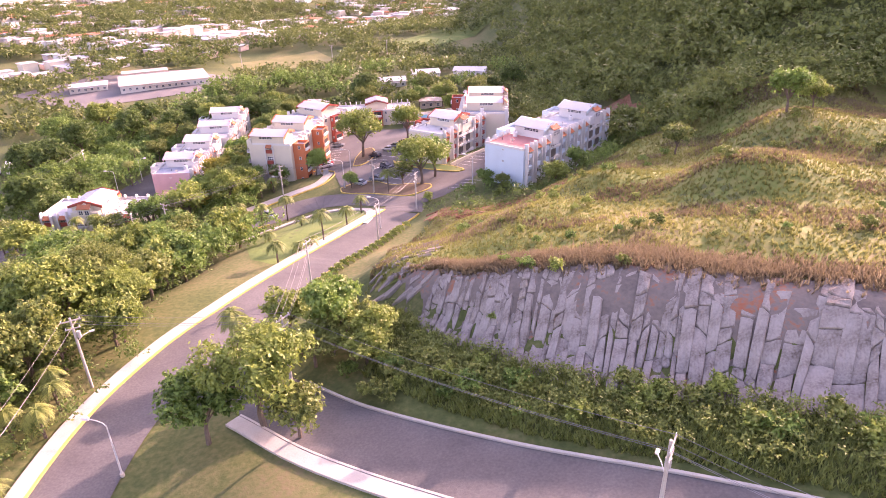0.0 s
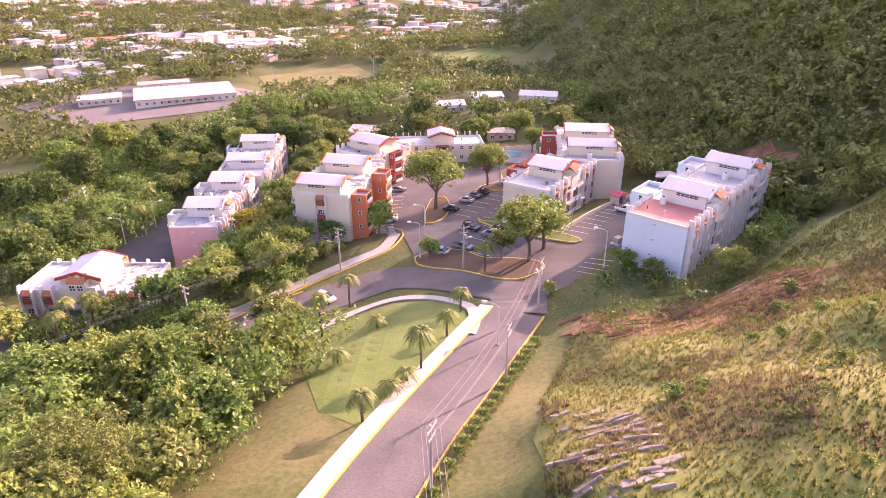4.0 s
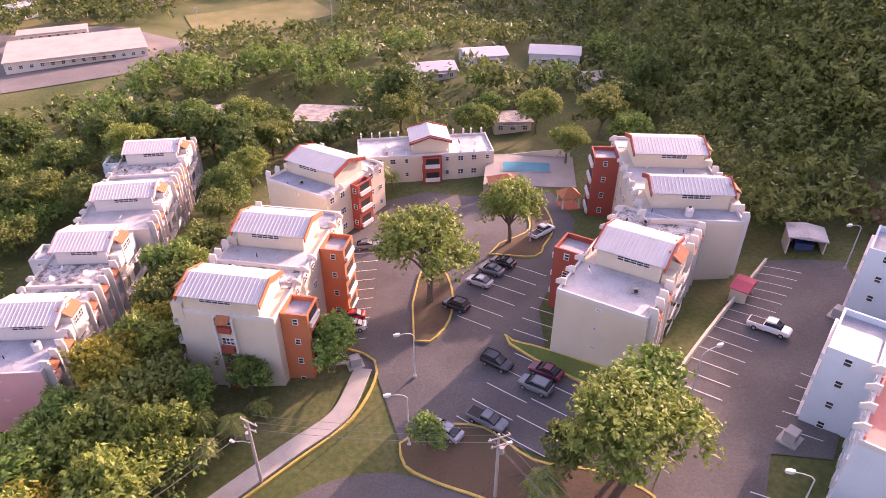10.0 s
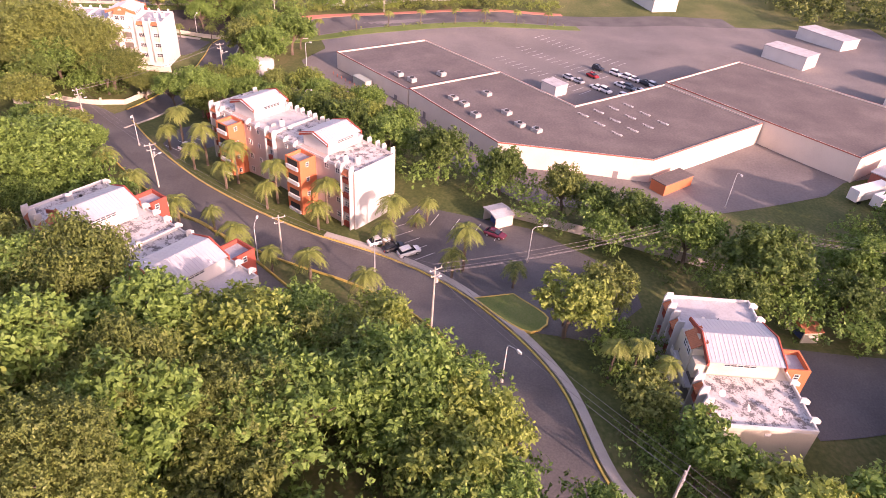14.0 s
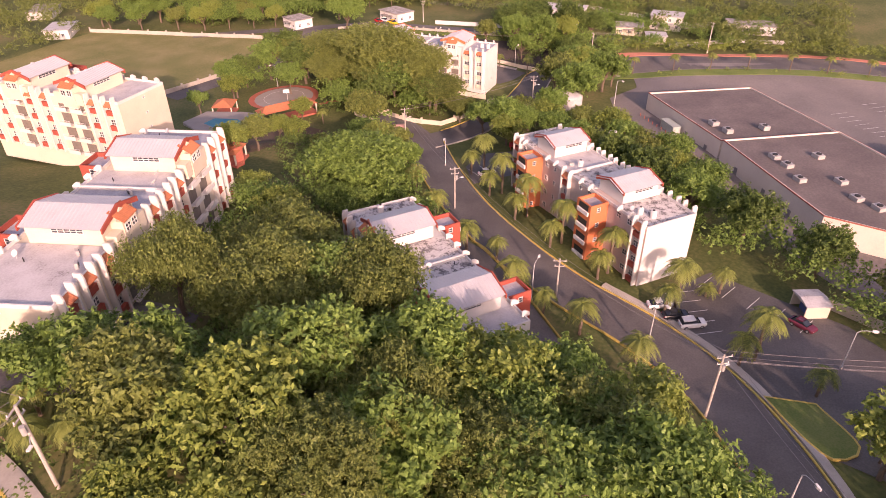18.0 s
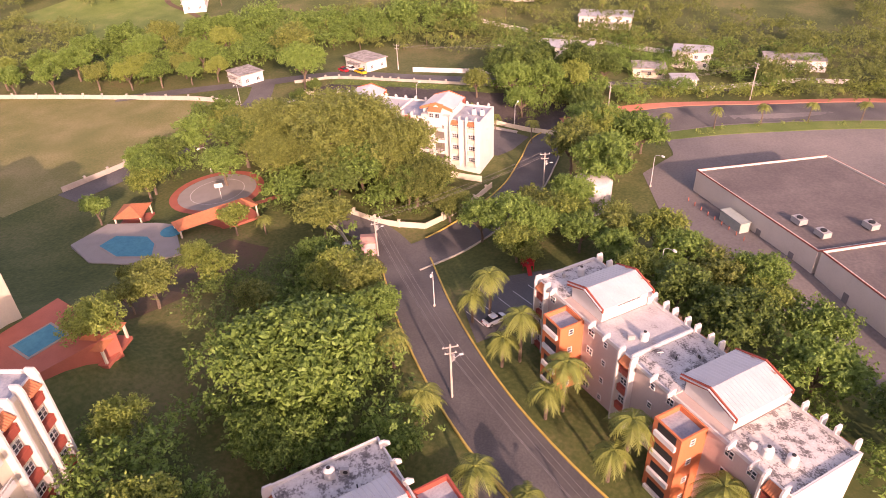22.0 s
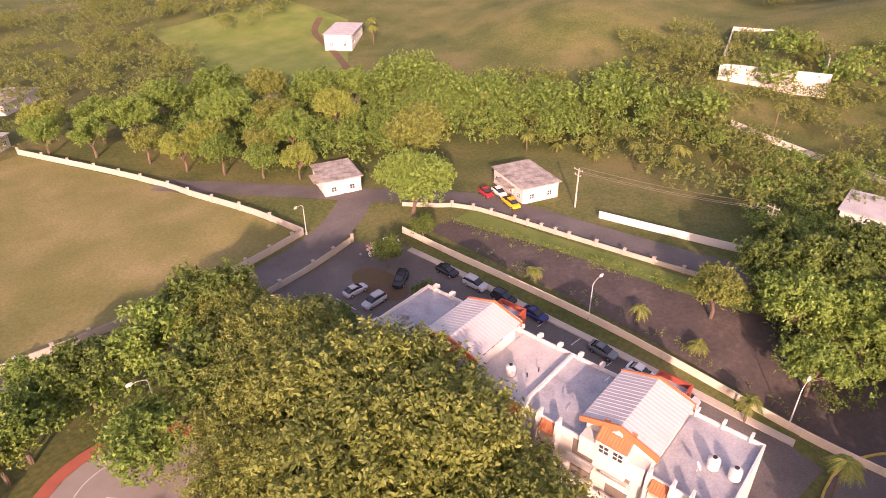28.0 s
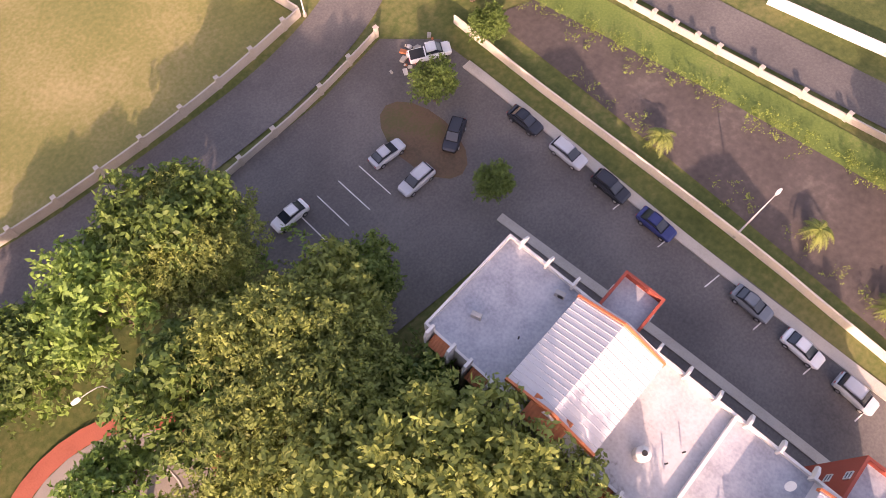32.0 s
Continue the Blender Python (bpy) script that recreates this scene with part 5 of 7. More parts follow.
for k in range(500):
    x, y = rng.uniform(-290, -120), rng.uniform(-300, -135)
    if not inside(x, y, RISE):
        spots.append((x, y, rng.uniform(2.5, 4.6)))
wood("hillside_woods", spots, LEAF_WOOD, "sunlit scrub and trees on the far hillside", 300, 0.55, 5)
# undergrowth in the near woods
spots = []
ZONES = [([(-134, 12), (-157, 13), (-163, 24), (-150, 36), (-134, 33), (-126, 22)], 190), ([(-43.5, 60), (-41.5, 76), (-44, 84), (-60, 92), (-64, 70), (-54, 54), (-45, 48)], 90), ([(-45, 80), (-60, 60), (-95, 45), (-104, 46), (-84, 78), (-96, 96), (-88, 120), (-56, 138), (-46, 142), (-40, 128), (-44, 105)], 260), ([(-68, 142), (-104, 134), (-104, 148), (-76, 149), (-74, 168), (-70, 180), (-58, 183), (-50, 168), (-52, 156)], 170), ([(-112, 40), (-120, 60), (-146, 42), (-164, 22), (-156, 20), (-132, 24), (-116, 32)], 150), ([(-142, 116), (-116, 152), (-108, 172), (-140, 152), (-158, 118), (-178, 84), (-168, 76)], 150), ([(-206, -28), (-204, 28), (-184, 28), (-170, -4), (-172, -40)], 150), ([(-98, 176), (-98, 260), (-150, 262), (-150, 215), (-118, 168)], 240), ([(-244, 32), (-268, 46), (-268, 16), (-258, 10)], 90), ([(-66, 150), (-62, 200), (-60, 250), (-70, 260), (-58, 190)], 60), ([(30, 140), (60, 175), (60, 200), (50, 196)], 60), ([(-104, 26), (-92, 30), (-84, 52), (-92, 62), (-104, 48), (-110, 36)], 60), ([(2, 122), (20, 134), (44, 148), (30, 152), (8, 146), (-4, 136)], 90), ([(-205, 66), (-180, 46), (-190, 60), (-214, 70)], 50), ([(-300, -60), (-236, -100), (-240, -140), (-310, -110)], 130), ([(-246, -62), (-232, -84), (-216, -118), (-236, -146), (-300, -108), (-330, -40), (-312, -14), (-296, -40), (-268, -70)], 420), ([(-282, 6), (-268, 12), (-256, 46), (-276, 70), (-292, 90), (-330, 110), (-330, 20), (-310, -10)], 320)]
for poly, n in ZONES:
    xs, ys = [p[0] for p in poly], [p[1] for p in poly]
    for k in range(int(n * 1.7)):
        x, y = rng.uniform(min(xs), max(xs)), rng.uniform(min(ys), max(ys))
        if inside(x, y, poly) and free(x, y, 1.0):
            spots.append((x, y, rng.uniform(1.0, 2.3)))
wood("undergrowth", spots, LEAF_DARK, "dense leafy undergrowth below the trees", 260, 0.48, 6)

# more crowns filling the near woods, and the farther groves
rng = random.Random(31)
placed = [(o.location.x, o.location.y) for o in scene.collection.objects if o.name.startswith("tree")]
fill = []
for (poly, n), kind in zip(ZONES, ("shrub", "shrub", "mid", "small", "mid", "mid", "mid", "dark", "mid", "small", "small", "small", "shrub", "small", "mid", "mid", "small")):
    xs, ys = [p[0] for p in poly], [p[1] for p in poly]
    for k in range(n if kind != "shrub" else 0):
        x, y = rng.uniform(min(xs), max(xs)), rng.uniform(min(ys), max(ys))
        r = rng.uniform(3.4, 5.2) if kind != "small" else rng.uniform(2.2, 3.4)
        if inside(x, y, poly) and free(x, y, r * 0.6) and all((x - a) ** 2 + (y - b) ** 2 > (r * 0.85) ** 2 for a, b in placed):
            fill.append((x, y, r))
            placed.append((x, y))
wood("grove_crowns", fill, LEAF_GREEN, "close crowns of small trees filling the groves", 1000, 0.46, 13)
wood("far_crowns", FAR_CROWNS, LEAF_GREEN, "rounded crowns of trees on the far side", 700, 0.62, 14)


# ---- hillside, rock face ----
def oval(cx, cy, rx, ry, n=20):
    return [(cx + rx * math.cos(2 * math.pi * k / n), cy + ry * math.sin(2 * math.pi * k / n)) for k in range(n)]


def line_at(pts, t):
    t = max(0, min(len(pts) - 1.0001, t))
    i = int(t)
    return Vector(pts[i]).lerp(Vector(pts[i + 1]), t - i)


ROCK = material("grey_rock", [(0.3, (0.11, 0.08, 0.06)), (0.4, (0.21, 0.175, 0.15)), (0.55, (0.30, 0.26, 0.225)), (0.75, (0.37, 0.325, 0.285))], 0.5, 9, rough=0.95, bump=1.0, bump_scale=2.2, per_object=0.1, stretch=(1, 1, 0.6), spec=0.1)
REDSOIL = material("red_clay", [(0.3, (0.12, 0.10, 0.085)), (0.54, (0.19, 0.155, 0.13)), (0.62, (0.30, 0.13, 0.075)), (0.75, (0.36, 0.10, 0.05))], 0.22, 9, rough=0.95, bump=0.7, bump_scale=3)
flat("hill_meadow", [(-10, 82), (-3, 80), (4, 74.5), (12, 71.5), (23, 68), (36, 61), (54, 52), (90, 40), (118, 60), (118, 170), (92, 172), (60, 164), (44, 152), (30, 142), (12, 139), (2, 135), (-7, 112), (-11, 100)], HILLGRASS, "sunlit hill meadow of tall dry grass", "meadow", 0.06, 2.5)
flat("rock_face_soil", [(x, y) for x, y, z in CLIFF_LOW] + [(x, y) for x, y, z in reversed(CLIFF_TOP)], REDSOIL, "red clay showing between the rocks", "rock face", 0.1, 1.0)
face = empty("rock_face", pose(20, 60, 0), "fractured grey rock face with red clay seams", "rock face")
rng = random.Random(21)
inv = face.matrix_basis.inverted()


def on_face(u, s):
    """A place on the face: u along it, s from its foot to its top."""
    p = line_at(CLIFF_LOW, u).lerp(line_at(CLIFF_TOP, u + 0.1), s)
    return Vector((p.x, p.y, gz(p.x, p.y)))


def rock_slab(corners, thick, g, mat=None, name="rock_slab"):
    """One slab on four corners, chamfered, with a broken outline."""
    mid = sum(corners, Vector()) / 4
    out = (corners[1] - corners[0]).cross(corners[3] - corners[0]).normalized()
    if out.z < 0:
        out = -out
    ring = []
    for i in range(4):
        a, b = corners[i], corners[(i + 1) % 4]
        ring += [a + (mid - a).normalized() * g.uniform(0.0, 0.14), a.lerp(b, g.uniform(0.3, 0.7)) + (mid - a).normalized() * g.uniform(-0.16, 0.10)]
    lift = [thick * g.uniform(0.45, 1.25) for _ in ring]
    v = [p - out * 0.5 - mid for p in ring] + [p + out * q * 0.7 - mid for p, q in zip(ring, lift)]
    v += [p + (mid - p).normalized() * 0.09 + out * q - mid for p, q in zip(ring, lift)] + [out * thick * g.uniform(0.9, 1.15)]
    f = [(r * 8 + k, r * 8 + (k + 1) % 8, r * 8 + 8 + (k + 1) % 8, r * 8 + 8 + k) for r in range(2) for k in range(8)]
    f += [(16 + k, 16 + (k + 1) % 8, 24) for k in range(8)]
    return piece(name, mesh(name, v, f, mat or ROCK), face, inv @ Matrix.Translation(mid))


u = 0.5
while u < 4.9:
    wu = rng.uniform(0.045, 0.12)
    s = rng.uniform(-0.12, -0.02)
    base = rng.choice((0.2, 0.28, 0.36, 0.45))
    low_tilt = 0.0
    top = rng.uniform(0.82, 1.06)
    lean = 0.12 + 0.05 * math.sin(u * 7) + rng.uniform(-0.015, 0.015)
    while s < top - 0.03:
        hs = rng.choice((0.08, 0.14, 0.2, 0.28, 0.4))
        if s + hs > top - 0.1:
            hs = top - s
        tilt = rng.uniform(-0.03, 0.03)
        gap = rng.choice((-0.002, 0.0, 0.002, 0.006))
        lean0, lean1 = lean * s, lean * (s + hs)
        if rng.random() < 0.965:
            rock_slab([on_face(u + gap + lean0, s + low_tilt), on_face(u + wu - gap + lean0, s - low_tilt), on_face(u + wu - gap * 2 + lean1, s + hs - 0.004 - tilt), on_face(u + gap + lean1, s + hs - 0.004 + tilt)], base * rng.uniform(0.75, 1.25), rng)
        s += hs
        low_tilt = tilt
    u += wu
# ledges dipping round the nose of the hill
for k in range(46):
    a = k / 46
    x, y = rng.uniform(-11, -2) + 3 * a, 77 + 26 * a + rng.uniform(-1.5, 1.5)
    L, W, t = rng.uniform(1.6, 4.2), rng.uniform(0.5, 1.0), rng.uniform(-0.15, 0.35)
    d, w = Vector((math.cos(t), math.sin(t), 0)) * L / 2, Vector((-math.sin(t), math.cos(t), 0)) * W / 2
    q = [Vector((x, y, 0)) - d - w, Vector((x, y, 0)) + d - w, Vector((x, y, 0)) + d + w, Vector((x, y, 0)) - d + w]
    for i, p in enumerate(q):
        p.z = gz(p.x, p.y) + (0.1 if i < 2 else -0.05)
    rock_slab(q, rng.uniform(0.15, 0.35), rng)


CLAY = material("eroded_clay", [(0.3, (0.14, 0.075, 0.045)), (0.45, (0.25, 0.115, 0.07)), (0.58, (0.33, 0.20, 0.13)), (0.72, (0.20, 0.17, 0.07))], 0.3, 8, rough=0.95, bump=0.9, bump_scale=3, per_object=0.2, spec=0.1)
flat("eroded_slope", [(-4, 127), (4, 125.5), (16, 122), (30, 125), (38, 132), (33, 138), (22, 138.5), (12, 136), (2, 132)], CLAY, "bare red clay slope washed into ledges", "soil", 0.14, 1.5)
for k in range(70):
    x = rng.uniform(-2, 34)
    y = 128 + 0.12 * x + rng.uniform(-4.2, 5.0)
    L, W, t = rng.uniform(1.2, 4.5), rng.uniform(0.3, 0.8), rng.uniform(0.0, 0.5)
    d, w = Vector((math.cos(t), math.sin(t), 0)) * L / 2, Vector((-math.sin(t), math.cos(t), 0)) * W / 2
    q = [Vector((x, y, 0)) - d - w, Vector((x, y, 0)) + d - w, Vector((x, y, 0)) + d + w, Vector((x, y, 0)) - d + w]
    for i, p in enumerate(q):
        p.z = gz(p.x, p.y) + (-0.05 if i < 2 else 0.12)
    rock_slab(q, rng.uniform(0.12, 0.4), rng, CLAY, "clay_ledge")


def tufts(name, count, where, blade, label, mat, seed):
    g = np.random.default_rng(seed)
    pts = []
    while len(pts) < count:
        x, y = where(g)
        if x is not None:
            pts.append((x, y))
    pts = np.array(pts)
    z = np.concatenate([ground(pts[i:i + 2000, 0], pts[i:i + 2000, 1]) for i in range(0, len(pts), 2000)])
    v, f = [], []
    a = g.uniform(0, 2 * math.pi, (count, 6))
    h = g.uniform(0.5, 1.4, (count, 6)) * blade
    for (x, y), zz, aa, hh in zip(pts, z, a, h):
        for k in range(6):
            ca, sa = math.cos(aa[k]), math.sin(aa[k])
            i = len(v)
            w = 0.09
            v += [(x - sa * w, y + ca * w, zz), (x + sa * w, y - ca * w, zz), (x + ca * hh[k] * 0.55, y + sa * hh[k] * 0.55, zz + hh[k])]
            f.append((i, i + 1, i + 2))
    return tagged(piece(name, mesh(name, v, f, mat)), label, "grass", kind="stuff")


MEADOW = [(-12, 84), (4, 76), (23, 70), (54, 53), (100, 45), (110, 140), (108, 165), (60, 160), (30, 141), (2, 135), (-9, 110)]


def on_meadow(g):
    x, y = g.uniform(-12, 105), g.uniform(45, 165)
    return (x, y) if inside(x, y, MEADOW) else (None, None)


tufts("hill_grass", 40000, on_meadow, 0.42, "tall dry hill grass catching the sun", GRASS_BLADE, 5)


def on_brow(g):
    t = g.uniform(0.3, 4.95)
    a, b = line_at(CLIFF_LOW, t), line_at(CLIFF_TOP, t + 0.1)
    p = a.lerp(b, g.normal(1.1, 0.1))
    return p.x, p.y


tufts("brow_grass", 6000, on_brow, 0.75, "tall brownish grass along the brow of the rock", BROWN_BLADE, 8)


def in_drifts(g):
    x, y = on_meadow(g)
    if x is None or noise.noise(Vector((x * 0.07, y * 0.11, 3))) < 0.1:
        return None, None
    return x, y


tufts("seeding_grass", 12000, in_drifts, 0.6, "drifts of brown seeding grass on the hill", BROWN_BLADE, 12)


brush = random.Random(83)
spots = []
while len(spots) < 300:
    x, y = brush.uniform(2, 85), brush.uniform(68, 132)
    if inside(x, y, MEADOW) and noise.noise(Vector((x * 0.045, y * 0.10, 7))) > 0.12:
        spots.append((x, y, brush.uniform(0.45, 1.1)))
wood("hill_brush", spots, LEAF_OLIVE, "low brush growing in bands across the hill", 260, 0.34, 27)


def below_face(g):
    t = g.uniform(0, 4.95)
    a, b = line_at(CLIFF_LOW, t), line_at(upper, t * 4.6 + 13)
    p = a.lerp(b, g.uniform(-0.03, 0.62))
    return p.x, p.y


tufts("bank_growth", 7000, below_face, 0.7, "dense green growth on the bank below the rock", LEAF_OLIVE, 6)

bank = random.Random(77)
spots = []
for k in range(330):
    t = bank.uniform(0, 4.95)
    p = line_at(CLIFF_LOW, t).lerp(line_at(upper, t * 4.6 + 13), bank.uniform(-0.02, 0.5))
    spots.append((p.x, p.y, bank.uniform(0.7, 1.2)))
wood("bank_shrubs", spots, LEAF_OLIVE, "dense shrubs covering the bank below the rock", 480, 0.42, 9)

# ---- market ----
MWALL = plain("market_wall", (0.66, 0.58, 0.50), 0.25, 0.12, rough=0.85, bump=0.1)
MROOF = material("market_roof", [(0.3, (0.10, 0.082, 0.078)), (0.5, (0.14, 0.115, 0.107)), (0.72, (0.20, 0.165, 0.15))], 0.12, 14, rough=0.85)
MTRIM = plain("red_trim", (0.36, 0.12, 0.09), 1.0, 0.2)
MACHINE = plain("machine_housing", (0.36, 0.345, 0.33), 2.0, 0.15, rough=0.5)
market = empty("supermarket", pose(-195, 150, -16.2), "long low supermarket with brown flat roof and cream walls", "supermarket")


def inset(poly, d):
    out, n = [], len(poly)
    for i in range(n):
        a, b, c = Vector(poly[i - 1]), Vector(poly[i]), Vector(poly[(i + 1) % n])
        e1, e2 = (b - a).normalized(), (c - b).normalized()
        n1, n2 = Vector((-e1.y, e1.x)), Vector((-e2.y, e2.x))
        k = (n1 + n2)
        k /= max(0.3, 1 + n1.dot(n2))
        out.append(tuple(b + k * d))
    return out


for poly, top in (([(-219.5, 79.2), (-193.3, 103.4), (-212.3, 128.8), (-238, 105)], 5.9), ([(-192.8, 103.9), (-163, 127.4), (-160, 163.2), (-187.2, 198), (-211.4, 177.6), (-189.3, 148.6), (-211.7, 129)], 6.3), ([(-187.6, 198.4), (-168.5, 214.7), (-195, 249.6), (-237, 208), (-211.8, 178)], 6.9)):
    pts = [(x + 195, y - 150) for x, y in poly]
    hall = piece("hall", Boxes().prism(pts, -2, top - 0.5).mesh("hall", MWALL), market)
    ins = inset(pts, 0.3)
    rim = Boxes()
    k = len(pts)
    rim.v = [(*p, top - 0.5) for p in pts] + [(*p, top) for p in pts] + [(*p, top) for p in ins] + [(*p, top - 0.5) for p in ins]
    for r in range(3):
        rim.f += [(r * k + i, r * k + (i + 1) % k, (r + 1) * k + (i + 1) % k, (r + 1) * k + i) for i in range(k)]
    piece("parapet", rim.mesh("parapet", MWALL), hall)
    piece("roof", Boxes().prism(inset(pts, 0.32), top - 0.5, top - 0.36).mesh("roof", MROOF), hall)
    trim = inset(pts, -0.05)
    t = Boxes()
    t.v = [(*p, top - 0.25) for p in trim] + [(*p, top + 0.04) for p in trim] + [(*p, top + 0.04) for p in inset(pts, 0.1)]
    for r in range(2):
        t.f += [(r * k + i, r * k + (i + 1) % k, (r + 1) * k + (i + 1) % k, (r + 1) * k + i) for i in range(k)]
    piece("red_trim", t.mesh("red_trim", MTRIM), hall)
unit = Boxes().box(-1.2, -0.9, 0, 1.2, 0.9, 1.1).mesh("housing", MACHINE)
fan = Boxes().tube([(0, 0, 1.1), (0, 0, 1.28)], 0.6, 12).mesh("fan_guard", DARK)
for x, y in ((-203, 100), (-199.5, 104), (-188, 116), (-184.5, 119), (-174, 133), (-171.5, 137), (-206, 112), (-181, 130), (-193, 125), (-178, 122)):
    ob = empty("rooftop_unit", pose(x, y, -16.2 + 5.75, 0, 0, 40), "pale metal air handling unit on a flat roof", "air conditioner", "rooftop units")
    piece("housing", unit, ob), piece("fan_guard", fan, ob)
hatch = Boxes().box(-1.6, -0.35, 0, 1.6, 0.35, 0.3).mesh("skylight", ROOF_DIRTY)
for k in range(12):
    x, y = -184 + 5.2 * (k % 3) - 3.0 * (k // 3), 150 + 4.5 * (k // 3) + 3.5 * (k % 3)
    tagged(piece("roof_vent", hatch, None, pose(x, y, -16.2 + 5.9, 0, 0, 45)), "low weathered roof vent on the market roof", "roof vent", "roof vents")
door_me = Boxes().box(-0.6, -0.08, 0, 0.6, 0.08, 2.2).mesh("service_door", plain("door_paint", (0.22, 0.2, 0.2)))
for (xa, ya), (xb, yb), ks in (((-192.8, 103.9), (-163, 127.4), (0.2, 0.5, 0.75)), ((-163, 127.4), (-160, 163.2), (0.15, 0.45, 0.78)), ((-219.5, 79.2), (-193.3, 103.4), (0.6, 0.85))):
    for k in ks:
        piece("service_door", door_me, market, pose(xa + (xb - xa) * k + 195, ya + (yb - ya) * k - 150, 0.1, 0, 0, math.degrees(math.atan2(yb - ya, xb - xa))))
dock = empty("loading_dock", pose(-168, 224, -16.2, 0, 0, 128), "brick red loading dock beside the market", "loading dock")
piece("dock_wall", Boxes().box(-6, -3, -1, 6, 3, 4.2).mesh("dock_wall", MTRIM), dock)
piece("dock_roof", Boxes().box(-6.3, -3.3, 4.2, 6.3, 3.3, 4.45).mesh("dock_roof", ROOF_WHITE), dock)
for k in range(5):
    piece("dock_window", Boxes().box(-5 + 2.1 * k, -3.1, 2.6, -3.6 + 2.1 * k, -2.95, 3.6).mesh("dock_window", FRAME), dock)
TRAIL = plain("trailer_white", (0.74, 0.72, 0.68), 0.8, 0.1, rough=0.5)
TYRE = plain("tyre_rubber", (0.025, 0.025, 0.026), 3.0, 0.2, rough=0.9, bump=0)
tr_box = Boxes().box(-5.5, -1.25, 1.1, 5.5, 1.25, 3.9).mesh("trailer_box", TRAIL)
tr_wheel = Boxes().tube([(0, -1.2, 0.5), (0, -0.85, 0.5)], 0.5, 12).mesh("wheel", TYRE)
for x, y, a in ((-160, 214, -62), (-157.4, 218, -62), (-154.6, 222.6, -62)):
    ob = empty("truck_trailer", pose(x, y, -16.1, 0, 0, a), "white box trailer parked at the dock", "trailer", "trailers")
    piece("trailer_box", tr_box, ob)
    for k in (-4.4, -3.3, 3.6):
        piece("wheel", tr_wheel, ob, pose(k, 0, 0)), piece("wheel", tr_wheel, ob, pose(k, 2.05, 0))
shed = empty("brick_annex", pose(-158.5, 168, -16.2, 0, 0, 128), "orange brick annex with flat roof against the market", "annex")
piece("annex_wall", Boxes().box(-5, -2, -1, 5, 2, 3.0).mesh("annex_wall", ORANGE), shed)
piece("annex_roof", Boxes().box(-5.1, -2.1, 3.0, 5.1, 2.1, 3.2).mesh("annex_roof", MROOF), shed)
for x, y, w, d, h, a in ((-262, 236, 16, 9, 4.5, 40), (-222, 258, 12, 8, 5, 40), (-240, 272, 18, 9, 4, 40), (-290, 262, 20, 10, 4, 30), (-330, 200, 24, 12, 4, 20), (-214, 146, 6, 5, 3, 40)):
    ob = empty("shop_building", pose(x, y, gz(x, y), 0, 0, a), "small flat-roofed shop beside the parking lot", "shop", "far shops")
    piece("shop_wall", Boxes().box(-w / 2, -d / 2, -1, w / 2, d / 2, h).mesh("shop_wall", WHITE), ob)
    piece("shop_roof", Boxes().box(-w / 2 - 0.2, -d / 2 - 0.2, h, w / 2 + 0.2, d / 2 + 0.2, h + 0.3).mesh("shop_roof", ROOF_WHITE), ob)


# ---- houses ----
ROOF_OLD = material("roof_old_concrete", [(0.34, (0.15, 0.13, 0.115)), (0.46, (0.28, 0.25, 0.225)), (0.6, (0.42, 0.385, 0.355))], 0.6, 6, rough=0.85)


def house(x, y, w, d, h, a, roof, label, wall=WHITE, pitched=False, base=None):
    ob = empty("house", pose(x, y, (gz(x, y) if base is None else base) - 0.1, 0, 0, a), label, "house", "single houses")
    piece("outer_wall", Boxes().box(-w / 2, -d / 2, -1.5, w / 2, d / 2, h).mesh("outer_wall", wall), ob)
    if pitched:
        r = Boxes().side([(-d / 2 - 0.5, h - 0.1), (d / 2 + 0.5, h - 0.1), (d / 2 + 0.5, h + 0.02), (0, h + 1.3), (-d / 2 - 0.5, h + 0.02)], -w / 2 - 0.4, w / 2 + 0.4, "x")
    else:
        r = Boxes().box(-w / 2 - 0.45, -d / 2 - 0.45, h, w / 2 + 0.45, d / 2 + 0.45, h + 0.2)
    piece("roof", r.mesh("roof", roof), ob)
    n = max(2, int(w / 3))
    for k in range(n):
        xx = -w / 2 + w * (k + 0.5) / n
        for z in ([1.6] if h < 4.4 else [1.5, h - 1.4]):
            window(ob, "two", xx, -d / 2, z, "-y"), window(ob, "two", xx, d / 2, z, "+y")
    for yy in (-d / 4, d / 4):
        window(ob, "two", -w / 2, yy, 1.6, "-x"), window(ob, "two", w / 2, yy, 1.6, "+x")
    piece("porch", Boxes().box(-w / 4, -d / 2 - 1.6, 2.5, w / 4, -d / 2, 2.65).mesh("porch", roof), ob)
    return ob


house(-239.5, -68, 9.5, 8, 3.6, 70, ROOF_OLD, "low white house with peeling flat roof among shrubs")
house(-265.5, -36.5, 12, 8.5, 3.6, 70, ROOF_OLD, "white roadside house with weathered flat roof")
house(-297, 25, 18, 10, 5.6, 95, ROOF_WHITE, "two-storey white house with white flat roof")
house(-294, 54, 10, 8, 3.2, 105, ROOF_OLD, "small white house with grey flat roof", CREAM)
house(-310, 65, 12, 9, 5.4, 95, ROOF_WHITE, "white house with stair to the upper floor")
house(-287, 66, 7, 6, 3, 110, ROOF_WHITE, "small white roadside house")
house(-318, 96, 18, 9, 3.5, 100, ROOF_OLD, "long white house behind a garden wall")
house(-340, 28, 20, 11, 4.6, 100, ROOF_WHITE, "large white hillside house with round bay")
house(-314, -162, 20, 10, 5, 40, ROOF_WHITE, "white hilltop house beside a lawn")
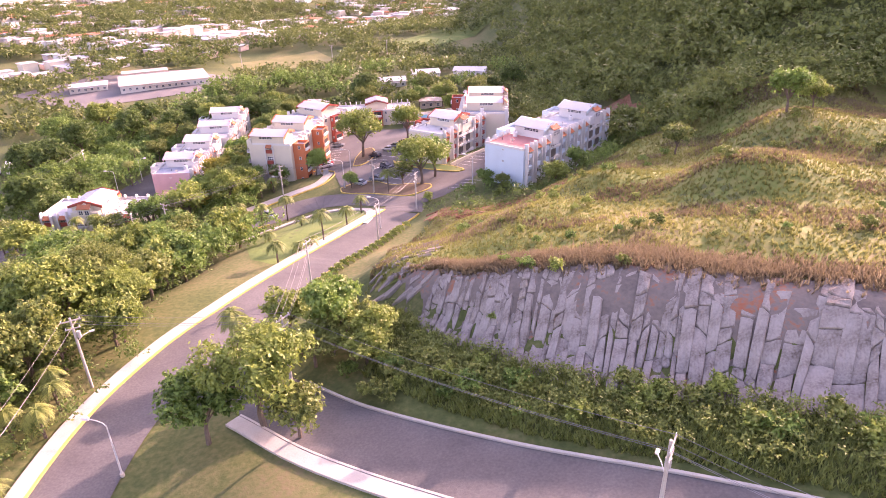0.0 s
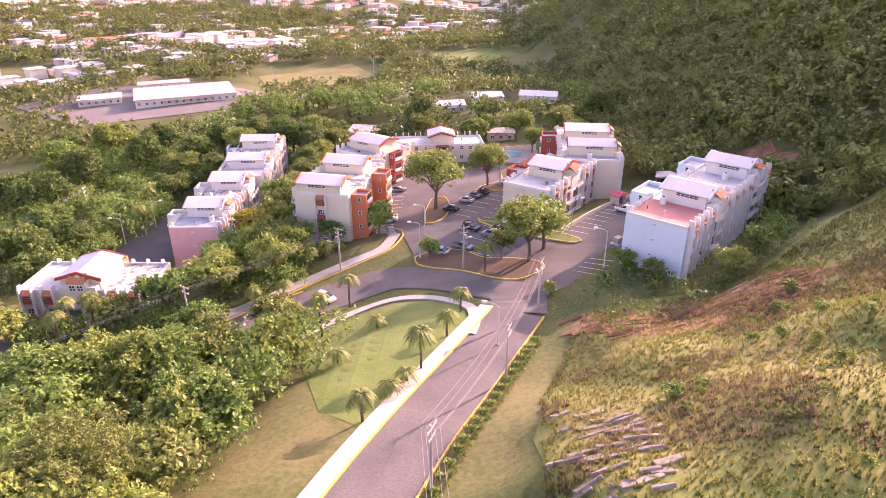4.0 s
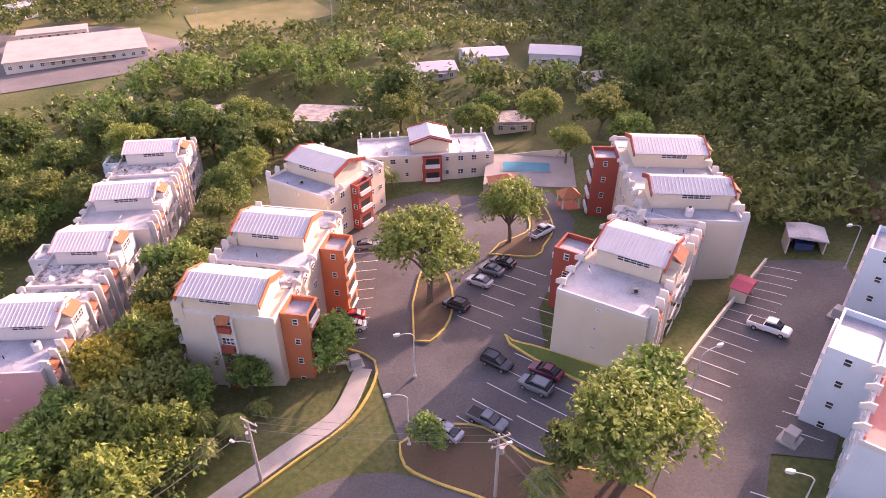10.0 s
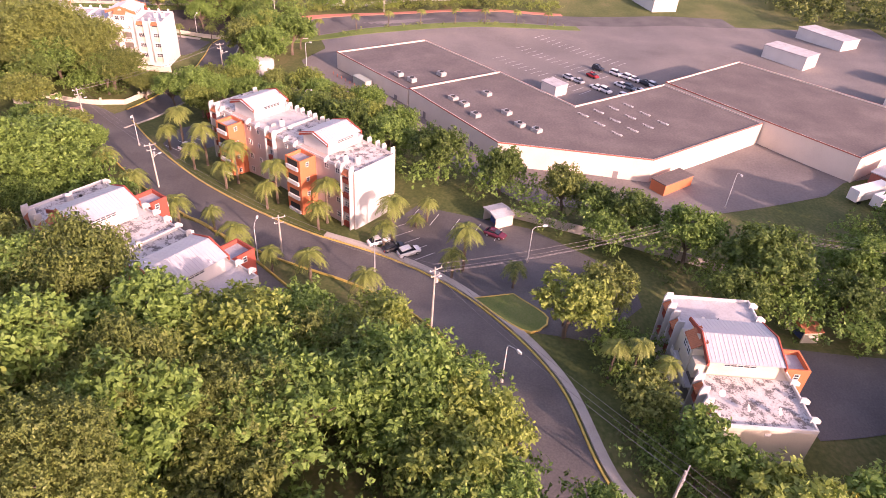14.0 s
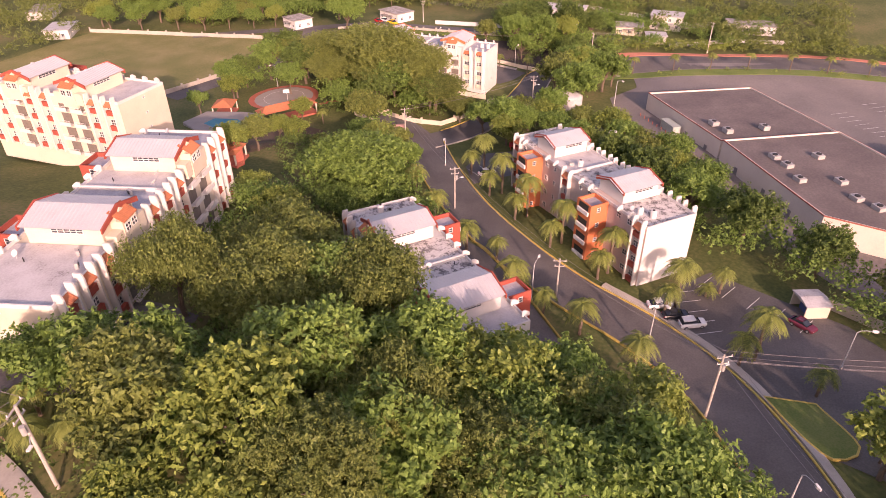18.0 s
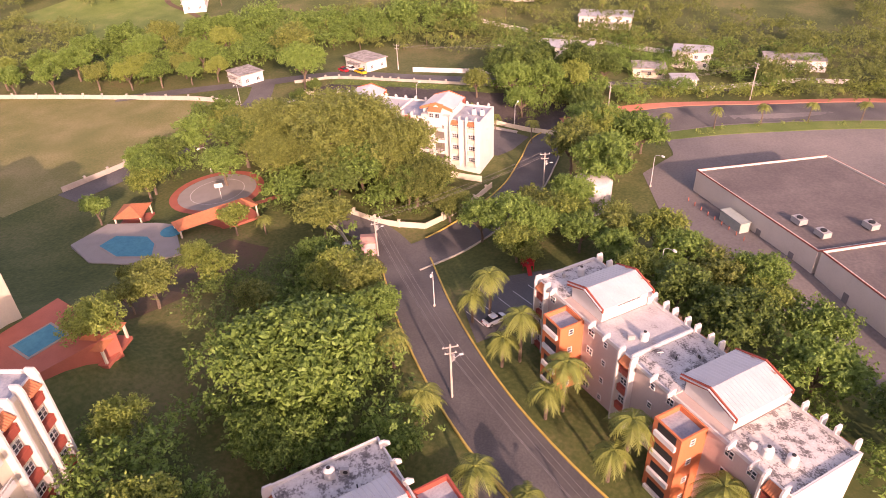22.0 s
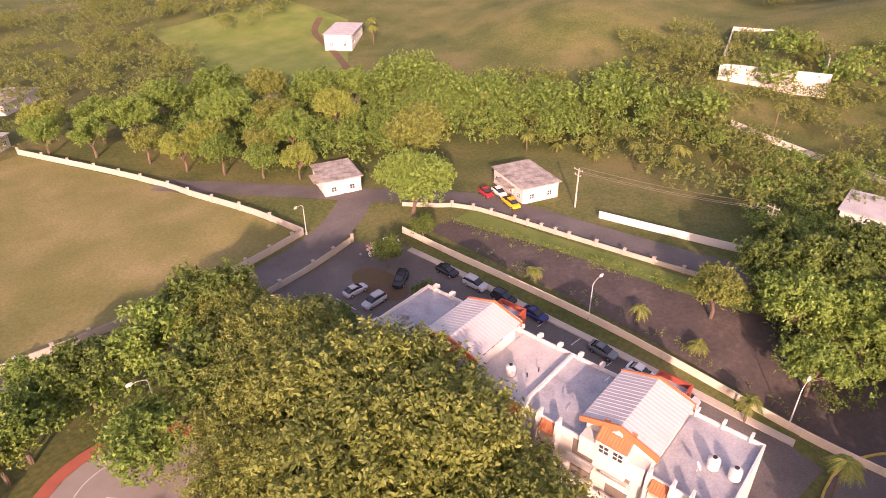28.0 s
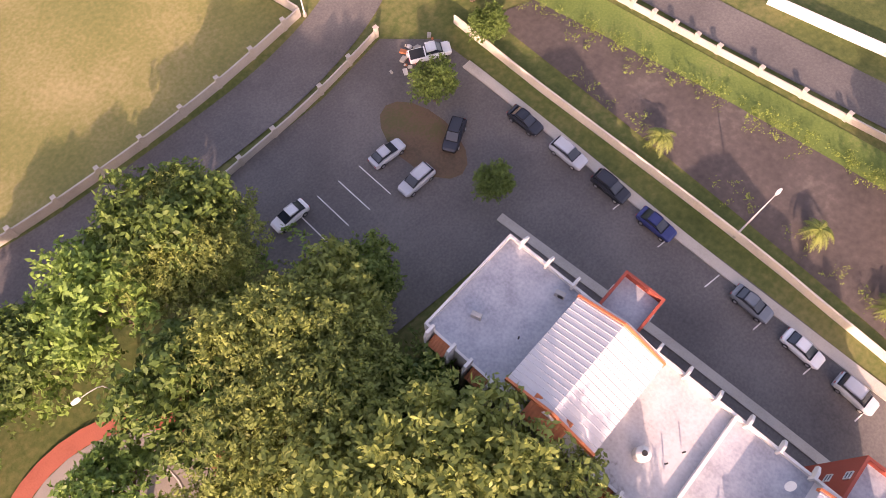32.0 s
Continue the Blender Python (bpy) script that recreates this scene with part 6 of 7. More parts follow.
house(-205, -182, 16, 10, 3.4, 40, ROOF_OLD, "low house with grey weathered roof")
house(-188, -146, 14, 9, 3.4, 40, ROOF_WHITE, "low white house with flat roof")
house(-50, 279, 16, 11, 5, -8, ROOF_OLD, "two-storey grey-white house behind the apartments")
house(-86, 284, 24, 11, 3.2, 5, ROOF_OLD, "long white flat-roofed house among trees")
house(-22, 308, 13, 9, 3.2, 12, METAL, "house with pale metal roof", WHITE, True)
house(-6, 318, 13, 10, 3.4, 10, METAL, "house with white metal roof", WHITE, True)
house(16, 316, 15, 10, 4, -12, METAL, "white house with bright pitched roof", WHITE, True)
house(-3, 268, 9, 7, 3, 0, ROOF_OLD, "small cream house with brown roof", CREAM)
house(24, 292, 9, 8, 3.2, 10, ROOF_OLD, "small house beside the forest", CREAM)
flat("school_yard", [(-222, 338), (-176, 306), (-118, 330), (-106, 372), (-150, 398), (-206, 388)], OLDLOT, "pale asphalt yard round the school", "yard", 0.2, 8)
TAN = plain("tan_roof", (0.40, 0.34, 0.30), 0.2, 0.25, rough=0.85)
house(-148, 354, 44, 30, 3.3, 25, TAN, "large low school building with tan flat roof", MWALL)
house(-184, 344, 18, 12, 3.0, 25, ROOF_WHITE, "low white annex beside the school", MWALL)
house(-168, 378, 24, 9, 3.0, 25, TAN, "long low classroom block with tan roof", MWALL)
# roofless walls on the hill
ruin = empty("ruin", pose(-378, -30, gz(-378, -30), 0, 0, 20), "roofless white concrete walls on the hillside", "ruin")
for x0, y0, x1, y1 in ((-26, -14, 26, -13.7), (-26, -13.7, -25.7, 14), (25.7, -13.7, 26, 14), (-26, 14, 8, 14.3)):
    piece("ruin_wall", Boxes().box(x0, y0, -3, x1, y1, 3.4).mesh("ruin_wall", WHITE), ruin)

# ---- walls, field, river ----
WALLM = plain("garden_wall", (0.62, 0.55, 0.45), 0.4, 0.25, rough=0.9)


def wall(pts, h, label, posts=0.0, mat=None, w=0.2, name="boundary_wall", sunk=0.6):
    line = [(p.x, p.y) for p in glide([(x, y, 0) for x, y in pts], 2.5)] if len(pts) > 2 else [tuple(Vector(pts[0]).lerp(Vector(pts[1]), k / max(2, int((Vector(pts[1]) - Vector(pts[0])).length / 2.5)))) for k in range(max(2, int((Vector(pts[1]) - Vector(pts[0])).length / 2.5)) + 1)]
    ob = strip(name, line, -w / 2, w / 2, h, mat or WALLM, h + sunk)
    tagged(ob, label, "wall", kind="structure")
    if posts:
        me = Boxes().box(-0.22, -0.22, -sunk, 0.22, 0.22, h + 0.35).box(-0.28, -0.28, h + 0.35, 0.28, 0.28, h + 0.5).mesh("pillar", mat or WHITE)
        acc = 0.0
        for a, b in zip(line, line[1:]):
            acc += math.dist(a, b)
            if acc >= posts:
                acc = 0.0
                piece("pillar", me, ob, pose(b[0], b[1], gz(*b)))
    return ob


wall([(-235.9, -42.6), (-236, -27.5), (-237.4, 0), (-238, 14), (-240.5, 44)], 1.3, "cream wall along the river bank")
wall([(-242.5, -50), (-247, -44), (-250.9, -38), (-255.2, -14.8), (-259.4, 8), (-264, 26)], 0.9, "grey wall with pillars along the street", 2.8, CONCRETE)
wall([(-265.4, -18), (-268, -7), (-270.9, 4.5), (-275, 18)], 1.5, "white garden wall beside the street", 0, WHITE)
wall([(-160, -56.5), (-172, -54.8), (-185, -53.9), (-204, -54.8), (-223.2, -57.4)], 1.4, "white wall with pillars round the field", 4.5, CONCRETE)
wall([(-223.2, -57.6), (-216.4, -84), (-211.4, -104.7), (-196, -140)], 1.4, "grey wall along the edge of the field", 6, CONCRETE)
wall([(-200, -44.2), (-215, -45.9), (-228, -48.2)], 1.2, "grey wall beside the parking lot", 5, CONCRETE)
wall([(-203.6, 20), (-205.6, 33)], 1.5, "cream wall at the foot of the building", 0, CREAM)
wall([(3, 171.2), (27.3, 198.2)], 1.0, "long cream wall beside parking stalls", 0, CREAM, 0.35)
wall([(-10.5, 246), (6.5, 243.5)], 2.2, "cream wall behind the swimming pool", 0, CREAM)
wall([(-126, 156), (-122, 176), (-121.5, 192), (-117, 213)], 2.0, "pale concrete wall along the market yard", 0, CONCRETE)
wall([(-137, 129), (-131, 143), (-126, 156)], 2.0, "pale concrete wall behind the parking lot", 0, CONCRETE)
wall([(-163.5, 25), (-172, 14.5), (-175, 5)], 1.2, "cream wall along the wooded bank", 0, CREAM)
wall([(-181, 30.5), (-178.6, 22), (-180, 8)], 1.3, "cream wall at the road corner", 4, CREAM)
wall([(-181, 30.5), (-193, 34.6), (-204, 36.2)], 1.3, "white wall at the road corner", 4, CREAM)
wall([(50, 178), (58, 196), (52, 204)], 1.6, "cream wall behind the pale blue building", 0, CREAM)
wall([(-40.6, 187), (-39.6, 203), (-39, 216)], 0.9, "cream wall along the stair towers", 0, CREAM, 0.3)
wall([(-328, -20), (-322, 14), (-318, 50), (-316, 80)], 1.6, "white retaining wall on the hillside", 0, WHITE)
wall([(-284, 72), (-300, 92), (-306, 112)], 1.4, "white garden wall above the avenue", 0, WHITE)
flat("field", [(-146, -58), (-172, -55.2), (-185, -54.4), (-204, -55.3), (-222.8, -57.9), (-216.1, -84), (-211, -104.7), (-196, -139), (-150, -136)], FIELD, "dry mown playing field with worn patches", "field", 0.06)
flat("hill_lawn", RISE, LAWN, "mown green lawn on the rise", "lawn", 0.08)
flat("river_bed", [(-239.4, -40), (-239.6, 0), (-240, 16), (-242, 46), (-258, 48), (-257.5, 24), (-253, 6), (-249.5, -16), (-245, -38)], MUD, "dark muddy river bed with tracks", "river bed", 0.10, 2.0)
flat("river_verge", [(-233.4, -42), (-233.6, -26), (-234.2, -4), (-235.8, 14), (-238, 30), (-239.4, 30), (-237.9, 14), (-237.2, 0), (-235.8, -27), (-235.7, -42)], GRASS, "narrow grass verge below the cream wall", "verge", 0.12, 2.0)
flat("river_bank", [(-245, -38), (-249.5, -16), (-253, 6), (-255, 16), (-258.6, 14), (-257.4, 6), (-254, -15), (-250.4, -38)], LAWN, "bright green grassy river bank", "bank", 0.12)
flat("far_field", [(-132, 422), (-83, 456), (-63, 420), (-114, 383)], FIELD, "mown yellow-green field in the valley", "field", 0.3, 12)
flat("far_meadow", [(-50, 438), (22, 545), (60, 520), (20, 470), (-20, 440)], LAWN, "bright green meadow in the valley", "meadow", 0.3, 12)
flat("far_meadow", [(-210, 402), (-180, 425), (-160, 400), (-190, 385)], FIELD, "yellow-green meadow beside the town", "meadow", 0.3, 12)
flat("bare_soil", BANK, CLAY, "bare red earth bank below the forest", "soil", 0.3)
tagged(strip("hill_track", curve2([(-322, -188), (-312, -178), (-306, -160), (-296, -138), (-286, -120)]), -1.3, 1.3, 0.2, SOIL), "pale dirt track beside the lawn", "track", kind="structure")
flat("yard", [(-158, -2), (-128, -6), (-124, 8), (-142, 14), (-160, 6)], SOIL, "shaded brown earth yard", "soil", 0.06)
ROADWAY("avenue", 13, [(-244, 44, 0), (-256, 58, 0), (-270, 86, 0), (-284, 118, 0), (-296, 160, 0), (-310, 230, 0)], "wide asphalt avenue with palms")
av = glide([(-244, 44, 0), (-256, 58, 0), (-270, 86, 0), (-284, 118, 0), (-296, 160, 0)], 3)
tagged(strip("red_sidewalk", av, 6.6, 9.2, 0.3, plain("red_paving", (0.42, 0.17, 0.12), 0.5, 0.2), 0.4), "red paved sidewalk along the avenue", "sidewalk", kind="structure")
tagged(strip("planted_strip", av, -12.5, -7.2, 0.2, LAWN, 0.3), "planted strip between the avenue and the market drive", "planting strip", kind="structure")
bank = random.Random(91)
spots = []
for p, q in zip(av, av[1:]):
    d = Vector((q.x - p.x, q.y - p.y, 0)).normalized()
    n = Vector((-d.y, d.x, 0))
    for k in range(3):
        w = p.lerp(q, bank.random()) + n * bank.uniform(10.5, 21)
        spots.append((w.x, w.y, bank.uniform(1.2, 2.4)))
    if bank.random() < 0.6:
        w = p + n * bank.uniform(-11.6, -8.2)
        spots.append((w.x, w.y, bank.uniform(0.7, 1.1)))
wood("roadside_planting", spots, LEAF_LIME, "hedges and bananas planted along the avenue", 420, 0.55, 15)
for p in av[2::4]:
    palm(p.x + 0.8 - 12.6, p.y - 5.5, 3, 1.1)
for p in av[3::4]:
    palm(p.x + 11, p.y - 4, 0, 0.9)

# ---- pools, court, gazebos ----
WATER = material("pool_water", [(0.3, (0.03, 0.19, 0.26)), (0.7, (0.055, 0.26, 0.33))], 0.5, 4, rough=0.5, bump=0.1, bump_scale=3, spec=0.05)
DECK = plain("red_deck", (0.40, 0.12, 0.08), 0.5, 0.2)
PALE = plain("pale_deck", (0.29, 0.26, 0.235), 0.5, 0.15)


def swimming_pool(cx, cy, outline, deck, label, deck_mat):
    z = max(gz(x, y) for x, y in deck + outline)
    ob = empty("swimming_pool", pose(cx, cy, z), label, "swimming pool", "pools")
    piece("deck", Boxes().prism([(x - cx, y - cy) for x, y in deck], -4, 0.22).mesh("deck", deck_mat), ob)
    piece("rim", Boxes().prism([(x - cx, y - cy) for x, y in inset(outline, -0.35)], 0.1, 0.30).mesh("rim", PALE), ob)
    piece("water", Boxes().prism([(x - cx, y - cy) for x, y in outline], 0.1, 0.33).mesh("water", WATER), ob)
    return ob


swimming_pool(-4, 239, [(-8.4, 237), (1, 236), (1.6, 240.2), (-8, 241.2)], [(-13, 231), (5, 229), (7, 243), (-11, 245.5)], "turquoise swimming pool with pale deck", PALE)
swimming_pool(-146, -18, [(-150.4, -16.8), (-148, -23), (-144, -23), (-142.6, -16.5), (-145.4, -10.2), (-149, -13.3)], [(-155.5, -19.5), (-151, -29), (-142, -29), (-139, -20), (-142.4, -10), (-148.6, -5.6), (-156.4, -15.4)], "blue swimming pool with pale deck", PALE)
piece("small_pool", Boxes().prism(oval(0, 0, 2.2, 2.2), 0.1, 0.34).mesh("small_pool", WATER), bpy.data.objects["swimming_pool.001"], pose(-8.0, 4.2, 0))
swimming_pool(-112, 11.5, [(-114.5, 9.5), (-109.5, 9.0), (-109, 13), (-114, 13.5)], [(-119, 5), (-107, 5), (-104, 16), (-117, 19)], "turquoise swimming pool with a red deck", DECK)


def gazebo(x, y, w, d, h, a, label="open gazebo with hipped orange tile roof"):
    ob = empty("gazebo", pose(x, y, gz(x, y), 0, 0, a), label, "gazebo", "gazebos")
    v = [(-w / 2, -d / 2, h), (w / 2, -d / 2, h), (w / 2, d / 2, h), (-w / 2, d / 2, h), (-max(0.1, (w - d) / 2), 0, h + 1.5), (max(0.1, (w - d) / 2), 0, h + 1.5)]
    piece("tile_roof", mesh("tile_roof", v, [(0, 1, 5, 4), (1, 2, 5), (2, 3, 4, 5), (3, 0, 4), (3, 2, 1, 0)], TILE), ob)
    for sx in (-1, 1):
        for sy in (-1, 1):
            piece("post", Boxes().box(-0.15, -0.15, -0.5, 0.15, 0.15, h).mesh("post", CREAM), ob, pose(sx * (w / 2 - 0.4), sy * (d / 2 - 0.4), 0))
    piece("floor_slab", Boxes().box(-w / 2, -d / 2, -0.4, w / 2, d / 2, 0.12).mesh("floor_slab", DECK), ob)


gazebo(-156, -27, 7, 6, 2.6, 30), gazebo(-161.5, -8.6, 17, 5, 2.8, -26, "long gazebo with orange tile roof")
gazebo(-116, 16.5, 6, 5, 2.5, 20), gazebo(-9, 230, 6, 5, 2.6, 10), gazebo(2, 222, 4, 3.4, 2.4, 10)
court = flat("sports_court", oval(-174.5, -21, 9.5, 8.5, 24), PALE, "round grey sports court with red border", "sports court", 0.16, 2)
strip("court_border", oval(-174.5, -21, 10.4, 9.4, 32), -0.9, 0.9, 0.2, DECK, 0, court, True)
strip("court_line", oval(-174.5, -21, 6.5, 5.8, 32), -0.06, 0.06, 0.22, LINE, 0, court, True)
hoop = empty("basketball_hoop", pose(-172, -17.4, gz(-172, -17.4)), "white basketball backboard on a bent post", "basketball hoop")
piece("post", Boxes().tube([(0, 0, -0.3), (0, 0, 2.6), (-0.5, -0.6, 3.1)], 0.07).mesh("post", FRAME), hoop)
piece("backboard", Boxes().box(-0.9, -0.03, 2.7, 0.9, 0.03, 3.8).mesh("backboard", WHITE), hoop, pose(-0.5, -0.65, 0, 0, 0, -50))
for k in range(5):
    x, y = -181 + 2.6 * k, -5.2 - 1.2 * k
    tagged(strip("red_hedge_path", [(x, y), (x + 2.7, y - 1.3)], -0.8, 0.8, 0.15, DECK), "red paved path beside the court", "path", kind="structure")

# round white water tank
tank = empty("water_tank", pose(-203.5, 60, -15.8), "round white water tank streaked by dirt", "water tank")
piece("shell", Boxes().tube([(0, 0, -1), (0, 0, 6.6)], 4.1, 32).mesh("shell", ROOF_WHITE), tank)
piece("dome", Boxes().tube([(0, 0, 6.6), (0, 0, 7.0), (0, 0, 7.35), (0, 0, 7.5)], [4.15, 3.2, 1.7, 0.1], 32).mesh("dome", ROOF_WHITE, True), tank)
piece("ladder", Boxes().box(-0.25, -4.3, 0, -0.19, -4.15, 6.8).box(0.19, -4.3, 0, 0.25, -4.15, 6.8).box(-0.19, -4.25, 1, 0.19, -4.2, 1.06).box(-0.19, -4.25, 3, 0.19, -4.2, 3.06).box(-0.19, -4.25, 5, 0.19, -4.2, 5.06).mesh("ladder", RAIL), tank)
# small service structures
for x, y, w, d, h, a, rf, wl, lb in ((34.5, 201.5, 5.2, 4.4, 2.6, -20, ROOF_WHITE, CREAM, "small cream shelter for waste bins"), (19.4, 189, 3.8, 2.2, 2.2, 49, plain("magenta_roof", (0.45, 0.08, 0.12)), CREAM, "small kiosk with a red roof"), (-134, 127, 4.6, 4.0, 2.6, 30, ROOF_WHITE, CREAM, "small cream shelter for waste bins"), (-168.5, 24.5, 3.4, 3, 2.8, 30, plain("salmon_roof", (0.6, 0.33, 0.26)), PINK, "pink guard booth at the junction"), (-106, 176, 4, 3, 2.6, 10, TILE, CREAM, "small hut with clay tile roof")):
    ob = empty("shelter", pose(x, y, gz(x, y), 0, 0, a), lb, "shelter", "service shelters")
    for q in ((-w / 2, -d / 2, -w / 2 + 0.2, d / 2), (w / 2 - 0.2, -d / 2, w / 2, d / 2), (-w / 2 + 0.2, d / 2 - 0.2, w / 2 - 0.2, d / 2)):
        piece("side_wall", Boxes().box(q[0], q[1], -0.6, q[2], q[3], h).mesh("side_wall", wl), ob)
    piece("roof", Boxes().side([(-w / 2 - 0.2, h), (w / 2 + 0.2, h), (w / 2 + 0.2, h + 0.12), (0, h + 0.55), (-w / 2 - 0.2, h + 0.12)], -d / 2 - 0.2, d / 2 + 0.2, "y").mesh("roof", rf), ob)
    piece("bin", Boxes().box(-w / 4, -d / 4, 0, w / 4, d / 4, 1.2).mesh("bin", plain("bin_blue", (0.05, 0.08, 0.2))), ob)

walkway("sidewalk_inner", curve2([(-221.4, -20), (-223.4, -4), (-225, 10), (-226.6, 24)]), -0.5, 0.5, "narrow concrete path beside the lane", 0.26)
walkway("sidewalk_river", curve2([(-232.6, -37), (-232.9, -26), (-233.5, -4), (-235.1, 14), (-237.4, 30)]), -0.6, 0.6, "pale concrete sidewalk above the river", 0.3)

# yard clutter
flat("dirt_patch", oval(-222, -33, 3.4, 6.5, 16), SOIL, "bare dirt patch in the parking lot", "soil", 0.2)
rub = empty("debris_pile", pose(-229.6, -42.4, gz(-229.6, -42.4)), "heap of broken concrete, boards and scrap", "debris pile")
rng = random.Random(71)
for k in range(26):
    w = rng.uniform(0.2, 0.9)
    piece("broken_block", Boxes().box(-w / 2, -0.3 * w, -0.12, w / 2, 0.35 * w, 0.1 + 0.12 * rng.random()).mesh("broken_block", (CONCRETE, WHITE, TILE)[k % 3]), rub, pose(rng.gauss(0, 1.5), rng.gauss(0, 1.1), rng.uniform(0.1, 0.6), rng.uniform(-30, 30), rng.uniform(-30, 30), rng.uniform(0, 360)))
play = empty("play_frame", pose(-175, 55.5, gz(-175, 55.5) + 0.1, 0, 0, 30), "red metal play frame with a short slide", "play frame")
PLAYRED = plain("play_red", (0.42, 0.03, 0.03), 1.0, 0.15, rough=0.4)
for sx in (-1.1, 1.1):
    for sy in (-1, 1):
        piece("post", Boxes().tube([(0, 0, -0.3), (0, 0, 2.2)], 0.08, 8).mesh("post", PLAYRED), play, pose(sx, sy, 0))
piece("platform", Boxes().box(-1.2, -1.1, 1.0, 1.2, 1.1, 1.1).mesh("platform", PLAYRED), play)
piece("roof", Boxes().side([(-1.4, 2.1), (1.4, 2.1), (0, 2.9)], -1.2, 1.2, "y").mesh("roof", PLAYRED), play)
piece("slide", Boxes().side([(1.2, 1.05), (3.4, 0.15), (3.8, 0.15), (3.8, 0.05), (3.3, 0.03), (1.2, 0.92)], -0.4, 0.4, "y").mesh("slide", PLAYRED), play)
bin_ob = tagged(piece("dumpster", Boxes().box(-3.2, -1.1, 0.1, 3.2, 1.1, 2.3).box(-3.3, -1.2, 2.3, 3.3, 1.2, 2.45).mesh("dumpster", plain("grey_green_metal", (0.36, 0.40, 0.36), 1.0, 0.2, rough=0.6)), None, pose(-206, 89, gz(-206, 89), 0, 0, 42)), "pale green metal container beside the market wall", "container")
for k in range(9):
    x, y = -214 + 1.7 * k, 79 + 1.55 * k
    tagged(piece("bollard", Boxes().tube([(0, 0, -0.2), (0, 0, 1.0)], 0.11, 8).mesh("bollard", MTRIM), None, pose(x, y, gz(x, y))), "short red bollard on the market kerb", "bollard", "bollards")
spots = []
for k in range(120):
    t = rng.uniform(0, 1)
    x, y = -244.5 - 12 * t + rng.uniform(-0.6, 3.2) * rng.random(), -38 + 54 * t
    spots.append((x, y, rng.uniform(0.45, 0.95)))
for k in range(40):
    t = rng.uniform(0, 1)
    spots.append((-238.8 - 1.5 * t - rng.uniform(0.4, 2), -30 + 60 * t, rng.uniform(0.4, 0.8)))
wood("bank_weeds", spots, LEAF_LIME, "weeds and low scrub along the river bank", 420, 0.36, 23)


# ---- vehicles ----
def paint(name, c):
    return plain(name, c, 1.0, 0.06, rough=0.25, bump=0, spec=0.6)


PAINTS = {"white": paint("car_white", (0.75, 0.74, 0.73)), "silver": paint("car_silver", (0.42, 0.44, 0.47)), "black": paint("car_black", (0.025, 0.027, 0.035)), "blue": paint("car_blue", (0.03, 0.04, 0.14)), "red": paint("car_red", (0.42, 0.03, 0.03)), "grey": paint("car_grey", (0.16, 0.18, 0.2)), "yellow": paint("car_yellow", (0.75, 0.48, 0.03)), "maroon": paint("car_maroon", (0.16, 0.03, 0.05))}
CAR_GLASS = plain("car_glass", (0.03, 0.035, 0.045), 1.0, 0.1, rough=0.1, bump=0, spec=0.7)
LAMP_RED = plain("tail_lamp", (0.35, 0.02, 0.02), 2.0, 0.1, rough=0.3, bump=0)
LAMP_CLEAR = plain("head_lamp", (0.75, 0.75, 0.72), 2.0, 0.1, rough=0.2, bump=0)
RIM = plain("wheel_rim", (0.45, 0.45, 0.46), 3.0, 0.15, rough=0.35, bump=0, metal=0.6)


def loft(name, rings, mat, smooth=True):
    """A skin through cross-sections of equal point count, closed at both ends."""
    v, f, n = [], [], len(rings[0])
    for r in rings:
        v += r
    for i in range(len(rings) - 1):
        for j in range(n):
            a, b = i * n + j, i * n + (j + 1) % n
            f.append((a, b, b + n, a + n))
    f += [tuple(range(n))[::-1], tuple((len(rings) - 1) * n + j for j in range(n))]
    return mesh(name, v, f, mat)


def section(x, hw, z0, z1):
    return [(x, -hw * 0.94, z0), (x, -hw, z0 + 0.18), (x, -hw, z1 - 0.14), (x, -hw * 0.9, z1), (x, hw * 0.9, z1), (x, hw, z1 - 0.14), (x, hw, z0 + 0.18), (x, hw * 0.94, z0)]


SHAPES = {
    "sedan": ([(-2.2, .72, .42, .86), (-2.05, .84, .3, .96), (-1.2, .88, .26, .98), (0, .89, .25, .95), (1.0, .88, .26, .93), (1.9, .82, .28, .82), (2.18, .66, .4, .68)], [(-1.75, .70, .92, .96), (-1.15, .66, .92, 1.40), (.1, .66, .92, 1.45), (1.05, .70, .9, .94)], [(-1.0, .60, 1.39, 1.45), (-.3, .62, 1.41, 1.50), (.15, .60, 1.41, 1.47)]),
    "suv": ([(-2.2, .78, .45, 1.0), (-2.1, .88, .34, 1.08), (-1.2, .91, .3, 1.10), (0, .92, .3, 1.06), (1.1, .91, .3, 1.04), (1.95, .85, .34, .94), (2.2, .7, .45, .8)], [(-2.05, .74, 1.04, 1.1), (-1.75, .70, 1.04, 1.62), (.2, .70, 1.04, 1.68), (1.1, .74, 1.0, 1.06)], [(-1.75, .66, 1.60, 1.68), (-.6, .68, 1.64, 1.74), (.25, .64, 1.62, 1.70)]),
    "pickup": ([(-2.6, .82, .55, 1.02), (-2.55, .88, .42, 1.05), (-.62, .90, .38, 1.05), (-.5, .91, .38, 1.1), (1.2, .91, .38, 1.08), (2.3, .86, .42, 1.0), (2.55, .72, .52, .86)], [(-.52, .74, 1.06, 1.14), (-.4, .70, 1.06, 1.66), (.75, .70, 1.06, 1.70), (1.5, .74, 1.04, 1.1)], [(-.42, .66, 1.64, 1.72), (.2, .68, 1.66, 1.77), (.8, .64, 1.64, 1.73)]),
}
TYRE_ME = Boxes().tube([(0, -0.11, 0), (0, 0.11, 0)], 0.33, 14).mesh("wheel", TYRE)
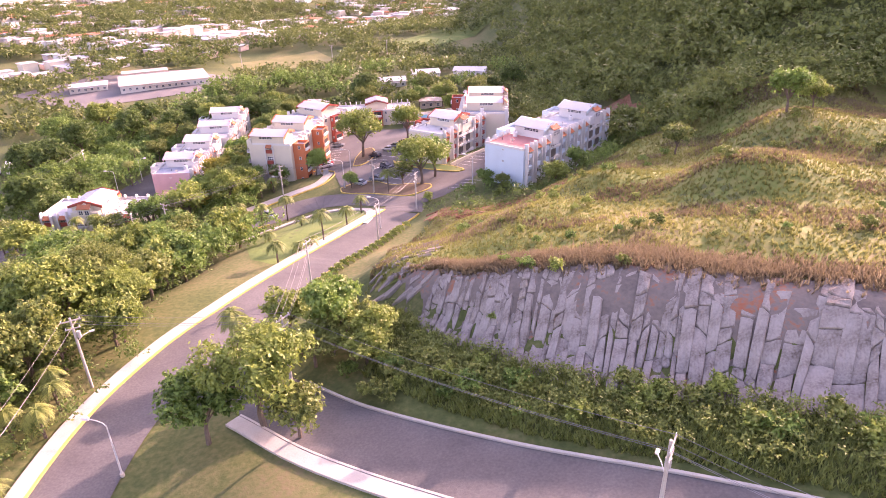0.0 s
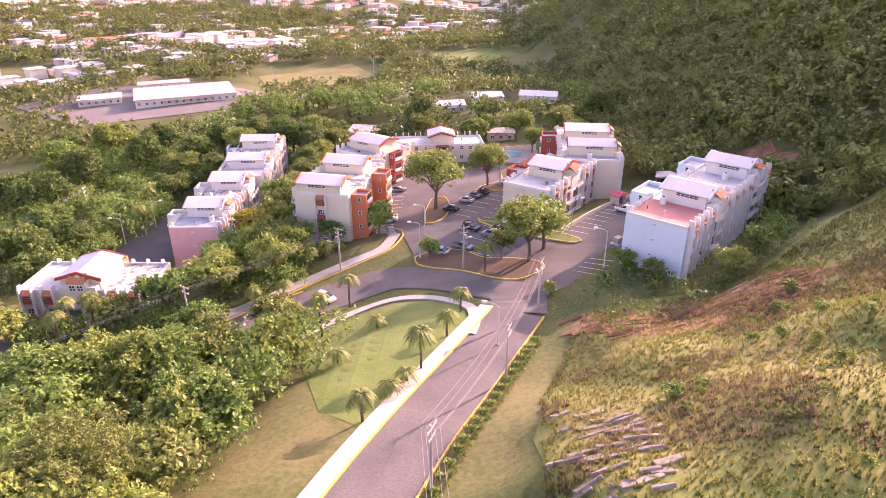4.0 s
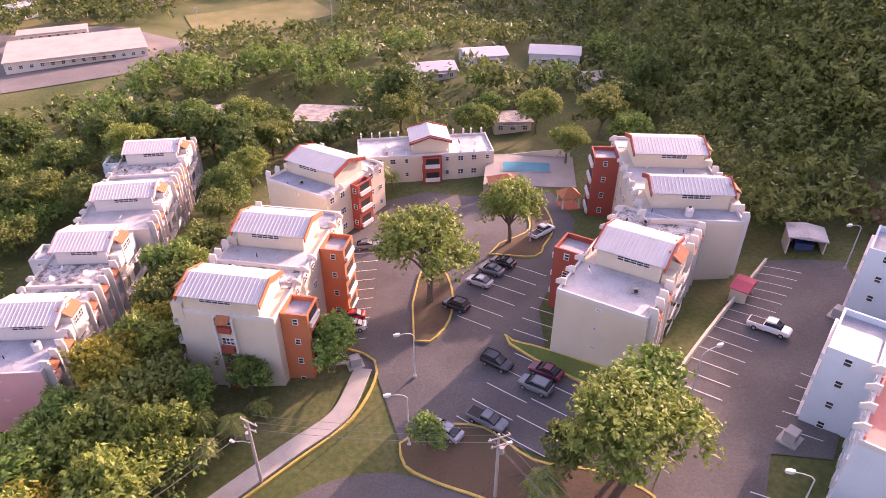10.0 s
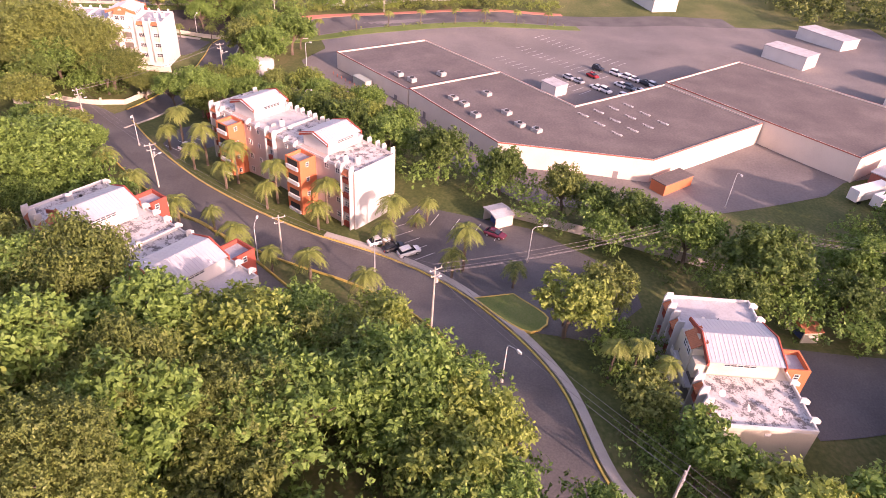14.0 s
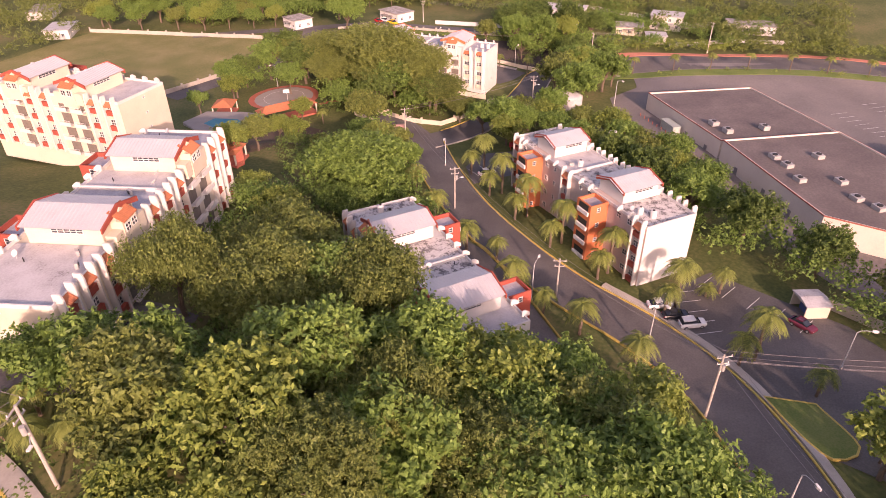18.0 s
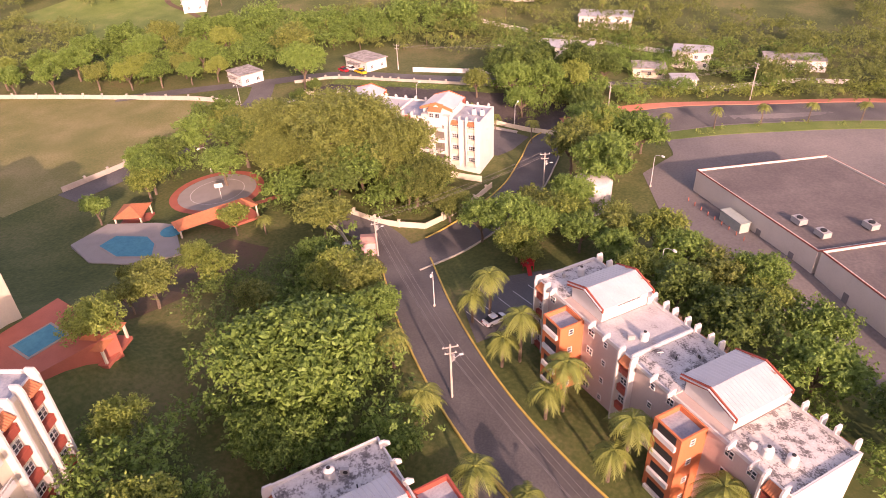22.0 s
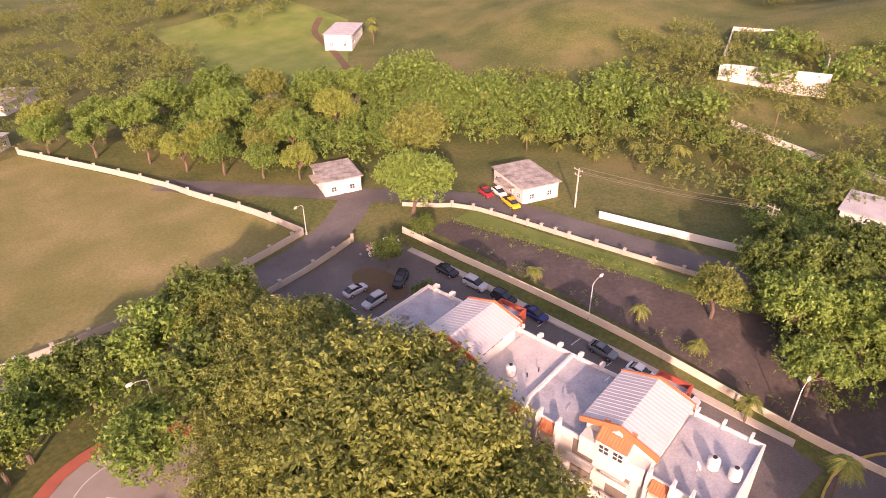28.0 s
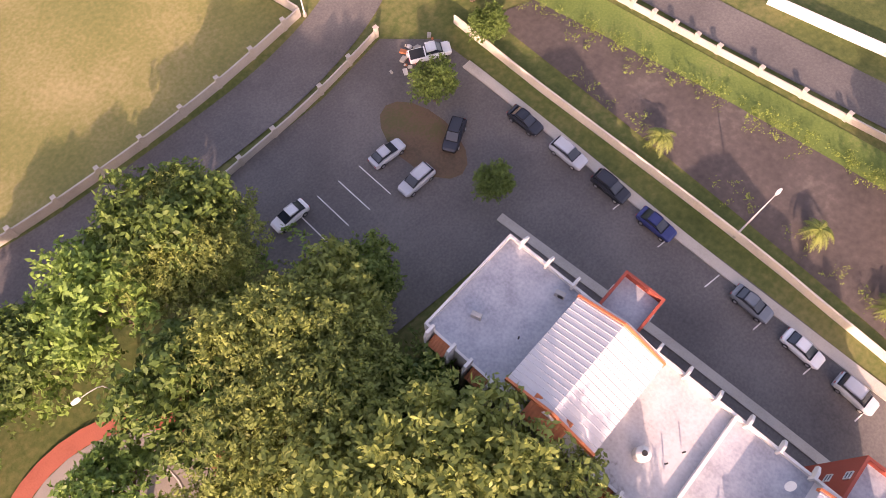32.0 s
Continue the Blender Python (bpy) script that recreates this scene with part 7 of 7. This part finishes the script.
RIM_ME = Boxes().tube([(0, -0.13, 0), (0, 0.13, 0)], 0.2, 10).mesh("rim", RIM)
CAR_ME = {}


def car(shape, colour, x, y, a, group="parked cars", near=True):
    key = shape, colour
    body, glass, roof = SHAPES[shape]
    if key not in CAR_ME:
        CAR_ME[key] = (loft("body", [section(*s) for s in body], PAINTS[colour]), loft("glasshouse", [section(*s) for s in glass], CAR_GLASS), loft("roof_panel", [section(*s) for s in roof], PAINTS[colour]))
    word = {"sedan": "sedan", "suv": "station wagon", "pickup": "pickup truck"}[shape]
    n = Vector((gz(x + 1, y) - gz(x - 1, y), gz(x, y + 1) - gz(x, y - 1), 0)) / 2
    m = pose(x, y, gz(x, y) + 0.14) @ Vector((-n.x, -n.y, 1)).to_track_quat("Z", "Y").to_matrix().to_4x4()
    m = pose(x, y, gz(x, y) + 0.14, math.degrees(math.atan(n.y)), -math.degrees(math.atan(n.x)), 0) @ pose(0, 0, 0, 0, 0, a)
    ob = empty("car" if shape != "pickup" else "pickup_truck", m, f"{colour} {word} parked on the asphalt", "car", group)
    for name, me in zip(("body", "glasshouse", "roof_panel"), CAR_ME[key]):
        piece(name, me, ob)
    hw, ax = (0.82, 1.32) if shape != "pickup" else (0.84, 1.6)
    for sx in (-1, 1):
        for sy in (-1, 1):
            w = piece("wheel", TYRE_ME, ob, pose(ax * sx, hw * sy, 0.33))
            if near:
                piece("rim", RIM_ME, w)
    fx, rx, z = (body[-1][0], body[0][0], body[-1][3])
    for sy in (-1, 1) if near else ():
        piece("headlight", HEAD, ob, pose(fx - 0.12, 0.52 * sy, z - 0.1)), piece("tail_light", TAIL, ob, pose(rx + 0.04, 0.6 * sy, body[0][3] - 0.12))
    if shape == "pickup":
        piece("truck_bed", Boxes().box(-2.45, -0.72, 1.02, -0.68, 0.72, 1.062).mesh("truck_bed", DARK), ob)
    return ob


HEAD = Boxes().box(-0.12, -0.16, -0.08, 0.1, 0.16, 0.06).mesh("headlight", LAMP_CLEAR)
TAIL = Boxes().box(-0.08, -0.13, -0.1, 0.06, 0.13, 0.1).mesh("tail_light", LAMP_RED)
for shape, colour, x, y, a in (("sedan", "silver", -22.2, 169.5, 138), ("pickup", "grey", -17.4, 170.2, -40), ("suv", "black", -15.4, 179.4, -42), ("suv", "grey", -11.2, 174.6, 140), ("sedan", "maroon", -9.6, 176.8, 140), ("sedan", "red", -35.6, 193.6, 178), ("sedan", "white", -35.2, 190.8, 178), ("sedan", "grey", -34.6, 213.6, 0), ("pickup", "white", -4.6, 211, 40), ("sedan", "black", -12.2, 202.4, 140), ("sedan", "grey", -14.2, 200.6, 140), ("suv", "black", -20, 192.4, 140), ("sedan", "silver", -16.2, 197.8, 140), ("pickup", "white", 19.2, 180.4, -42), ("sedan", "white", -125, 104.4, 122), ("sedan", "black", -123.4, 107.4, 122), ("suv", "white", -122.2, 110.4, 122), ("sedan", "maroon", -128.5, 126.4, 60), ("sedan", "white", -156.2, 56.6, 150), ("sedan", "silver", -166.5, 20.5, 40), ("sedan", "black", -231.6, -26.2, 92), ("suv", "silver", -231.9, -19.9, 92), ("suv", "black", -232.2, -14.0, 92), ("sedan", "blue", -232.4, -7.8, 92), ("sedan", "grey", -232.8, 4.3, 92), ("sedan", "white", -232.9, 10.5, 92), ("suv", "silver", -233.2, 16.6, 92), ("sedan", "silver", -217.7, -34.1, 178), ("suv", "silver", -217.7, -29.2, 2), ("sedan", "white", -204.9, -35.4, 2), ("suv", "black", -224.6, -30.5, 30), ("pickup", "yellow", -257.3, -33.5, 70), ("sedan", "red", -257.5, -40.5, 70), ("sedan", "white", -259.6, -38.6, 70), ("pickup", "white", -230.5, -41, 150), ("suv", "silver", -44, 153.5, -35), ("sedan", "white", -60, 44, 30), ("sedan", "black", -64, 50, 30)):
    car(shape, colour, x, y, a)
rng = random.Random(41)
for k in range(34):
    row = k % 3
    x, y = -226 - 5.5 * row + 2.1 * (k // 3), 152 + 5.5 * row + 2.6 * (k // 3)
    if rng.random() < 0.72:
        car(rng.choice(("sedan", "suv")), rng.choice(("white", "silver", "grey", "red", "black", "white")), x, y, 40 + 180 * (k % 2), "cars at the market", False)

# ---- poles, lamps and wires ----
WOODP = plain("grey_pole", (0.42, 0.38, 0.34), 1.5, 0.25, rough=0.9)
STEEL = plain("lamp_steel", (0.50, 0.50, 0.50), 2.0, 0.1, rough=0.45, bump=0)
WIRE = plain("cable", (0.22, 0.2, 0.2), 3.0, 0.1, rough=0.6, bump=0)
POLE = {}
INSUL = Boxes().tube([(0, 0, 0), (0, 0, 0.24)], [0.06, 0.045], 7).mesh("insulator", FRAME)


def utility_pole(x, y, h, a, transformer=True):
    ob = empty("utility_pole", pose(x, y, gz(x, y), 0, 0, a), "weathered utility pole with crossarms and insulators", "utility pole", "utility poles")
    piece("pole", Boxes().tube([(0, 0, -1), (0, 0, h * 0.5), (0, 0, h)], [0.2, 0.17, 0.13], 9).mesh("pole", WOODP), ob)
    for k, z in enumerate((h - 0.4, h - 1.5)):
        arm = piece("crossarm", Boxes().box(-1.15 + 0.3 * k, -0.22, z, 1.15 - 0.3 * k, -0.1, z + 0.13).mesh("crossarm", WOODP), ob)
        for xx in (-1.0, 1.0):
            piece("insulator", INSUL, arm, pose(xx * (1 - 0.25 * k), -0.16, z + 0.12))
    if transformer:
        piece("transformer", Boxes().tube([(0.42, 0, h - 2.9), (0.42, 0, h - 2.0)], 0.24, 12).mesh("transformer", MACHINE), ob)
        piece("lamp_arm", Boxes().tube([(0, 0, h - 3.4), (0.8, 0.5, h - 3.0), (1.6, 1.0, h - 3.0)], 0.045, 6).mesh("lamp_arm", STEEL), ob)
        piece("lamp_head", Boxes().box(1.5, 0.86, h - 3.1, 2.1, 1.14, h - 2.95).mesh("lamp_head", FRAME), ob)
    return Vector((x, y, gz(x, y) + h))


def street_lamp(x, y, h, a):
    key = round(h, 1)
    if key not in POLE:
        POLE[key] = (Boxes().tube([(0, 0, -0.3), (0, 0, h * 0.6), (0, 0, h - 0.5)], [0.11, 0.085, 0.06], 8).mesh("pole", STEEL), Boxes().tube([(0, 0, h - 0.5), (0.35, 0, h - 0.1), (1.1, 0, h + 0.15), (1.9, 0, h + 0.2)], [0.06, 0.05, 0.045, 0.04], 7).mesh("arm", STEEL), loft("lamp_head", [section(1.75, 0.1, h + 0.1, h + 0.42), section(2.1, 0.2, h + 0.08, h + 0.44), section(2.55, 0.1, h + 0.12, h + 0.42)], FRAME), Boxes().tube([(0, 0, -0.3), (0, 0, 0.35)], 0.24, 10).mesh("base", CONCRETE))
    ob = empty("street_lamp", pose(x, y, gz(x, y) + 0.1, 0, 0, a), "grey steel street lamp with a curved arm", "street lamp", "street lamps")
    for name, me in zip(("pole", "arm", "lamp_head", "base"), POLE[key]):
        piece(name, me, ob)


def cables(a, b, sag, n=3):
    ob = empty("power_line", Matrix.Translation(a), "thin overhead power cables between poles", "power line", "power lines")
    for k in range(n):
        off = Vector((0, 0, -0.1 - 0.55 * (k // 2))) + Vector(((b - a).y, -(b - a).x, 0)).normalized() * (0.9 if k % 2 else -0.9) * (1 if k < 2 else 0.5)
        pts = [off + (b - a) * t + Vector((0, 0, -sag * 4 * t * (1 - t))) for t in [i / 14 for i in range(15)]]
        piece("cable", Boxes().tube(pts, 0.022, 4).mesh("cable", WIRE), ob)


P_ = [utility_pole(40, 12, 10, 60), utility_pole(16, 34.5, 10, 60), utility_pole(-19, 64.5, 9.5, 60, False), utility_pole(-21.8, 93.5, 9, 70, False), utility_pole(-12.6, 116, 9, 70, False), utility_pole(-5.6, 138, 9.4, 70), utility_pole(-17.6, 160, 9.6, 20), utility_pole(-43, 165, 9.8, 150), utility_pole(-66, 142.5, 9, 150, False), utility_pole(-101, 115.8, 11.6, 130), utility_pole(-117.6, 88, 9, 115, False), utility_pole(-137.6, 57.6, 10, 130), utility_pole(-167.5, 27, 9, 140), utility_pole(-208, 47.5, 9, 120)]
for a, b in zip(P_, P_[1:]):
    cables(a, b, (b - a).length * 0.022, 4 if (b - a).length < 45 else 3)
pA, pB = utility_pole(-45, 66.3, 10.4, 30), utility_pole(-41, 34, 10, 10)
cables(pA, P_[2], 0.6), cables(pA, pB, 0.7)
pC, pD = utility_pole(-276, 9.5, 8.6, 80, False), utility_pole(-266, -24, 8.5, 80, False)
cables(pC, pD, 0.7)
pE, pF = utility_pole(-282, 86, 11, 40, False), utility_pole(-258, 50, 10, 40, False)
cables(pE, pF, 0.8)
pG, pH = utility_pole(-118, 206, 10, 100, False), utility_pole(-124, 160, 9.5, 100, False)
cables(pG, pH, 0.9, 4), cables(pH, P_[9], 1.0, 4)
utility_pole(-60, 380, 14, 0, False), utility_pole(-30, 400, 14, 0, False), utility_pole(-110, 372, 14, 0, False)
for x, y, h, a in ((-26.6, 168.4, 8.2, 190), (4.8, 168.6, 8.2, 20), (8.2, 152.4, 7.5, 170), (-7, 208.8, 8, 120), (-156.4, 45.2, 7.6, 20), (-115.7, 84.2, 7.6, 180), (-223.6, -57, 6.5, 20), (-237.4, -1.4, 6.8, 180), (-239.4, 28.4, 6.8, 180), (-34.2, 50.6, 7.2, 170), (-116.4, 104.8, 7.5, 60), (-97.5, 200, 7, 20), (-101, 190, 7, 200), (-26, 179, 7.4, 200), (36.8, 194, 7.5, 190), (-120, 132, 7.5, 100), (-182, -30, 7, 0), (-13, 126, 7, 170), (-86.5, 126, 7, 40), (-150, 178, 9, 0), (-146, 140, 9, 0), (-178, 79, 8, 60), (-218, 70, 8, 60)):
    street_lamp(x, y, h, a)

# ---- roof clutter ----
DISH = loft("dish", [[(0.02 * k, 0.45 * (0.2 + 0.2 * k) * math.cos(a), 0.45 * (0.2 + 0.2 * k) * math.sin(a)) for a in [2 * math.pi * i / 14 for i in range(14)]] for k in (0, 2, 4)], FRAME)
DISH_ARM = Boxes().tube([(0, 0, -0.8), (0, 0, 0)], 0.03, 6).mesh("mount", STEEL)
TANK_ME = Boxes().tube([(0, 0, 0), (0, 0, 1.1), (0, 0, 1.35)], [0.6, 0.6, 0.25], 16).mesh("tank_body", WHITE)
LID_ME = Boxes().tube([(0, 0, 1.35), (0, 0, 1.45)], 0.22, 12).mesh("tank_lid", DARK)
AC_ME = Boxes().box(-0.45, -0.2, 0.08, 0.45, 0.2, 0.8).mesh("cabinet", MACHINE)
AC_FAN = Boxes().tube([(0.1, -0.2, 0.45), (0.1, -0.24, 0.45)], 0.26, 12).mesh("fan_guard", DARK)
VENT = Boxes().tube([(0, 0, 0), (0, 0, 0.6)], 0.07, 8).mesh("vent_pipe", DARK)
rng = random.Random(51)
houses = [o for o in scene.collection.objects if o.name.startswith("apartment_building")]
TOPS = {0: (11.5, 11.3, [(2, 9), (20, 31), (41, 43)]), 1: (11.6, 11.2, [(1, 7), (17, 23)]), 2: (12, 14, [(1, 3), (11, 17)]), 3: (12.8, 13, [(1, 4), (12.5, 19)]), 4: (9.6, 14, [(1, 3.5), (13, 16)]), 5: (6, 10, [(1, 8), (19, 27)]), 6: (10, 11, [(1, 6), (15, 24)]), 7: (10.6, 13, [(1, 7), (16, 27)]), 8: (10, 12, [(1, 7), (17, 23)]), 9: (12.3, 12.4, [(1, 6), (15, 27)]), 10: (12.1, 13, [(1, 11), (21.5, 32), (42, 47)]), 11: (12.2, 12.5, [(1, 6), (15, 20)]), 12: (12.7, 11, [(1, 8), (17, 30), (39, 43)]), 13: (11.8, 11, [(1, 7.5), (17, 29), (39, 45)])}
for i, o in enumerate(houses):
    H, W, spans = TOPS[i]
    for a, b in spans:
        for k in range(2 + int((b - a) / 4)):
            p = o.matrix_basis @ Vector((rng.uniform(a, b), rng.uniform(1.6, W - 1.6), H - 0.42))
            kind = rng.choice(("dish", "dish", "tank", "ac", "vent", "vent"))
            m = Matrix.Translation(p) @ pose(0, 0, 0, 0, 0, rng.uniform(0, 360))
            if kind == "dish":
                ob = empty("satellite_dish", m @ pose(0, 0, 0.8), "small round satellite dish on a flat roof", "satellite dish", "satellite dishes")
                piece("dish", DISH, ob, pose(0, 0, 0, 0, -35, 0)), piece("mount", DISH_ARM, ob)
            elif kind == "tank":
                ob = empty("roof_tank", m, "white plastic water tank on a flat roof", "water tank", "roof tanks")
                piece("tank_body", TANK_ME, ob), piece("tank_lid", LID_ME, ob)
            elif kind == "ac":
                ob = empty("condenser_unit", m, "white air conditioner unit on a flat roof", "air conditioner", "roof air conditioners")
                piece("cabinet", AC_ME, ob), piece("fan_guard", AC_FAN, ob)
            else:
                tagged(piece("vent_pipe", VENT, None, m), "short dark vent pipe on a flat roof", "vent pipe", "vent pipes")
for x, y, a in ((-36.5, 184, 0), (-34, 182.5, 20), (13, 162.5, 40), (29.5, 183, 40)):
    ob = empty("pad_transformer", pose(x, y, gz(x, y), 0, 0, a), "grey electrical cabinet on a concrete pad", "electrical cabinet", "electrical cabinets")
    piece("cabinet", Boxes().box(-0.7, -0.6, 0.2, 0.7, 0.6, 1.5).mesh("cabinet", MACHINE), ob)
    piece("pad", Boxes().box(-1.1, -1.0, -0.4, 1.1, 1.0, 0.28).mesh("pad", CONCRETE), ob)

# ---- far town ----
rng = random.Random(61)
TOWN = []
for k in range(3):
    w, d, h = ((10, 8, 3.2), (12, 9, 3.4), (9, 9, 5.6))[k]
    b = Boxes().box(-w / 2, -d / 2, -2, w / 2, d / 2, h)
    r = Boxes().box(-w / 2 - 0.5, -d / 2 - 0.5, h, w / 2 + 0.5, d / 2 + 0.5, h + 0.25)
    wi = Boxes()
    for j in range(3):
        x = -w / 2 + w * (j + 0.5) / 3
        wi.box(x - 0.6, -d / 2 - 0.04, 0.9, x + 0.6, -d / 2 + 0.02, 2.1)
    TOWN.append((b, r, wi))
TOWN_MATS = [plain("town_white", (0.78, 0.75, 0.72), 0.3, 0.1), plain("town_cream", (0.66, 0.58, 0.48), 0.3, 0.1), plain("town_pink", (0.66, 0.50, 0.46), 0.3, 0.1)]
TOWN_ME = [(b.mesh("town_house", m), r.mesh("roof", rm)) for b, r, wi in TOWN for m, rm in zip(TOWN_MATS, (ROOF_WHITE, ROOF_WHITE, ROOF_GREY))]
n = 0
for block in range(9):
    bx, by, ba = ((-150, 505, 62), (-205, 470, 58), (-110, 560, 70), (-250, 430, 50), (-60, 640, 80), (-180, 590, 62), (-250, 540, 55), (-20, 720, 85), (-120, 700, 75))[block]
    for i in range(9):
        for j in range(4):
            if n >= 190 or rng.random() < 0.34:
                continue
            ca, sa = math.cos(math.radians(ba)), math.sin(math.radians(ba))
            u, v = (i - 4) * 14.5 + rng.uniform(-2, 2), (j - 1.5) * 17 + (4 if j % 2 else -4) + rng.uniform(-2, 2)
            x, y = bx + u * ca - v * sa, by + u * sa + v * ca
            w_, r_ = rng.choice(TOWN_ME)
            ob = tagged(piece("town_house", w_, None, pose(x, y, gz(x, y), 0, 0, ba + rng.choice((0, 90)))), "small pale flat-roofed house in the valley town", "house", "town houses")
            piece("roof", r_, ob)
            n += 1

# the rest of the town, street by street
rng = random.Random(62)
town_rest = {m: Boxes() for m in TOWN_MATS + [ROOF_WHITE, ROOF_GREY, DARK, TILE]}
for k in range(1500):
    x, y = rng.uniform(-520, 130), rng.uniform(470, 1150)
    ba = math.radians(62 + 10 * math.sin(x * 0.01))
    u, v = x * math.cos(ba) + y * math.sin(ba), -x * math.sin(ba) + y * math.cos(ba)
    u, v = round(u / 15) * 15 + rng.uniform(-2, 2), round(v / 36) * 36 + rng.choice((-9, 9)) + rng.uniform(-2, 2)
    x, y = u * math.cos(ba) - v * math.sin(ba), u * math.sin(ba) + v * math.cos(ba)
    if y < 480 + max(0, x + 150) * 0.9 or noise.noise(Vector((x * 0.008, y * 0.008, 9))) < -0.25:
        continue
    w, d, h = rng.uniform(7, 13), rng.uniform(7, 11), rng.choice((3, 3.2, 3.4, 5.8))
    z = gz(x, y)
    turn = ba + rng.choice((0, math.pi / 2))
    ca, sa = math.cos(turn), math.sin(turn)
    rot = lambda px, py: (x + px * ca - py * sa, y + px * sa + py * ca)
    town_rest[rng.choice(TOWN_MATS)].prism([rot(-w / 2, -d / 2), rot(w / 2, -d / 2), rot(w / 2, d / 2), rot(-w / 2, d / 2)], z - 2, z + h)
    roof = rng.choice((ROOF_WHITE, ROOF_WHITE, ROOF_GREY, TILE))
    town_rest[roof].prism([rot(-w / 2 - 0.4, -d / 2 - 0.4), rot(w / 2 + 0.4, -d / 2 - 0.4), rot(w / 2 + 0.4, d / 2 + 0.4), rot(-w / 2 - 0.4, d / 2 + 0.4)], z + h, z + h + 0.25)
    for sx in (-0.28, 0.28):
        for sy in (-1, 1):
            a, b = sx * w - 0.6, sx * w + 0.6
            lo, hi = sorted((sy * (d / 2 - 0.02), sy * (d / 2 + 0.05)))
            town_rest[DARK].prism([rot(a, lo), rot(b, lo), rot(b, hi), rot(a, hi)], z + 0.9, z + 2.2)
verts, faces, slots = [], [], []
for i, (m, b) in enumerate(town_rest.items()):
    k = len(verts)
    verts += b.v
    faces += [tuple(q + k for q in f) for f in b.f]
    slots += [i] * len(b.f)
town_me = mesh("town", verts, faces, list(town_rest))
town_me.polygons.foreach_set("material_index", slots)
tagged(piece("town", town_me), "dense streets of small pale houses across the valley", "town", kind="stuff")
